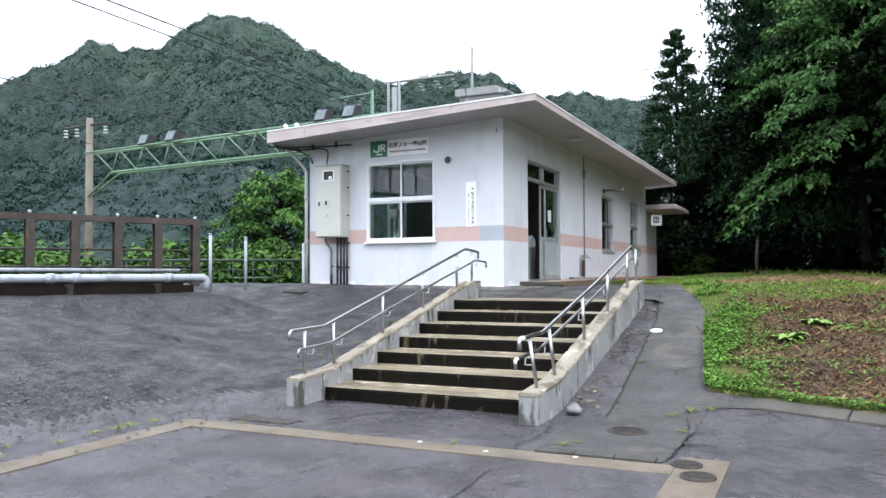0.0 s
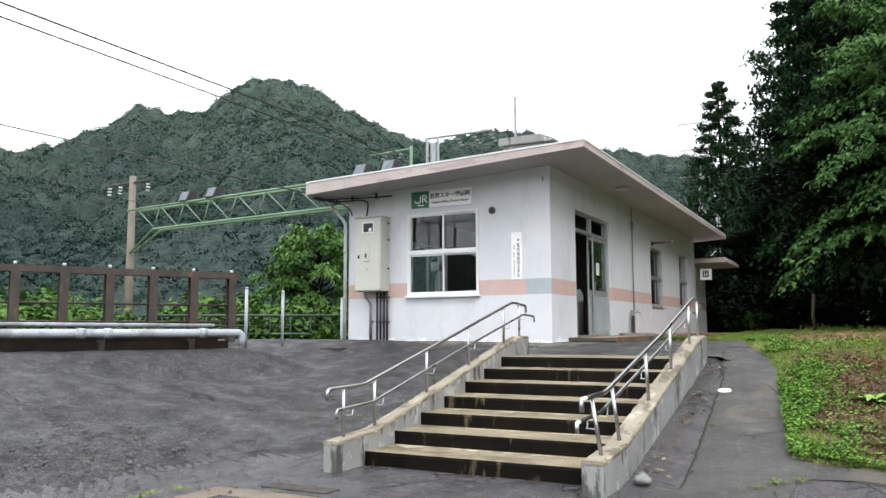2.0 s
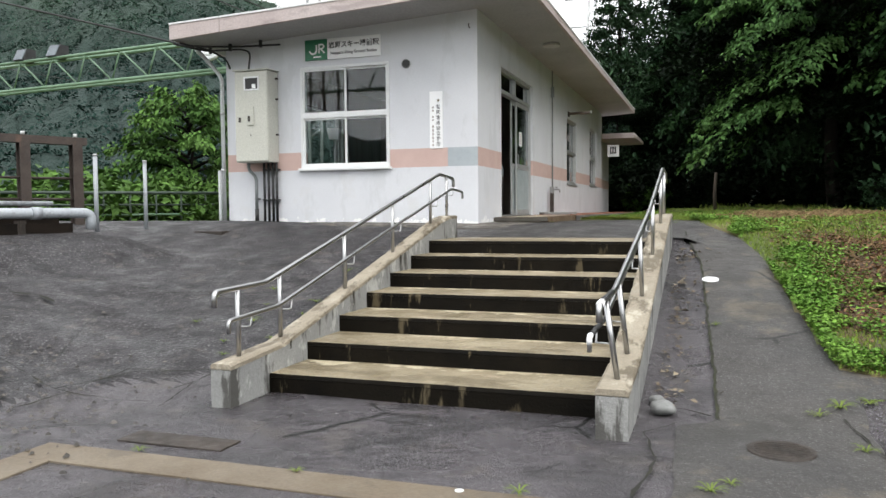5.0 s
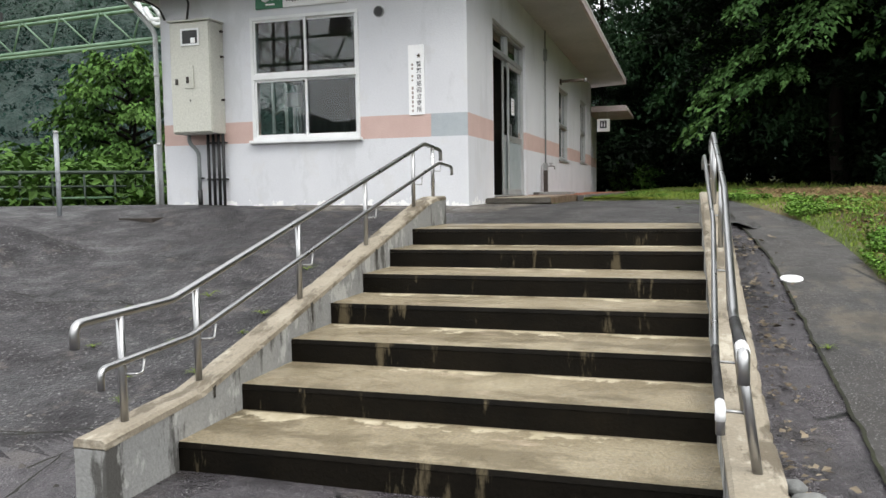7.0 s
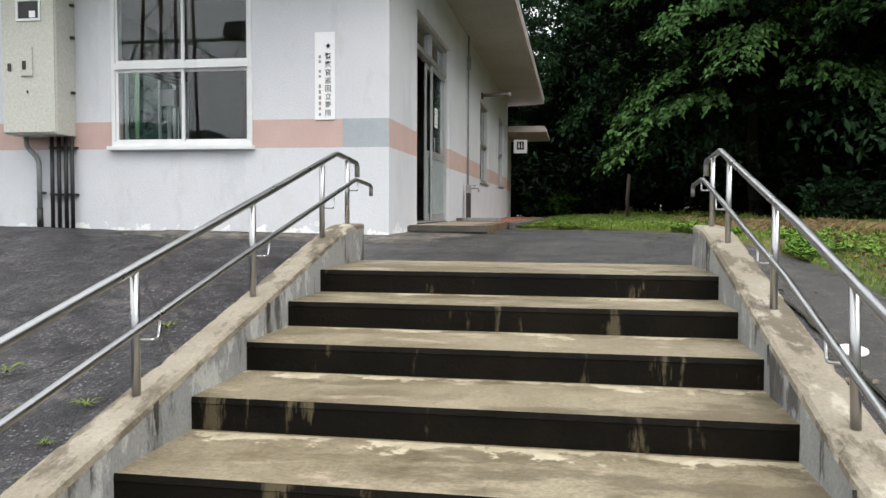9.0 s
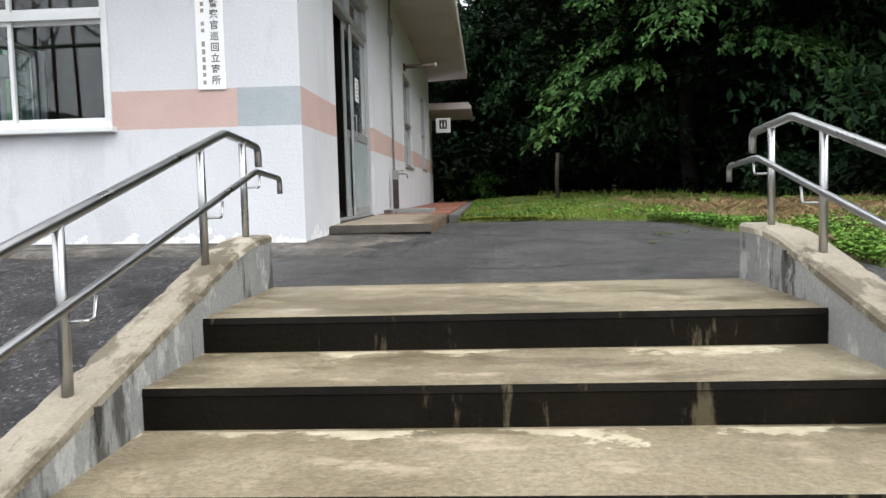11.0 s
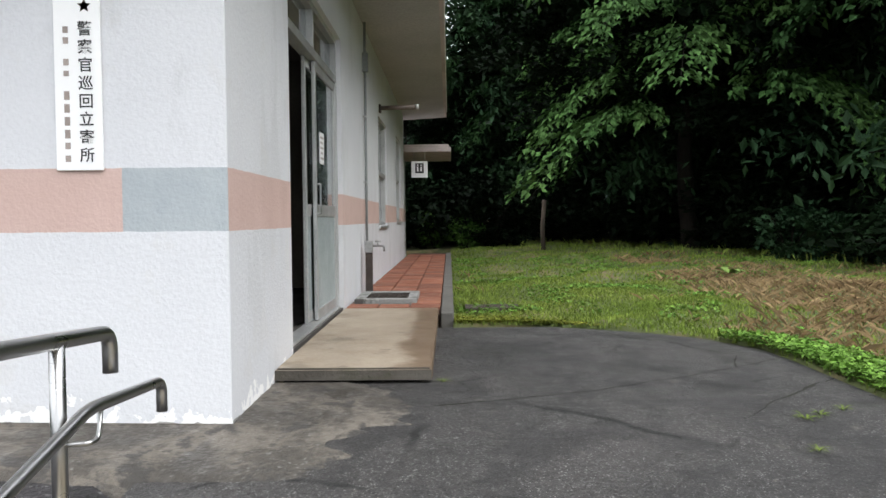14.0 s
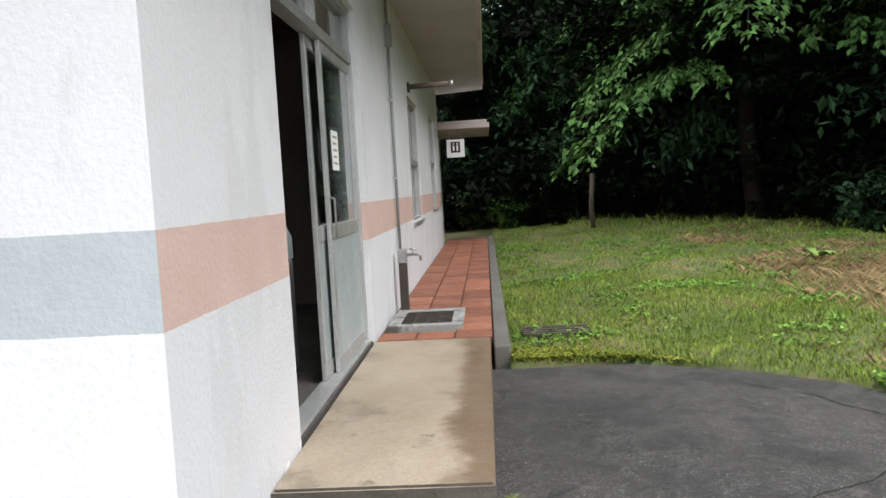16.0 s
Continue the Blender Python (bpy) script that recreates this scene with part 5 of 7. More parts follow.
manhole(3.91, -7.05, 0.19, "rusty round manhole cover in the ramp path")
manhole(4.60, -8.14, 0.12, "rusty round cover in the concrete strip")
manhole(4.73, -8.48, 0.13, "rusty round cover in the concrete strip")
lid = thing("white_lid", (3.5, -3.2, -0.6), "white plastic disc lying on the ramp", "disc")
bm = B()
zz = hz(3.5, -3.2)
disc(bm, 0, 0, 0, 0.014, 0.085, 24)
bm.transform(Matrix.Translation((3.5, -3.2, zz + 0.016)) @ Euler((radians(12), 0, 0)).to_matrix().to_4x4())
part("disc", bm, WHITE, lid)


def rock(x, y, r, seed, label):
    z = hz(x, y) + 0.012
    bm = B()
    bmesh.ops.create_icosphere(bm, subdivisions=3, radius=r)
    for v in bm.verts:
        n = noise.noise(v.co * (1.6 / r) * 0.5 + Vector((seed, 0, 0)))
        v.co *= 1 + 0.35 * n
        v.co.z *= 0.62
        v.co += Vector((x, y, z + r * 0.42))
    tagged(part("stone", bm, STONE, None, label, True), "", "stone")


rock(3.20, -6.38, 0.082, 3.0, "grey rounded boulder beside the foot of the steps")
rock(3.15, -6.2, 0.055, 7.0, "small dark stone behind the boulder")
pad = thing("drain_pad", (0.2, -7.9, LOW), "dark sunken drain plate in the asphalt", "drain")
bm = B()
box(bm, -0.05, -8.0, LOW - 0.02, 0.72, -7.78, LOW + 0.013, 0.004)
part("plate", bm, IRON, pad)
gr = thing("grass_drain", (1.45, 4.35, 0.0), "old rusty drain grate sunk in the grass", "drain")
for i in range(4):
    bm = B()
    box(bm, 1.2, 4.15 + i * 0.1, -0.02, 1.75, 4.2 + i * 0.1, 0.055)
    part("bar", bm, RUST, gr)
dl = thing("drain_cover", (-3.9, -1.5, -0.1), "flat drain cover on top of the bank", "drain")
bm = B()
z = hz(-3.9, -1.5)
box(bm, -4.15, -1.62, z - 0.05, -3.65, -1.36, z + 0.012, 0.006)
part("plate", bm, IRON, dl)

# ---- pipes, posts, fence on the bank ----
def pos(s):
    """Along the line of the pipes and fence, from its end by the building."""
    return Vector((-4.6 - 0.42 * s, -3.5 - 0.9 * s, 0.0))


pp = thing("drain_pipe", (*pos(3).xy, 0), "pale elbowed drain pipe lying along the top of the bank", "pipe")
bm = B()
a, b = pos(-0.05), pos(9)
tube(bm, fillet([(a.x + 0.04, a.y + 0.1, -0.02), (a.x + 0.04, a.y + 0.1, 0.20), (b.x, b.y, 0.24)], 0.16), 0.068, 16)
part("pipe", bm, PIPEGREY, pp, "", True)
for s in (0.55, 2.1, 2.5, 5):
    c = pos(s)
    d = Vector((-0.42, -0.9, 0)).normalized()
    z = 0.20 + 0.04 * s / 9
    bm = B()
    tube(bm, [Vector((c.x, c.y, z)) - d * 0.06, Vector((c.x, c.y, z)) + d * 0.06], 0.082, 16)
    part("collar", bm, PIPEGREY, pp)
off = Vector((-0.35, 0.16, 0))
pq = thing("thin_pipe", (*(pos(3) + off).xy, 0), "thinner grey pipe behind the drain pipe", "pipe")
bm = B()
tube(bm, [pos(0.2) + off + Vector((0, 0, 0.33)), pos(9) + off + Vector((0, 0, 0.40))], 0.035, 12)
part("pipe", bm, PIPEGREY, pq, "", True)
tr = thing("pipe_trough", (*pos(3).xy, -0.1), "dark rusted trough carrying the pipes", "trough")
bm = B()
n = Vector((0.9, -0.42, 0)).normalized()
for s0, s1, o, z0, z1 in ((0.1, 9, -0.02, -0.25, 0.07), (0.1, 9, -0.5, -0.25, 0.22)):
    p, q = pos(s0) + n * o, pos(s1) + n * o
    vs = [bm.verts.new((w.x + n.x * k, w.y + n.y * k, z)) for w in (p, q) for k in (0, 0.05) for z in (z0, z1)]
    for f in ((0, 1, 3, 2), (4, 6, 7, 5), (0, 4, 5, 1), (2, 3, 7, 6), (0, 2, 6, 4), (1, 5, 7, 3)):
        bm.faces.new([vs[i] for i in f])
part("wall", bm, MATTE_BLACK, tr)
for s in (0.75, 2.2, 4.0, 5.8):
    c = pos(s)
    bm = B()
    box(bm, c.x - 0.05, c.y - 0.05, -0.2, c.x + 0.05, c.y + 0.05, 0.11)
    part("saddle", bm, IRON, tr)

FE0, FE1 = Vector((-6.1, -1.9, 0)), Vector((-10.6, -11.5, 0))
fn = thing("snow_fence", (*FE0.xy, 0), "rusty brown steel fence of heavy posts and one top rail", "fence")
fd = (FE1 - FE0).normalized()
fl = (FE1 - FE0).length
cross = Vector((-fd.y, fd.x, 0))
k = 0
s = 0.05
while s < fl:
    c = FE0 + fd * s
    bm = B()
    for o, w, t in ((-0.08, 0.02, 0.15), (0.08, 0.02, 0.15), (0, 0.08, 0.02)):
        p = c + fd * 0.0
        for sx in (1,):
            cx = p + cross * o
            u, v = cross * w, fd * (t / 2)
            vs = [bm.verts.new((cx + u * (0.5 if o else 1) * a + v * b) + Vector((0, 0, z))) for a in (-1, 1) for b in (-1, 1) for z in (-0.9, 1.28)]
            for f in ((0, 1, 3, 2), (4, 6, 7, 5), (0, 4, 5, 1), (2, 3, 7, 6), (0, 2, 6, 4), (1, 5, 7, 3)):
                bm.faces.new([vs[i] for i in f])
    part("post", bm, RUST, fn)
    bm = B()
    tube(bm, [c + Vector((0, 0, 1.40)), c + Vector((0, 0, 1.46))], 0.03, 8)
    part("bolt", bm, ALU, fn)
    s += 0.78
bm = B()
p, q = FE0 - fd * 0.1, FE1
vs = [bm.verts.new(w + cross * a + Vector((0, 0, z))) for w in (p, q) for a in (-0.09, 0.09) for z in (1.28, 1.40)]
for f in ((0, 1, 3, 2), (4, 6, 7, 5), (0, 4, 5, 1), (2, 3, 7, 6), (0, 2, 6, 4), (1, 5, 7, 3)):
    bm.faces.new([vs[i] for i in f])
part("top_rail", bm, RUST, fn)
for zz in (0.42, 0.75):
    bm = B()
    tube(bm, [p + Vector((0, 0, zz)), q + Vector((0, 0, zz))], 0.02, 8)
    part("rail", bm, RUST, fn)

for x, y in ((-4.72, -3.05), (-5.05, -1.63)):
    po = thing("marker_post", (x, y, -0.05), "slim galvanised post at the top of the bank", "post", "marker posts")
    bm = B()
    tube(bm, [(x, y, -0.1), (x, y, 1.0)], 0.030, 12)
    part("tube", bm, PIPEGREY, po, "", True)
    bm = B()
    tube(bm, [(x, y, 1.0), (x, y, 1.03)], 0.033, 12)
    part("cap", bm, ALU, po)
for x, y, h in ((-7.2, 3.6, 1.2), (-4.95, 0.25, 0.95)):
    po = thing("marker_post", (x, y, -0.05), "thin pale post behind the railing", "post", "marker posts")
    bm = B()
    tube(bm, [(x, y, -0.6), (x, y, h)], 0.03, 10)
    part("tube", bm, WHITEPVC, po, "", True)

rg_ = thing("platform_railing", (-7, 1.4, -0.1), "dark green tube railing along the platform edge", "railing")
ra, rb = Vector((-9.6, -1.2, 0)), Vector((-5.6, 3.2, 0))
for z, r, mt in ((0.60, 0.032, RAILGREEN), (0.36, 0.018, RAILGREEN), (0.16, 0.022, TRUSSGREEN), (-0.02, 0.02, RAILGREEN)):
    bm = B()
    tube(bm, [ra + Vector((0, 0, z)), rb + Vector((0, 0, z))], r, 8)
    part("rail", bm, mt, rg_, "", True)
for k in range(13):
    c = ra.lerp(rb, k / 12)
    bm = B()
    tube(bm, [c + Vector((0, 0, -0.4)), c + Vector((0, 0, 0.6))], 0.02, 8)
    part("post", bm, RAILGREEN, rg_, "", True)

# ---- overhead line over the tracks ----
gt = thing("line_gantry", (-27.3, 13.5, -1), "pale green lattice gantry over the tracks with a concrete pole", "gantry")
L0, L1 = Vector((-27.3, 13.5, 0)), Vector((-8.5, 11.6, 0))
ZT, ZB = 6.3, 5.2
bm = B()
tube(bm, [(-27.3, 13.5, -2), (-27.3, 13.5, 8.1)], 0.21, 12, 0.16)
part("pole", bm, POLEMAT, gt, "brownish concrete pole", True)
for off_ in (-0.25, 0.25):
    o = Vector((0, off_, 0))
    bm = B()
    tube(bm, [L0 + o + Vector((0, 0, ZT)), L1 + o + Vector((0, 0, ZT))], 0.06, 6)
    part("chord", bm, TRUSSGREEN, gt)
    bm = B()
    st = L0.lerp(L1, 0.11)
    tube(bm, [L0 + o * 0.4 + Vector((0, 0, 4.1)), st + o + Vector((0, 0, ZB)), L1 + o + Vector((0, 0, ZB))], 0.06, 6)
    part("chord", bm, TRUSSGREEN, gt)
    n_ = 10 if off_ < 0 else 0
    for k in range(n_):
        p = L0.lerp(L1, 0.04 + 0.96 * k / n_)
        q = L0.lerp(L1, 0.04 + 0.96 * (k + 0.75) / n_)
        r_ = L0.lerp(L1, 0.04 + 0.96 * (k + 1) / n_)
        bm = B()
        tube(bm, [p + o + Vector((0, 0, ZT)), q + o + Vector((0, 0, ZB if k else ZB + 0.1))], 0.032, 5)
        part("brace", bm, TRUSSGREEN, gt)
        bm = B()
        tube(bm, [q + o + Vector((0, 0, ZB)), r_ + o + Vector((0, 0, ZT))], 0.032, 5)
        part("brace", bm, TRUSSGREEN, gt)
bm = B()
tube(bm, [(-29.2, 13.6, 7.75), (-26.0, 13.4, 7.75)], 0.06, 6)
part("cross_arm", bm, IRON, gt)
for x in (-29.0, -28.2, -26.2):
    for j in range(3):
        bm = B()
        tube(bm, [(x, 13.5, 7.62 - j * 0.16), (x, 13.5, 7.56 - j * 0.16)], 0.10, 8)
        part("insulator", bm, WHITEPVC, gt)
for f in (0.23, 0.33, 0.80, 0.875):
    p = L0.lerp(L1, f)
    fl_ = thing("floodlight", (p.x, p.y, ZT), "black box floodlight on the gantry", "floodlight", "gantry floodlights")
    bm = B()
    prism(bm, [(p.y - 0.35, ZT + 0.06), (p.y + 0.3, ZT + 0.06), (p.y + 0.3, ZT + 0.55), (p.y - 0.1, ZT + 0.55)], p.x - 0.27, p.x + 0.27)
    part("housing", bm, BLACKMAT, fl_)
    bm = B()
    prism(bm, [(p.y - 0.345, ZT + 0.09), (p.y - 0.37, ZT + 0.09), (p.y - 0.14, ZT + 0.53), (p.y - 0.115, ZT + 0.53)], p.x - 0.23, p.x + 0.23)
    part("lens", bm, simple("flood_glass", (0.10, 0.12, 0.14), (0.16, 0.19, 0.21), rough=(0.15, 0.3)), fl_)
sp_ = thing("cable_sleeve", (-13.3, 11.9, 5.9), "white plastic sleeves hanging at the gantry", "sleeve")
for dx, dz in ((-0.3, 0.1), (0.0, -0.1), (0.25, 0.1)):
    bm = B()
    tube(bm, fillet([(-13.6 + dx, 11.6, 6.2 + dz), (-13.2 + dx, 11.6, 5.6 + dz), (-12.6 + dx, 11.6, 5.7)], 0.2), 0.09, 8)
    part("sleeve", bm, WHITEPVC, sp_, "", True)
g2 = thing("line_gantry", (-27.0, -18.0, -1), "pale green lattice gantry over the tracks, further along the line", "gantry")
M0, M1 = Vector((-27.0, -18.0, 0)), Vector((-7.6, -18.0, 0))
for x in (-27.0, -7.6):
    bm = B()
    tube(bm, [(x, -18.0, -2), (x, -18.0, 8.1)], 0.2, 12, 0.16)
    part("pole", bm, POLEMAT, g2, "brownish concrete pole", True)
for z in (6.2, 5.2):
    bm = B()
    tube(bm, [M0 + Vector((0, 0, z)), M1 + Vector((0, 0, z))], 0.07, 6)
    part("chord", bm, TRUSSGREEN, g2)
for k in range(10):
    p, q, r_ = (M0.lerp(M1, (k + j) / 10) for j in (0, 0.75, 1))
    for u, v in ((p + Vector((0, 0, 6.2)), q + Vector((0, 0, 5.2))), (q + Vector((0, 0, 5.2)), r_ + Vector((0, 0, 6.2)))):
        bm = B()
        tube(bm, [u, v], 0.04, 5)
        part("brace", bm, TRUSSGREEN, g2)
f2 = thing("floodlight", (-9.8, -18.0, 6.27), "black box floodlight on the gantry", "floodlight", "gantry floodlights")
bm = B()
prism(bm, [(-17.7, 6.27), (-18.3, 6.27), (-18.2, 6.8), (-17.9, 6.8)], -10.15, -9.45)
part("housing", bm, BLACKMAT, f2)
lt = thing("lattice_mast", (-15.0, -23.0, -1), "dark steel lattice mast beside the tracks", "mast")
for sx, sy in ((-1, -1), (1, -1), (1, 1), (-1, 1)):
    bm = B()
    tube(bm, [(-15.0 + sx * 0.95, -23.0 + sy * 0.95, -2), (-15.0 + sx * 0.6, -23.0 + sy * 0.6, 14)], 0.07, 5)
    part("leg", bm, RUST, lt)
for k in range(10):
    z, w, w2 = -1 + 1.5 * k, 0.93 - 0.033 * k, 0.90 - 0.033 * k
    for a_, b_ in ((-1, 1), (1, -1)):
        bm = B()
        tube(bm, [(-15.0 + a_ * w, -23.0 + w, z), (-15.0 + b_ * w2, -23.0 + w2, z + 1.5)], 0.04, 4)
        part("brace", bm, RUST, lt)
EYE0 = Vector((5.33, -14.41, 0.229))


def along(d, k):
    return tuple(EYE0 + Vector(d).normalized() * k)


fg = thing("far_gantry", along((-0.475, 0.848, 0.0), 46), "distant line mast with cross arms and insulators", "gantry")
mx, my, mz = along((-0.464, 0.850, 0.237), 46)
bm = B()
for o in (-0.35, 0.35):
    tube(bm, [(mx + o, my, -1), (mx + o, my, mz)], 0.08, 6)
for z in range(0, 12, 2):
    tube(bm, [(mx - 0.35, my, z), (mx + 0.35, my, z + 0.5)], 0.05, 5)
part("mast", bm, GREYPVC, fg)
bm = B()
tube(bm, [(mx + 0.05, my, 6), (mx + 0.05, my, mz - 0.3)], 0.17, 8)
part("transformer", bm, GREYPVC, fg)
ax, ay, az_ = along((-0.396, 0.881, 0.246), 46.5)
bm = B()
tube(bm, [(mx - 0.5, my, mz), (ax, ay, az_)], 0.07, 6)
part("cross_arm", bm, GREYPVC, fg)
for f in (0.42, 0.70, 0.97):
    px, py, pz = mx + (ax - mx) * f, my + (ay - my) * f, mz + (az_ - mz) * f
    for j in range(3):
        bm = B()
        tube(bm, [(px + 0.14 * j, py, pz - 0.25 - j * 0.2), (px + 0.15 * j, py, pz - 0.33 - j * 0.2)], 0.12, 8)
        part("insulator", bm, GREYPVC, fg)
sx, sy, sz = along((-0.489, 0.840, 0.228), 44)
ex, ey, ez = along((-0.534, 0.815, 0.215), 43)
bm = B()
tube(bm, [(sx, sy, -1), (sx, sy, sz)], 0.09, 6)
part("side_mast", bm, TRUSSGREEN, fg)
bm = B()
tube(bm, [(sx, sy, sz - 0.15), (ex, ey, ez)], 0.05, 6)
part("arm", bm, TRUSSGREEN, fg)
for f in (0.25, 0.6):
    for j in range(3):
        bm = B()
        tube(bm, [(sx + (ex - sx) * f - 0.1 * j, sy + (ey - sy) * f, sz - 0.5 - j * 0.16), (sx + (ex - sx) * f - 0.1 * j, sy + (ey - sy) * f, sz - 0.58 - j * 0.16)], 0.1, 8)
        part("insulator", bm, GREYPVC, fg)


def wire(label, pts, r=0.03):
    w = thing("overhead_wire", pts[0], label, "wire", "overhead wires")
    bm = B()
    a, b = Vector(pts[0]), Vector(pts[1])
    sag = pts[2]
    tube(bm, [a.lerp(b, t) - Vector((0, 0, 4 * sag * t * (1 - t))) for t in [k / 16 for k in range(17)]], r, 5)
    part("strand", bm, CABLE, w, "", True)


def ahead(d0, k0, d1, k1, more):
    """Ends of a wire seen between two directions, drawn out at its near end."""
    p, q = Vector(along(d0, k0)), Vector(along(d1, k1))
    return tuple(p + (p - q) * more), tuple(q)


wire("dark overhead wire above the tracks", [*ahead((-0.753, 0.578, 0.314), 32, (-0.512, 0.833, 0.211), 44, 0.5), 0.0], 0.030)
wire("dark overhead wire above the tracks", [*ahead((-0.730, 0.605, 0.319), 32, (-0.502, 0.837, 0.219), 44, 0.5), 0.0], 0.033)
wire("dark cable running down to the eave", [*ahead((-0.809, 0.546, 0.221), 27, (-0.566, 0.809, 0.158), 19.0, 0.35), 0.0], 0.021)
wire("thin contact wire over the track", [(-34, 8, 8.3), (-12.6, 22.0, 4.4), 0.3], 0.015)


# ---- trees, shrubs, grass, hills ----
def limb(bm, rg, p, d, length, r, depth, tips, droop=0.0):
    pts = [p]
    q, dd = Vector(p), Vector(d)
    n = 5
    for i in range(n):
        dd = (dd + Vector(rg.normal(0, 0.16, 3)) - Vector((0, 0, droop))).normalized()
        q = q + dd * (length / n)
        pts.append(q.copy())
    tube(bm, pts, r, 6, r * 0.35, 0, False)
    if depth == 0:
        tips += pts[2:]
        return
    for i in range(2, n + 1):
        for s in range(2 if depth == 1 else 1):
            a = rg.uniform(0, 2 * math.pi)
            nd = (dd + Vector((math.cos(a), math.sin(a), rg.uniform(-0.1, 0.35))) * 0.85).normalized()
            limb(bm, rg, pts[i], nd, length * rg.uniform(0.4, 0.6), r * 0.4, depth - 1, tips, droop)
    tips.append(pts[-1])


def broad_tree(name, seed, h, spread, leaf, per, mat, low=0.25, label=""):
    """A broadleaved tree standing at the origin: trunk with limbs, tiers of leaf sprays at the twigs."""
    rg = np.random.default_rng(seed)
    t = thing(name, (0, 0, 0), label, "tree")
    bm = B()
    tips = []
    pts = [Vector((0, 0, -0.3))]
    for i in range(1, 9):
        pts.append(Vector((rg.normal(0, 0.02) * h * i / 8, rg.normal(0, 0.02) * h * i / 8, h * i / 8 * 0.92)))
    tube(bm, pts, h * 0.018, 8, h * 0.004, 0, False)
    n = 18
    for k in range(n):
        f = low + (0.97 - low) * k / (n - 1)
        a = k * 2.4 + rg.uniform(-0.3, 0.3)
        z = f * h * 0.92
        reach = spread * (1 - abs(f - 0.45) ** 1.3 * 1.25) * rg.uniform(0.75, 1.1)
        d = Vector((math.cos(a), math.sin(a), 0.25 + 0.5 * (f > 0.8)))
        limb(bm, rg, Vector((0, 0, z)), d.normalized(), max(reach, 0.8), h * 0.0042, 1, tips, 0.05)
    part("trunk", bm, BARK, t, "", True)
    C = []
    for p in tips:
        m = int(per * rg.uniform(0.6, 1.3))
        c = rg.normal(0, 1, (m, 3)) * np.array([0.55, 0.55, 0.16]) * (spread * 0.14) + np.array(p)
        C.append(c)
    leaves("crown", np.concatenate(C), leaf, mat, t, long=1.9, droop=0.3, seed=seed, flat=0.35)
    return t


def cedar(name, seed, h, spread, mat, label, leaf=0.23, n=30000):
    rg = np.random.default_rng(seed)
    t = thing(name, (0, 0, 0), label, "tree")
    bm = B()
    tube(bm, [(0, 0, -0.3), (0.05, 0, h * 0.5), (0, 0, h * 0.99)], h * 0.018, 8, 0.02, 0, False)
    C = []
    k = 0
    z = h * 0.10
    while z < h * 0.99:
        f = z / h
        reach = spread * (1 - f) ** 0.75 * rg.uniform(0.7, 1.1) + 0.05
        a = k * 2.4
        tipz = z - reach * 0.12 + 0.15
        p = Vector((math.cos(a) * reach, math.sin(a) * reach, tipz))
        tube(bm, [(0, 0, z), tuple(p * 0.5 + Vector((0, 0, (z - tipz) * 0.3 + z * 0.5 + 0 * tipz - p.z * 0.0)))[:2] + ((z + tipz) / 2 + 0.1,), tuple(p)], 0.045, 4, 0.012, 0, False)
        m = int(n * 0.0105 * (0.35 + reach / spread))
        s = rg.uniform(0.2, 1.0, m) ** 0.7
        c = np.stack([p.x * s, p.y * s, z + (tipz - z) * s], -1) + rg.normal(0, 1, (m, 3)) * np.array([0.28, 0.28, 0.22]) * (0.22 + reach * 0.27)
        C.append(c)
        z += h * 0.0105
        k += 1
    part("trunk", bm, BARK, t, "", True)
    leaves("crown", np.concatenate(C), leaf, mat, t, long=2.4, droop=0.5, seed=seed, flat=0.5)
    return t


def place(src, spots, group):
    first = True
    for x, y, z, turn, sc in spots:
        m = Matrix.Translation((x, y, z)) @ Euler((0, 0, turn)).to_matrix().to_4x4() @ Matrix.Diagonal((sc, sc, sc, 1))
        if first:
            src.matrix_basis = m
            tagged(src, group=group)
            first = False
        else:
            o = copy_thing(src, Matrix.Identity(4))
            o.matrix_basis = m


def eh(x, y):
    return float(earth(np.array([float(x)]), np.array([float(y)]))[0]) - 0.05


def hung_leaves(name, C, D, size, mat, parent, seed, long=1.9):
    """Pointed leaves that hang along given directions, folded along the middle."""
    rg = np.random.default_rng(seed)
    n = len(C)
    D = D / (np.linalg.norm(D, axis=1, keepdims=True) + 1e-9)
    S = np.cross(D, rg.normal(0, 0.4, (n, 3)) + np.array([0, 0, 1.0]))
    S /= np.linalg.norm(S, axis=1, keepdims=True) + 1e-9
    U = np.cross(S, D)
    Ln = (size * rg.uniform(0.65, 1.35, n))[:, None]
    Wd = Ln / long * 0.5
    v = np.stack([C, C + D * Ln * 0.42 + S * Wd + U * Wd * 0.3, C + D * Ln - U * Ln * 0.12, C + D * Ln * 0.42 - S * Wd + U * Wd * 0.3], 1).reshape(-1, 3)
    k = np.arange(n) * 4
    me = bpy.data.meshes.new(name)
    me.from_pydata(v.tolist(), [], np.concatenate([np.stack([k, k + 1, k + 2], -1), np.stack([k, k + 2, k + 3], -1)]).tolist())
    ob = finish(new(name, me), mat, False)
    attach(ob, parent)
    return tagged(ob)


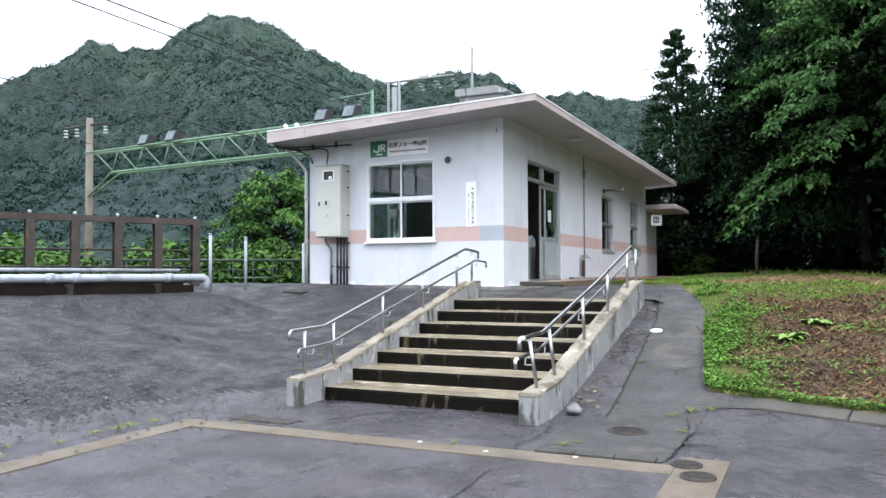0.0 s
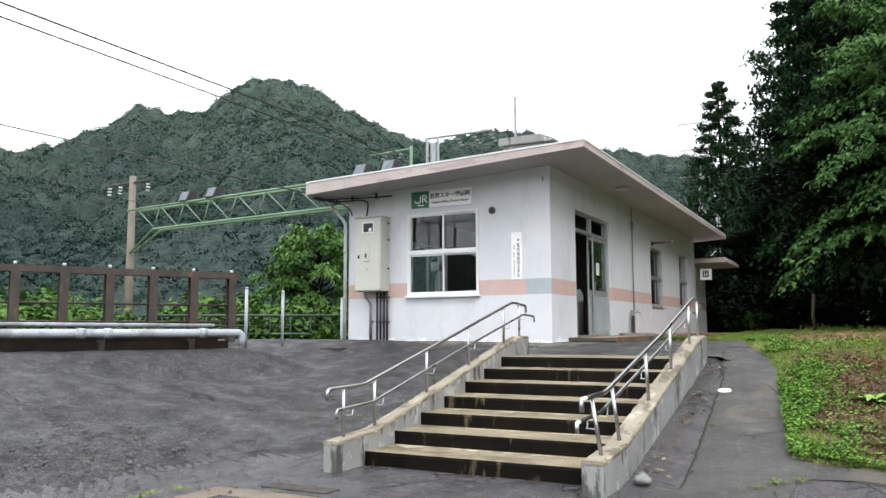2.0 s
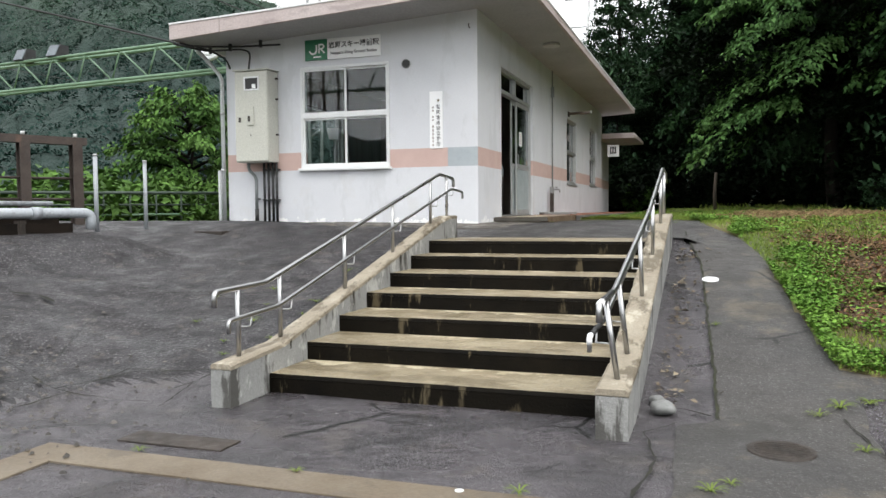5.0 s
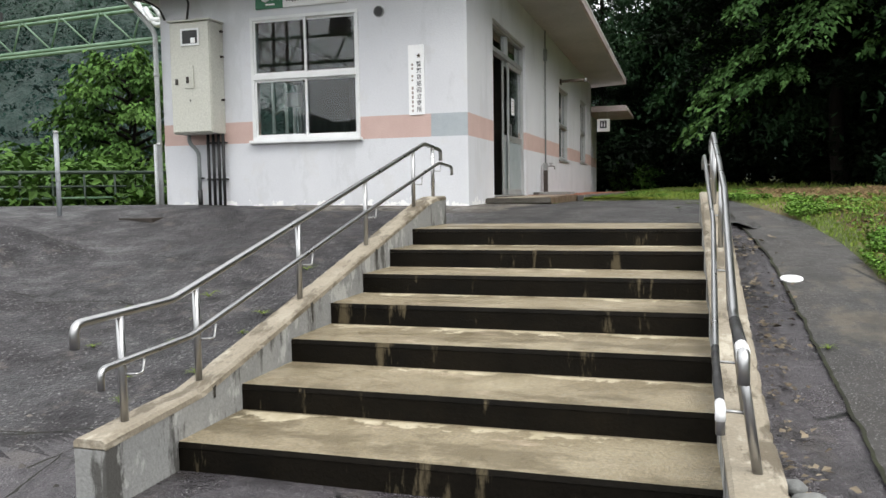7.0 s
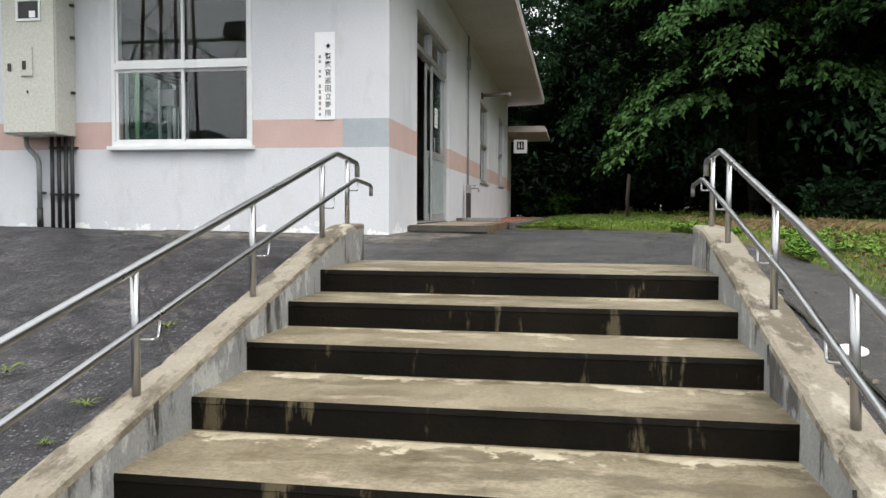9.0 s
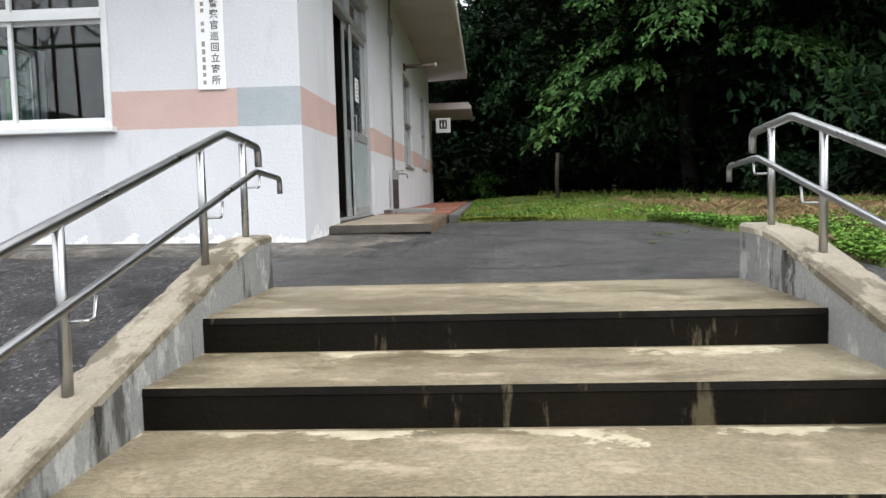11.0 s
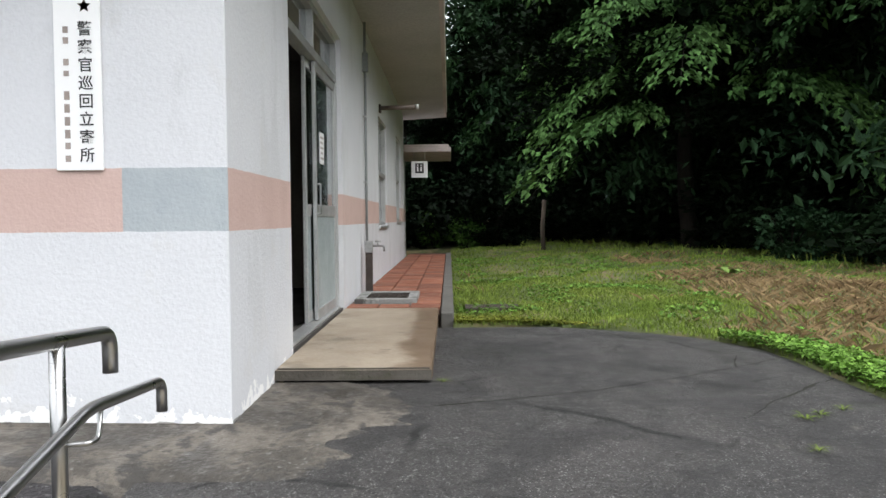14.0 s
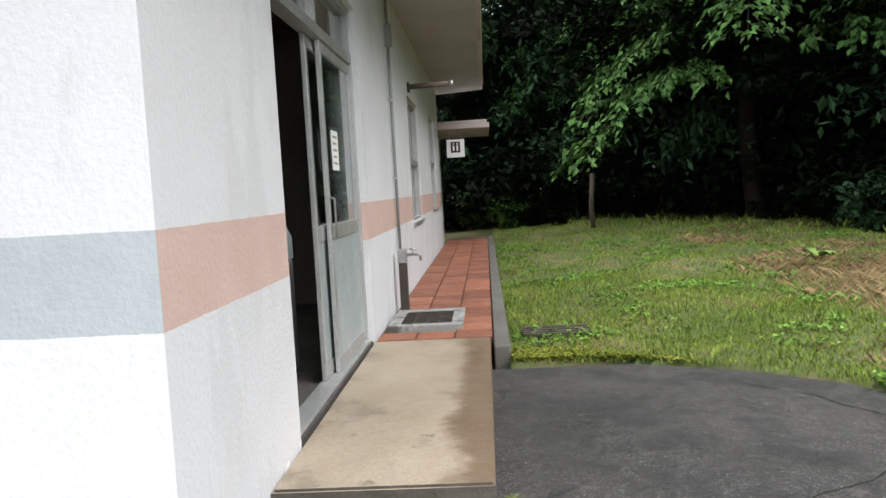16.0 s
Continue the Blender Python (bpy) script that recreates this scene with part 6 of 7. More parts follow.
def spray_tree(name, seed, h, reach, label, limbs=46, low=0.26, leaf=0.19, mat=None):
    """A spreading tree whose limbs arch out and hang in flat leafy shelves with dark gaps between them."""
    rg = np.random.default_rng(seed)
    t = thing(name, (0, 0, 0), label, "tree")
    bm = B()
    trunk = [Vector((0.12 * math.sin(i * 1.3), 0.1 * math.cos(i * 1.7), -0.3 + h * 0.95 * i / 8)) for i in range(9)]
    tube(bm, trunk, h * 0.02, 8, h * 0.004, 0, False)
    C, D = [], []
    for k in range(limbs):
        f = (k + 0.5) / limbs
        z0, a = h * (low + (0.93 - low) * f), k * 2.39996 + rg.uniform(-0.35, 0.35)
        r = reach * (1 - 0.72 * max(0.0, (f - 0.3) / 0.7) ** 1.6) * rg.uniform(0.7, 1.12)
        rise, droop = r * (0.16 + 0.45 * f), r * rg.uniform(0.3, 0.52) * (1 - 0.5 * f)
        bend = rg.normal(0, 0.22)

        def at(u):
            w = a + bend * u
            return Vector((math.cos(w) * r * u, math.sin(w) * r * u, z0 + rise * 1.25 * u - droop * 1.5 * u ** 2.5))
        tube(bm, [at(i / 8) for i in range(9)], 0.05, 5, 0.008, 0, False)
        m = 16
        for i in range(m):
            u = 0.26 + 0.74 * (i + rg.uniform(0, 0.8)) / m
            p, w = at(u), a + bend * u
            for sd in ((-1, 1) if i < m - 1 else (0,)):
                ang = w + sd * rg.uniform(0.55, 1.1)
                tl = r * (0.10 + 0.22 * (1 - u)) * rg.uniform(0.45, 1.45)
                d = np.array([math.cos(ang), math.sin(ang), 0.0])
                nl = max(4, int(tl * rg.uniform(22, 48)))
                q = rg.uniform(0.05, 1.0, nl)
                c = np.array(p) + d * (tl * q)[:, None] + rg.normal(0, 0.06, (nl, 3))
                c[:, 2] += 0.10 * tl * q - 0.42 * tl * q ** 2.2 + rg.normal(0, 0.075, nl)
                la = ang + rg.choice([-1, 1], nl) * rg.uniform(0.2, 1.1, nl)
                C.append(c)
                D.append(np.stack([np.cos(la), np.sin(la), -0.35 - 0.55 * q + rg.normal(0, 0.2, nl)], -1))
    part("trunk", bm, BARK, t, "", True)
    hung_leaves("crown", np.concatenate(C), np.concatenate(D), leaf, mat or LEAF_A, t, seed)
    return t


edge_tree = spray_tree("broadleaf_tree", 11, 12.5, 5.6, "tall broadleaved tree with layered drooping sprays")
place(edge_tree, [(7.3, 16.9, eh(7.3, 16.9), 4.0, 1.0), (17.2, 15.0, eh(17.2, 15.0), 2.2, 1.08), (17.0, 3.2, eh(17.0, 3.2), 5.2, 1.12)], "trees at the wood's edge")
edge_two = spray_tree("broadleaf_tree", 23, 13.5, 4.8, "taller tree at the edge of the wood, leaves darkened to stand for shade", 58, 0.34, 0.19, LEAF_F)
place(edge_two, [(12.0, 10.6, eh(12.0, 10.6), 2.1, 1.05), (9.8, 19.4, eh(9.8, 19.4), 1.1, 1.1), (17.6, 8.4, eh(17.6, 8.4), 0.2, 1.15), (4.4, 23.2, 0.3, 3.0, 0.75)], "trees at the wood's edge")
ced = cedar("cedar", 5, 13.3, 4.3, LEAF_B, "tall dark conical cedar", 0.2, 46000)
place(ced, [(-1.1, 29.5, 0.2, 0.0, 1.0), (3.2, 25.4, 0.4, 1.5, 1.28), (4.0, 31.5, 0.4, 3.0, 1.45), (6.0, 27.0, 0.4, 4.1, 1.55), (8.0, 22.5, 0.4, 2.0, 1.5), (11.5, 18.0, 0.3, 0.8, 1.5),
            (14.5, 13.0, 0.2, 5.0, 1.5), (17.0, 8.5, 0.1, 2.7, 1.5), (19.5, 3.0, 0.0, 3.9, 1.5)], "cedars of the wood")
dense = broad_tree("understorey_tree", 37, 9.5, 5.4, 0.25, 85, LEAF_D, 0.04, "dense tree inside the wood, leaves coloured near black for shade")
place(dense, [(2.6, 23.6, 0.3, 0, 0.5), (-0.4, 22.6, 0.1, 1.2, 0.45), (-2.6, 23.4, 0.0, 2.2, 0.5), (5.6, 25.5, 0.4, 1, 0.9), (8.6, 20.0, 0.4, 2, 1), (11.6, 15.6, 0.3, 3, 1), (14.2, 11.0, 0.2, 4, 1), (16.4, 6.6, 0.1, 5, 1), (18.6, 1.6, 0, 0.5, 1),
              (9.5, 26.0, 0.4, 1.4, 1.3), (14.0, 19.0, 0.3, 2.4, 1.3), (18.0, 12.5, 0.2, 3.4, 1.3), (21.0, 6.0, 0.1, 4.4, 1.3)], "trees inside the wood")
thin = thing("sapling", (3.6, 17.6, eh(3.6, 17.6)), "bare short trunk at the edge of the grass", "tree")
bm = B()
tube(bm, [(3.6, 17.6, -0.2), (3.57, 17.62, 0.7), (3.62, 17.6, 1.45)], 0.07, 8, 0.055)
part("trunk", bm, simple("grey_brown_bark", (0.05, 0.036, 0.028), (0.11, 0.085, 0.065), big=5, fine=30, rough=(0.8, 0.95), bump=0.6, stretch=(1, 1, 0.3)), thin, "", True)


def shrub(name, seed, r, h, n, leaf, mat, label):
    rg = np.random.default_rng(seed)
    t = thing(name, (0, 0, 0), label, "shrub")
    bm = B()
    for k in range(7):
        a = k * 0.9
        tube(bm, [(0, 0, -0.2), (math.cos(a) * r * 0.3, math.sin(a) * r * 0.3, h * 0.45), (math.cos(a) * r * 0.65, math.sin(a) * r * 0.65, h * 0.8)], 0.03, 5, 0.008, 0, False)
    part("stem", bm, BARK, t)
    cl = rg.normal(0, 1, (34, 3))
    cl /= np.linalg.norm(cl, axis=1, keepdims=True)
    cl = cl * np.array([r, r, h * 0.55]) * rg.uniform(0.45, 1.0, (34, 1)) + np.array([0, 0, h * 0.5])
    C = np.repeat(cl, n // 34, 0) + rg.normal(0, 0.2, (n // 34 * 34, 3)) * np.array([r, r, h * 0.5]) * 0.75
    leaves("foliage", C[C[:, 2] > 0], leaf, mat, t, long=1.7, droop=0.2, seed=seed, flat=0.5)
    return t


sh = shrub("shrub", 3, 1.3, 1.5, 2600, 0.17, LEAF_C, "bright green leafy shrub beyond the railing")
place(sh, [(-7.2, 2.6, -0.7, 0, 1.0), (-8.6, 1.6, -0.7, 1, 1.05), (-10.2, 0.6, -0.8, 2, 1.1), (-9.0, 3.6, -0.8, 3, 1.2), (-11.6, -1.6, -0.8, 4, 1.1), (-12.4, -3.8, -0.9, 5, 1.2), (-12.8, -6.2, -0.9, 1.5, 1.2),
           (-6.4, 4.4, -0.8, 0.7, 1.1), (-13.6, -8.6, -0.9, 2.5, 1.3), (-11.0, 3.0, -0.8, 3.3, 1.4), (-14.0, -0.5, -0.9, 4.3, 1.5)], "shrubs beyond the railing")
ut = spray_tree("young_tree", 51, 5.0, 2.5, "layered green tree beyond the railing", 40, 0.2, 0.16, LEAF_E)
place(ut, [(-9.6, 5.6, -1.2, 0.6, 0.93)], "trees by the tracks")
us = shrub("undergrowth", 9, 1.5, 1.5, 2200, 0.22, LEAF_D, "undergrowth at the foot of the wood, shade put into its leaf colour")
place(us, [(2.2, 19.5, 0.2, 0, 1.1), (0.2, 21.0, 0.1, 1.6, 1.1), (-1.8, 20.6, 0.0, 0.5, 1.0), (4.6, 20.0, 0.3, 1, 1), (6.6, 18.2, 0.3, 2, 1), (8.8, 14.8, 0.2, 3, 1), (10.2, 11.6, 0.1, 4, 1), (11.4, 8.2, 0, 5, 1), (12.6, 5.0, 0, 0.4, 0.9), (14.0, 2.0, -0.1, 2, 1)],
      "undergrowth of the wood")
rb_ = shrub("shrub", 15, 0.9, 1.3, 1700, 0.15, LEAF_B, "dark leafy bush at the foot of the wood")
place(rb_, [(8.2, 12.9, 0.0, 0, 0.9), (9.6, 10.8, -0.1, 2, 1.0), (9.2, 12.4, 0.0, 1, 0.8)], "bushes at the foot of the wood")
lb = shrub("shrub", 14, 0.8, 1.2, 1500, 0.13, LEAF_C, "light green bush behind the lavatory annex")
place(lb, [(1.5, 19.0, 0.1, 0, 0.75), (0.6, 20.2, 0.1, 2, 0.8)], "bushes behind the annex")


def blades(name, n, region, hgt, wid, mat, seed, label, dens=None, lean=0.5):
    """Blades of grass over a stretch of ground."""
    rg = np.random.default_rng(seed)
    x0, x1, y0, y1 = region
    x, y = rg.uniform(x0, x1, n), rg.uniform(y0, y1, n)
    keep = (x > grass_edge(y) + rg.normal(0.02, 0.05, n)) | ((y > 3.36) & (x > 1.085))
    keep &= ~((x < 1.085) & (y > 3))
    if dens is not None:
        keep &= rg.uniform(0, 1, n) < dens(x, y)
    x, y = x[keep], y[keep]
    z = earth(x, y) - 0.01
    n = len(x)
    a = rg.uniform(0, 2 * np.pi, n)
    hh = hgt * rg.uniform(0.4, 1.5, n)
    b = rg.uniform(0, 2 * np.pi, n)
    lx, ly = np.cos(b) * hh * lean * rg.uniform(0.2, 1.2, n), np.sin(b) * hh * lean * rg.uniform(0.2, 1.2, n)
    w = wid * rg.uniform(0.6, 1.4, n)
    P = np.stack([np.stack([x - np.cos(a) * w, y - np.sin(a) * w, z], -1), np.stack([x + np.cos(a) * w, y + np.sin(a) * w, z], -1),
                  np.stack([x + lx * 0.5 + np.cos(a) * w * 0.8, y + ly * 0.5 + np.sin(a) * w * 0.8, z + hh * 0.7], -1), np.stack([x + lx, y + ly, z + hh * 0.95], -1)], 1)
    k = np.arange(n) * 4
    me = bpy.data.meshes.new(name)
    me.from_pydata(P.reshape(-1, 3).tolist(), [], np.stack([k, k + 1, k + 2, k + 3], -1).tolist())
    return tagged(finish(new(name, me), mat, False), label, "grass", "", "stuff")


def dry(x, y):
    """1 where the mown grass has gone brown."""
    v = np.array([noise.noise((p * 0.42, q * 0.42, 5.0)) + 0.4 * noise.noise((p * 1.7, q * 1.7, 1.0)) + 0.35 * noise.noise((p * 5.3, q * 5.3, 2.0)) for p, q in zip(x, y)])
    core = 1.3 * np.exp(-(((x - 6.6) / 1.9) ** 2 + ((y + 3.0) / 2.3) ** 2)) + 0.95 * np.exp(-(((x - 5.1) / 2.1) ** 2 + ((y - 5.6) / 4.2) ** 2))
    front = 0.75 * smooth((x - grass_edge(y) - 0.3) / 0.5) * smooth((-0.6 - y) / 1.2)
    return np.clip((v + core * 1.0 + front - 0.28 - 0.6 * smooth((3.7 - x) / 1.3) * smooth((y - 0.5) / 2)) * 2.2, 0, 1)


blades("grass", 210000, (1.08, 7.5, -6.6, 8), 0.036, 0.0045, GRASS, 1, "short green grass beside the ramp", lambda x, y: 1.0 - 0.88 * dry(x, y))
blades("grass_far", 130000, (1.08, 13, -7, 20), 0.045, 0.010, GRASS, 2, "green grass towards the wood", lambda x, y: 1.0 - 0.93 * dry(x, y))
blades("hay", 95000, (1.1, 13, -7.5, 15), 0.085, 0.0055, HAY, 3, "dry brown cut grass", lambda x, y: dry(x, y) * (0.06 + 0.94 * smooth((y + 1.0) / 2.5)), 1.8)
blades("grass_tall", 4200, (3.0, 15, 4, 20), 0.17, 0.009, GRASS, 4, "taller grass along the foot of the wood", lambda x, y: smooth((x * 0.72 + y * 0.55 - 11.3) / 1.2))


def clover(n, seed):
    rg = np.random.default_rng(seed)
    y = rg.uniform(-6.6, 2.6, n)
    x = grass_edge(y) + np.abs(rg.normal(0, 0.36, n)) - 0.02
    ok = np.array([noise.noise((p * 1.6, q * 1.6, 7.0)) + 0.3 * (q < -2.4) for p, q in zip(x, y)]) > 0.02
    x, y = x[ok], y[ok]
    n = len(x)
    z = earth(x, y) + rg.uniform(0.01, 0.08, n)
    return np.stack([x, y, z], -1)


cl = leaves("clover", clover(26000, 6), 0.034, CLOVER, None, 1.2, 0.0, 6, 0.25)
tagged(cl, "low clover and weeds along the edge of the ramp", "weeds", "", "stuff")


wrg = np.random.default_rng(77)
wx, wy = wrg.uniform(1.1, 9.5, 60000), wrg.uniform(3.4, 14.5, 60000)
wk = np.array([noise.noise((p * 1.1, q * 1.1, 9.0)) + 0.7 * noise.noise((p * 3.7, q * 3.7, 4.0)) for p, q in zip(wx, wy)]) > 0.3
wx, wy = wx[wk], wy[wk]
lw = leaves("lawn_weeds", np.stack([wx, wy, earth(wx, wy) + wrg.uniform(0.02, 0.06, len(wx))], -1), 0.042, CLOVER, None, 1.4, 0.0, 78, 0.3)
tagged(lw, "low broad-leaved weeds among the grass", "weeds", "", "stuff")


lx, ly = wrg.uniform(4.1, 11, 70000), wrg.uniform(-6.6, 2.0, 70000)
lk = (lx > grass_edge(ly) + 0.12) & (wrg.uniform(0, 1, 70000) < 0.15 + 0.85 * dry(lx, ly))
lx, ly = lx[lk], ly[lk]
ll = leaves("ground_litter", np.stack([lx, ly, earth(lx, ly) + wrg.uniform(0.0, 0.035, len(lx))], -1), 0.055, LITTER, None, 2.6, 0.0, 79, 0.35)
tagged(ll, "reddish brown dead stalks and leaves on the soil", "litter", "", "stuff")
cx_, cy_ = wrg.uniform(4.1, 11, 26000), wrg.uniform(-6.6, 2.0, 26000)
ck = (cx_ > grass_edge(cy_) + 0.02) & (np.array([noise.noise((p * 1.2, q * 1.2, 3.0)) + 0.8 * noise.noise((p * 4.0, q * 4.0, 8.0)) for p, q in zip(cx_, cy_)]) > 0.05 + 0.22 * smooth((cx_ - 4.6) / 1.5))
cx_, cy_ = cx_[ck], cy_[ck]
cw = leaves("soil_weeds", np.stack([cx_, cy_, earth(cx_, cy_) + wrg.uniform(0.01, 0.06, len(cx_))], -1), 0.04, CLOVER, None, 1.5, 0.0, 80, 0.35)
tagged(cw, "sparse green weeds growing through the litter", "weeds", "", "stuff")


def weed(name, x, y, z, r, n, mat, label, wide=1.8):
    rg = np.random.default_rng(int(abs(x * 100 + y * 10)))
    t = thing(name, (x, y, z), label, "plant", "weeds")
    for k in range(n):
        a = k * 2.4 + rg.uniform(-0.2, 0.2)
        ln, up = r * rg.uniform(0.7, 1.15), rg.uniform(0.35, 0.8)
        w = ln / wide * 0.5
        d, s = Vector((math.cos(a), math.sin(a), 0)), Vector((-math.sin(a), math.cos(a), 0))
        o = Vector((x, y, z))
        bm = B()
        rows = []
        for i in range(6):
            f = i / 5
            c = o + d * ln * f + Vector((0, 0, ln * up * (f - 0.75 * f * f) * 1.6))
            ww = w * math.sin(math.pi * min(0.98, 0.08 + f * 0.92)) ** 0.8
            rows.append([bm.verts.new(c - s * ww + Vector((0, 0, ww * 0.3))), bm.verts.new(c), bm.verts.new(c + s * ww + Vector((0, 0, ww * 0.3)))])
        for p, q in zip(rows, rows[1:]):
            for j in (0, 1):
                bm.faces.new((p[j], p[j + 1], q[j + 1], q[j]))
        part("leaf", bm, mat, t, "", True)


for x, y in ((5.55, -2.75), (5.2, -3.55), (5.7, 9.4)):
    weed("broad_weed", x, y, eh(x, y) + 0.04, 0.26, 11, HOSTA, "pale broad-leaved weed in the cut grass")
for x, y, r in ((4.35, -6.1, 0.16), (4.2, -6.25, 0.12), (4.55, -6.0, 0.13), (4.38, -6.9, 0.12), (3.52, -7.85, 0.11), (3.62, -7.7, 0.09), (2.6, -8.15, 0.1), (0.25, -8.15, 0.09), (-0.58, -8.5, 0.14), (-0.66, -8.75, 0.13), (-0.62, -8.95, 0.16), (-0.70, -9.15, 0.12), (-0.62, -9.6, 0.12), (-0.9, -9.9, 0.1), (-0.6, -10.2, 0.13),
                (3.55, -4.55, 0.09), (2.75, 0.05, 0.10), (2.62, -0.35, 0.07), (3.0, 0.2, 0.08), (2.85, 0.12, 0.08), (1.0, 0.95, 0.07), (-0.6, -4.3, 0.12), (-0.5, -5.4, 0.09), (-0.42, -5.0, 0.07), (-0.9, -5.6, 0.08), (-1.5, -5.2, 0.09), (-0.55, -4.7, 0.08), (-0.45, -3.9, 0.09), (-1.8, -4.4, 0.08), (-1.1, -4.5, 0.07), (-0.7, -5.9, 0.08), (-0.95, -5.0, 0.12), (-1.3, -4.0, 0.14), (-0.75, -3.2, 0.14), (1.35, -8.2, 0.07)):
    weed("tuft", x, y, hz(x, y) + 0.01, r * 0.8, 13, GRASS, "small tuft of weeds in a crack", 11.0)


# hills: wooded slopes with lumpy crowns
def crown_tint(m, scale, lo, hi):
    """Lightens and darkens the colour of a wooded slope crown by crown."""
    N, L = m.node_tree.nodes, m.node_tree.links
    bs = N["Principled BSDF"]
    base = bs.inputs["Base Color"].links[0].from_socket
    geo, v, hs, mr = N.new("ShaderNodeNewGeometry"), N.new("ShaderNodeTexVoronoi"), N.new("ShaderNodeHueSaturation"), N.new("ShaderNodeMapRange")
    v.inputs["Scale"].default_value = scale
    L.new(geo.outputs["Position"], v.inputs["Vector"])
    L.new(v.outputs["Color"], mr.inputs["Value"])
    mr.inputs["To Min"].default_value, mr.inputs["To Max"].default_value = lo, hi
    L.new(mr.outputs[0], hs.inputs["Value"])
    L.new(base, hs.inputs["Color"])
    L.new(hs.outputs[0], bs.inputs["Base Color"])
    return lower_slope_tint(m)


def lower_slope_tint(m):
    """Darker green on the lower slopes, with an uneven upper edge."""
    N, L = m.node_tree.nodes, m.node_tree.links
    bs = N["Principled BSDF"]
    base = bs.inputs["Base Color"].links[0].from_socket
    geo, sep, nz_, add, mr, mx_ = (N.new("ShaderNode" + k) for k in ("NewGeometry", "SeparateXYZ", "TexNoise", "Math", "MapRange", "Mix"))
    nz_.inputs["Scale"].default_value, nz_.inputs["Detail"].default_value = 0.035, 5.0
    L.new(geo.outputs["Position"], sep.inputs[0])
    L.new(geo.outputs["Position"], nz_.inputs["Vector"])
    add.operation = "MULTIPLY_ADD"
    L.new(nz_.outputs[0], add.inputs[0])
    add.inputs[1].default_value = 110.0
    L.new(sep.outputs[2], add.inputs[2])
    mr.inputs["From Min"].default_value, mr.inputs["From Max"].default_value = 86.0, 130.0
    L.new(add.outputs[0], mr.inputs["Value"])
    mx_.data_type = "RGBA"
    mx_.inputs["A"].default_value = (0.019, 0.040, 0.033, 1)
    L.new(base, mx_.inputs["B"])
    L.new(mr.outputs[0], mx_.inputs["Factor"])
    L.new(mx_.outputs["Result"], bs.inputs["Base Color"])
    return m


def crowns(jx, jy, jh, G, X, Y, Z, R, big):
    """Leaf clumps on the crowns of the slope that faces the station."""
    rg = np.random.default_rng(21)
    sel = np.nonzero((R.ravel() > 125) & (R.ravel() < 372))[0]
    w = R.ravel()[sel]
    az = np.degrees(np.arctan2(X.ravel()[sel] - 5.3, Y.ravel()[sel] + 14.4))
    sel = sel[(az > -64) & (az < -4)]
    sel = rg.choice(sel, 400000)
    x, y, z, r = (q.ravel()[sel] for q in (X, Y, Z, R))
    x, y = x + rg.normal(0, 0.8, len(x)), y + rg.normal(0, 0.8, len(x))
    cx, cy = np.floor(x / G).astype(int), np.floor(y / G).astype(int)
    px, py = (cx + jx[cx % 256, cy % 256]) * G, (cy + jy[cx % 256, cy % 256]) * G
    d2 = ((x - px) ** 2 + (y - py) ** 2) / (4.2 ** 2)
    top = jh[cx % 256, cy % 256] * np.sqrt(np.clip(1 - d2, 0, 1)) * 4.0
    zz = z + top + big.ravel()[sel] * 17.0 * (1 - 0.85 * smooth((r - 320) / 60)) - 33.0 * smooth((r - 285) / 80) + rg.uniform(-0.5, 0.9, len(x))
    C = np.stack([x, y, zz], -1)
    nr_ = np.stack([(x - px) / 4.2, (y - py) / 4.2, np.full(len(x), 0.9)], -1) + rg.normal(0, 0.42, (len(x), 3))
    nr_ /= np.linalg.norm(nr_, axis=1, keepdims=True)
    # Leaf green shifted to blue; the haze of distance is in the colour.
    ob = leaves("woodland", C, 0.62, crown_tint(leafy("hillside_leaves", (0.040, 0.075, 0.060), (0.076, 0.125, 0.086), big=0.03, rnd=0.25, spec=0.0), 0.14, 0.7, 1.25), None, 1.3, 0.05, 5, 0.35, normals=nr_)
    tagged(ob, "dense green woodland covering the mountain", "woodland", "", "stuff")


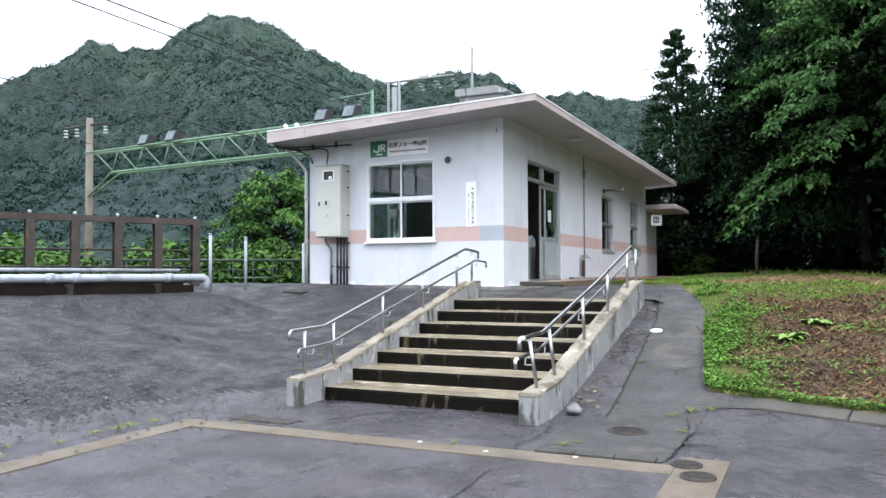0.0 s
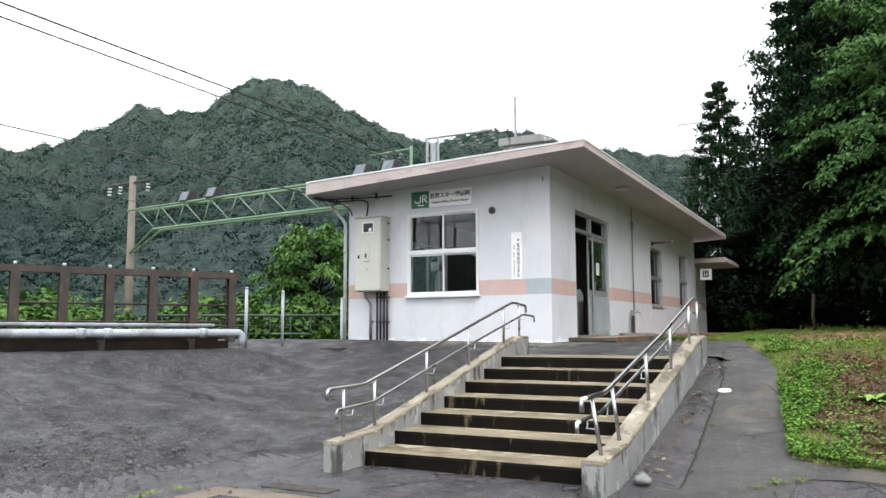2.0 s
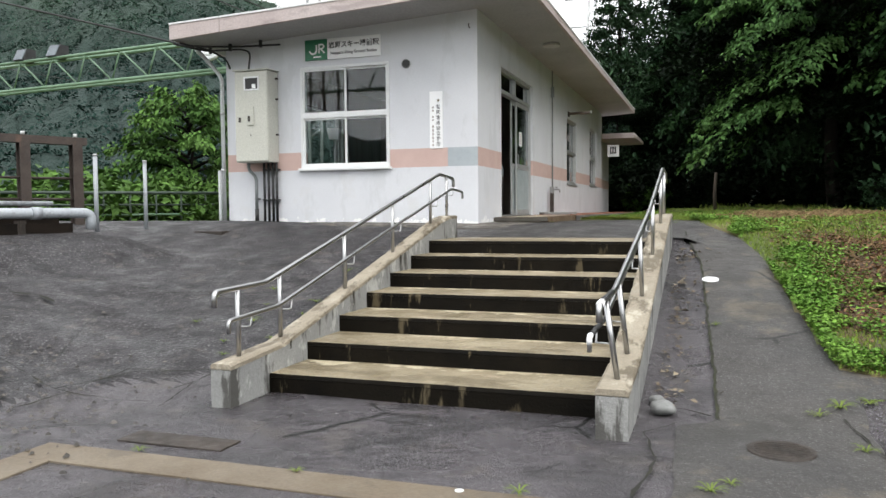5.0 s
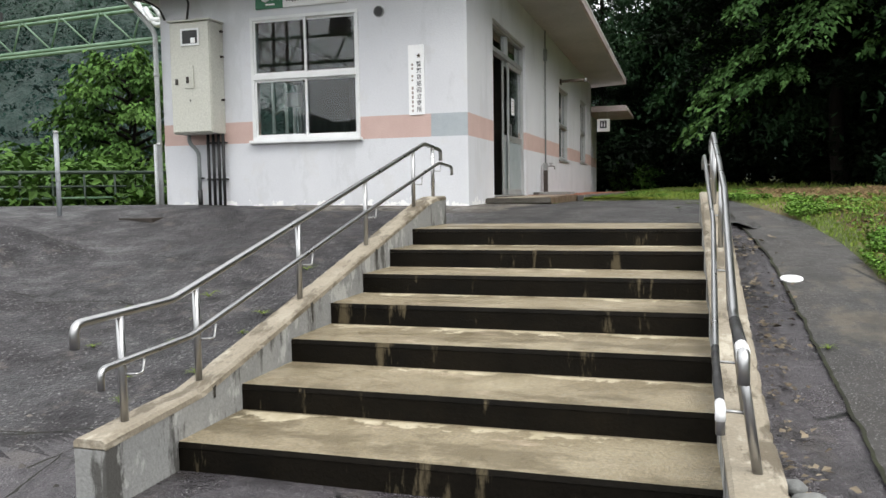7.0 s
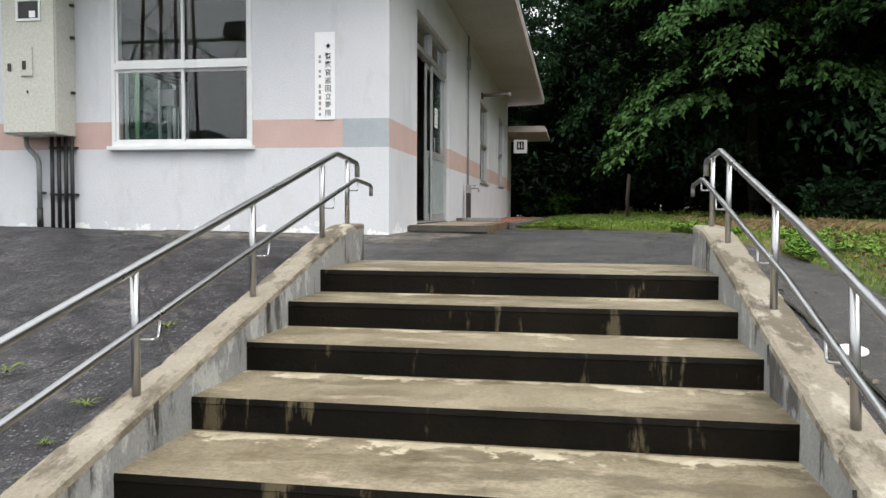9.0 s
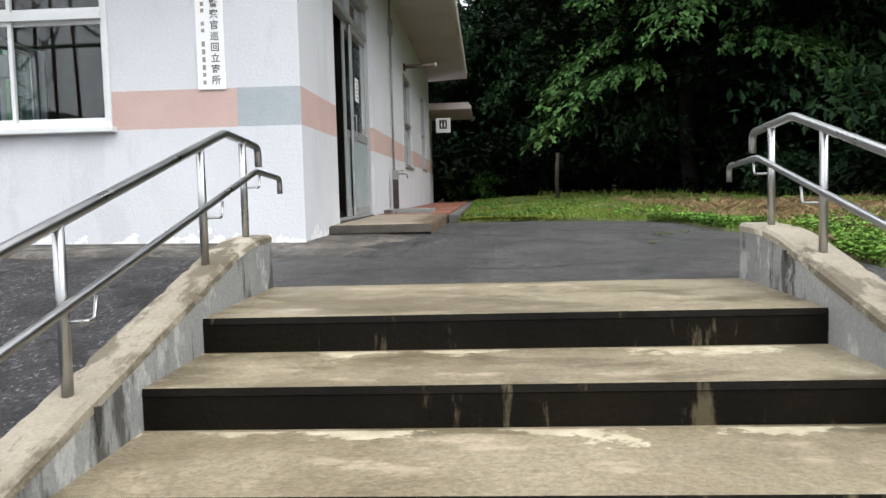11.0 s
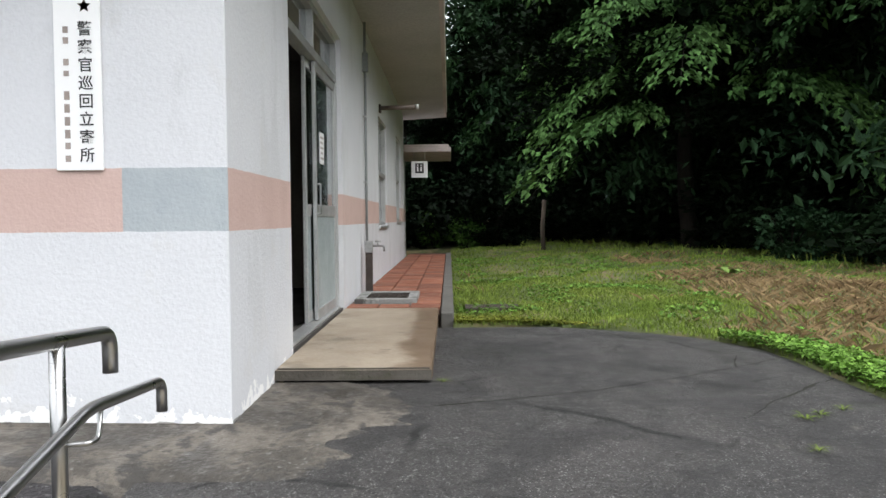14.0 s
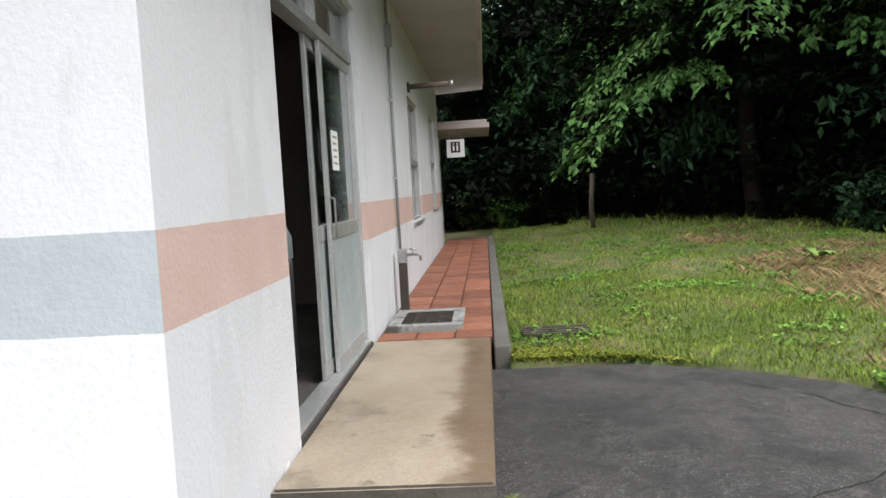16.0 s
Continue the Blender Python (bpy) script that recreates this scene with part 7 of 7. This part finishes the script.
def hills():
    na, nr = 640, 240
    az = np.radians(np.concatenate([np.linspace(-70, -2, na - 120), np.linspace(-1, 289, 120)]))
    rr = np.concatenate([np.geomspace(85, 180, 40), np.linspace(182, 420, nr - 60), np.linspace(425, 620, 20)])
    A, R = np.meshgrid(az, rr)
    deg = np.degrees(A)
    el = np.interp(deg, [-70, -56, -54.4, -52, -49.5, -47.5, -45, -43.3, -41.9, -40, -37, -33.5, -30.7, -27, -22.8, -18, -11.8, -5, 10, 60, 110, 150, 190, 230, 260, 280, 289],
                   [9, 10.6, 11.5, 12.9, 14.3, 13.9, 14.8, 16.3, 17.0, 16.7, 16.1, 15.4, 15.2, 14.9, 13.9, 12.0, 9.5, 9.0, 9, 9, 11, 9, 6, 6, 8, 9, 9])
    top = np.tan(np.radians(el)) * 380
    rise = smooth((R - 110) / 270)
    X, Y = np.sin(A) * R + 5.3, np.cos(A) * R - 14.4
    Z = -3 + top * rise
    rg = np.random.default_rng(8)
    jx, jy, jh = rg.uniform(0, 1, (256, 256)), rg.uniform(0, 1, (256, 256)), rg.uniform(0.5, 1.2, (256, 256))
    G = 5.2
    gx_, gy_ = np.floor(X / G).astype(int), np.floor(Y / G).astype(int)
    lump = np.zeros_like(X)
    for dx in (-1, 0, 1):
        for dy in (-1, 0, 1):
            cx, cy = gx_ + dx, gy_ + dy
            px, py, ph = (cx + jx[cx % 256, cy % 256]) * G, (cy + jy[cx % 256, cy % 256]) * G, jh[cx % 256, cy % 256]
            d2 = ((X - px) ** 2 + (Y - py) ** 2) / (4.2 ** 2)
            lump = np.maximum(lump, ph * np.sqrt(np.clip(1 - d2, 0, 1)))
    big = np.array([[noise.fractal((x * 0.0125, y * 0.0125, 2.0), 1.0, 2.0, 3) for x, y in zip(a, b)] for a, b in zip(X, Y)])
    k = smooth((R - 85) / 60)
    crowns(jx, jy, jh, G, X, Y, Z, R, big)
    Z = Z + (lump * 4.0 + big * 17.0 * (1 - 0.85 * smooth((R - 320) / 60))) * k - 33.0 * smooth((R - 285) / 80)
    r, c = X.shape
    i = np.arange(r * c).reshape(r, c)
    q = np.stack([i[:-1, :-1], i[:-1, 1:], i[1:, 1:], i[1:, :-1]], -1).reshape(-1, 4)
    me = bpy.data.meshes.new("hills")
    me.from_pydata(np.stack([X, Y, Z], -1).reshape(-1, 3).tolist(), [], q.tolist())
    # Same bluish shift as the leaves, distant haze mixed into the green.
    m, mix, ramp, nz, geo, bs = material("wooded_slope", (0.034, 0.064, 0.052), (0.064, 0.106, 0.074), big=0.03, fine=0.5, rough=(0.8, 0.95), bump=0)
    N, L = m.node_tree.nodes, m.node_tree.links
    v = N.new("ShaderNodeTexVoronoi")
    v.inputs["Scale"].default_value = 0.2
    L.new(geo.outputs["Position"], v.inputs["Vector"])
    base = bs.inputs["Base Color"].links[0].from_socket
    hs = N.new("ShaderNodeHueSaturation")
    L.new(base, hs.inputs["Color"])
    L.new(ramp(v.outputs["Color"], -1.4, 1.0), hs.inputs["Value"])
    L.new(hs.outputs[0], bs.inputs["Base Color"])
    bp = N.new("ShaderNodeBump")
    bp.inputs["Strength"].default_value, bp.inputs["Distance"].default_value = 1.0, 2.5
    L.new(nz(0.55, 5.0).outputs[0], bp.inputs["Height"])
    L.new(bp.outputs[0], bs.inputs["Normal"])
    lower_slope_tint(m)
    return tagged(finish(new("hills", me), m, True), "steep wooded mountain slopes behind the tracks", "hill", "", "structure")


hills()


def chips(n, seed):
    """Crumbled asphalt and grit lying on the foot of the bank."""
    rg = np.random.default_rng(seed)
    y = rg.normal(-8.3, 1.0, n)
    x = -1.9 + rg.normal(0, 0.75, n)
    z = height(x, y) + 0.02
    bm = B()
    for a, b, c in zip(x, y, z):
        r = rg.uniform(0.008, 0.03)
        v = [bm.verts.new((a + r * math.cos(t) * rg.uniform(0.6, 1.3), b + r * math.sin(t) * rg.uniform(0.6, 1.3), c)) for t in (0, 1.6, 3.1, 4.7)]
        top = bm.verts.new((a, b, c + r * rg.uniform(0.4, 0.9)))
        for i in range(4):
            bm.faces.new((v[i], v[(i + 1) % 4], top))
    ob = part("grit", bm, simple("grit_stone", (0.03, 0.028, 0.026), (0.14, 0.125, 0.11), big=3, fine=30, rnd=0.5, island=True))
    return tagged(ob, "dark grit and crumbs at the foot of the bank", "grit", "", "stuff")


chips(900, 12)


def litter(n, seed):
    """Dead leaves lying in the strip between the steps' flank wall and the path."""
    rg = np.random.default_rng(seed)
    y = rg.uniform(-6.3, -1.9, n)
    x = 3.13 + np.abs(rg.normal(0, 0.13, n))
    return np.stack([x, y, height(x, y) + 0.03], -1)


dl_ = leaves("leaf_litter", litter(260, 31), 0.045, leafy("dead_leaves", (0.10, 0.075, 0.045), (0.30, 0.25, 0.18), big=3, rnd=0.5), None, 1.5, 0.0, 31, 0.15)
tagged(dl_, "pale dead leaves lying along the foot of the flank wall", "litter", "", "stuff")
pyl = thing("pylon", (-11, 70, 0), "distant steel lattice pylon", "pylon")
for sx, sy in ((-1, -1), (1, -1), (1, 1), (-1, 1)):
    bm = B()
    tube(bm, [(-9 + sx * 1.6, 75 + sy * 1.6, -2), (-9 + sx * 0.3, 75 + sy * 0.3, 24)], 0.1, 4)
    part("leg", bm, ALU, pyl)
for k in range(9):
    z = 2 + k * 2.3
    w, w2 = 1.6 - 1.3 * (z + 2) / 26, 1.6 - 1.3 * (z + 4.3) / 26
    bm = B()
    tube(bm, [(-9 - w, 75 - w, z), (-9 + w2, 75 - w2, z + 2.3)], 0.06, 4)
    tube(bm, [(-9 + w, 75 - w, z), (-9 - w2, 75 - w2, z + 2.3)], 0.06, 4)
    part("brace", bm, ALU, pyl)
for z in (17, 20, 23):
    bm = B()
    tube(bm, [(-12, 75, z), (-6, 75, z)], 0.1, 4)
    part("arm", bm, ALU, pyl)

mrg = np.random.default_rng(17)
mx_ = 1.09 + np.abs(mrg.normal(0, 0.42, 9000))
my_ = np.interp(mx_, [1.0, 1.9, 2.6, 3.05, 3.4], [3.40, 3.32, 2.97, 2.58, 2.0]) + np.abs(mrg.normal(0, 0.10, 9000)) * (1.5 - np.clip(mx_ - 1.1, 0, 1.2)) + 0.01
ms = leaves("moss", np.stack([mx_, my_, earth(mx_, my_) + mrg.uniform(0.008, 0.03, 9000)], -1), 0.026, leafy("yellow_moss", (0.12, 0.16, 0.02), (0.24, 0.25, 0.04), big=3), None, 1.3, 0.0, 17, 0.3)
tagged(ms, "yellow-green moss where the asphalt meets the grass", "moss", "", "stuff")

# ---- paving tiles of the walk ----
TW, TL = 0.307, 0.307
tme = []
for sx, sy in ((0.303, 0.303), (0.303, 0.15)):
    bm = B()
    box(bm, -sx / 2 + 0.003, -sy / 2 + 0.003, -0.03, sx / 2 - 0.003, sy / 2 - 0.003, 0.0, 0.004)
    me = bpy.data.meshes.new("tile")
    bm.to_mesh(me)
    bm.free()
    me.materials.append(TILE)
    tme.append(me)
trg = np.random.default_rng(4)
for i in range(3):
    y = 3.99
    while y < 15.8:
        w = 0.307
        t = new("tile", tme[0])
        t.location = (0.018 + 0.155 + i * 0.312, y + w / 2, 0.086 + trg.uniform(-0.003, 0.003))
        if not (y + w > 4.34 and y < 5.26 and i < 2):
            attach(t, tile_bed)
        else:
            bpy.data.objects.remove(t)
        y += w + 0.006
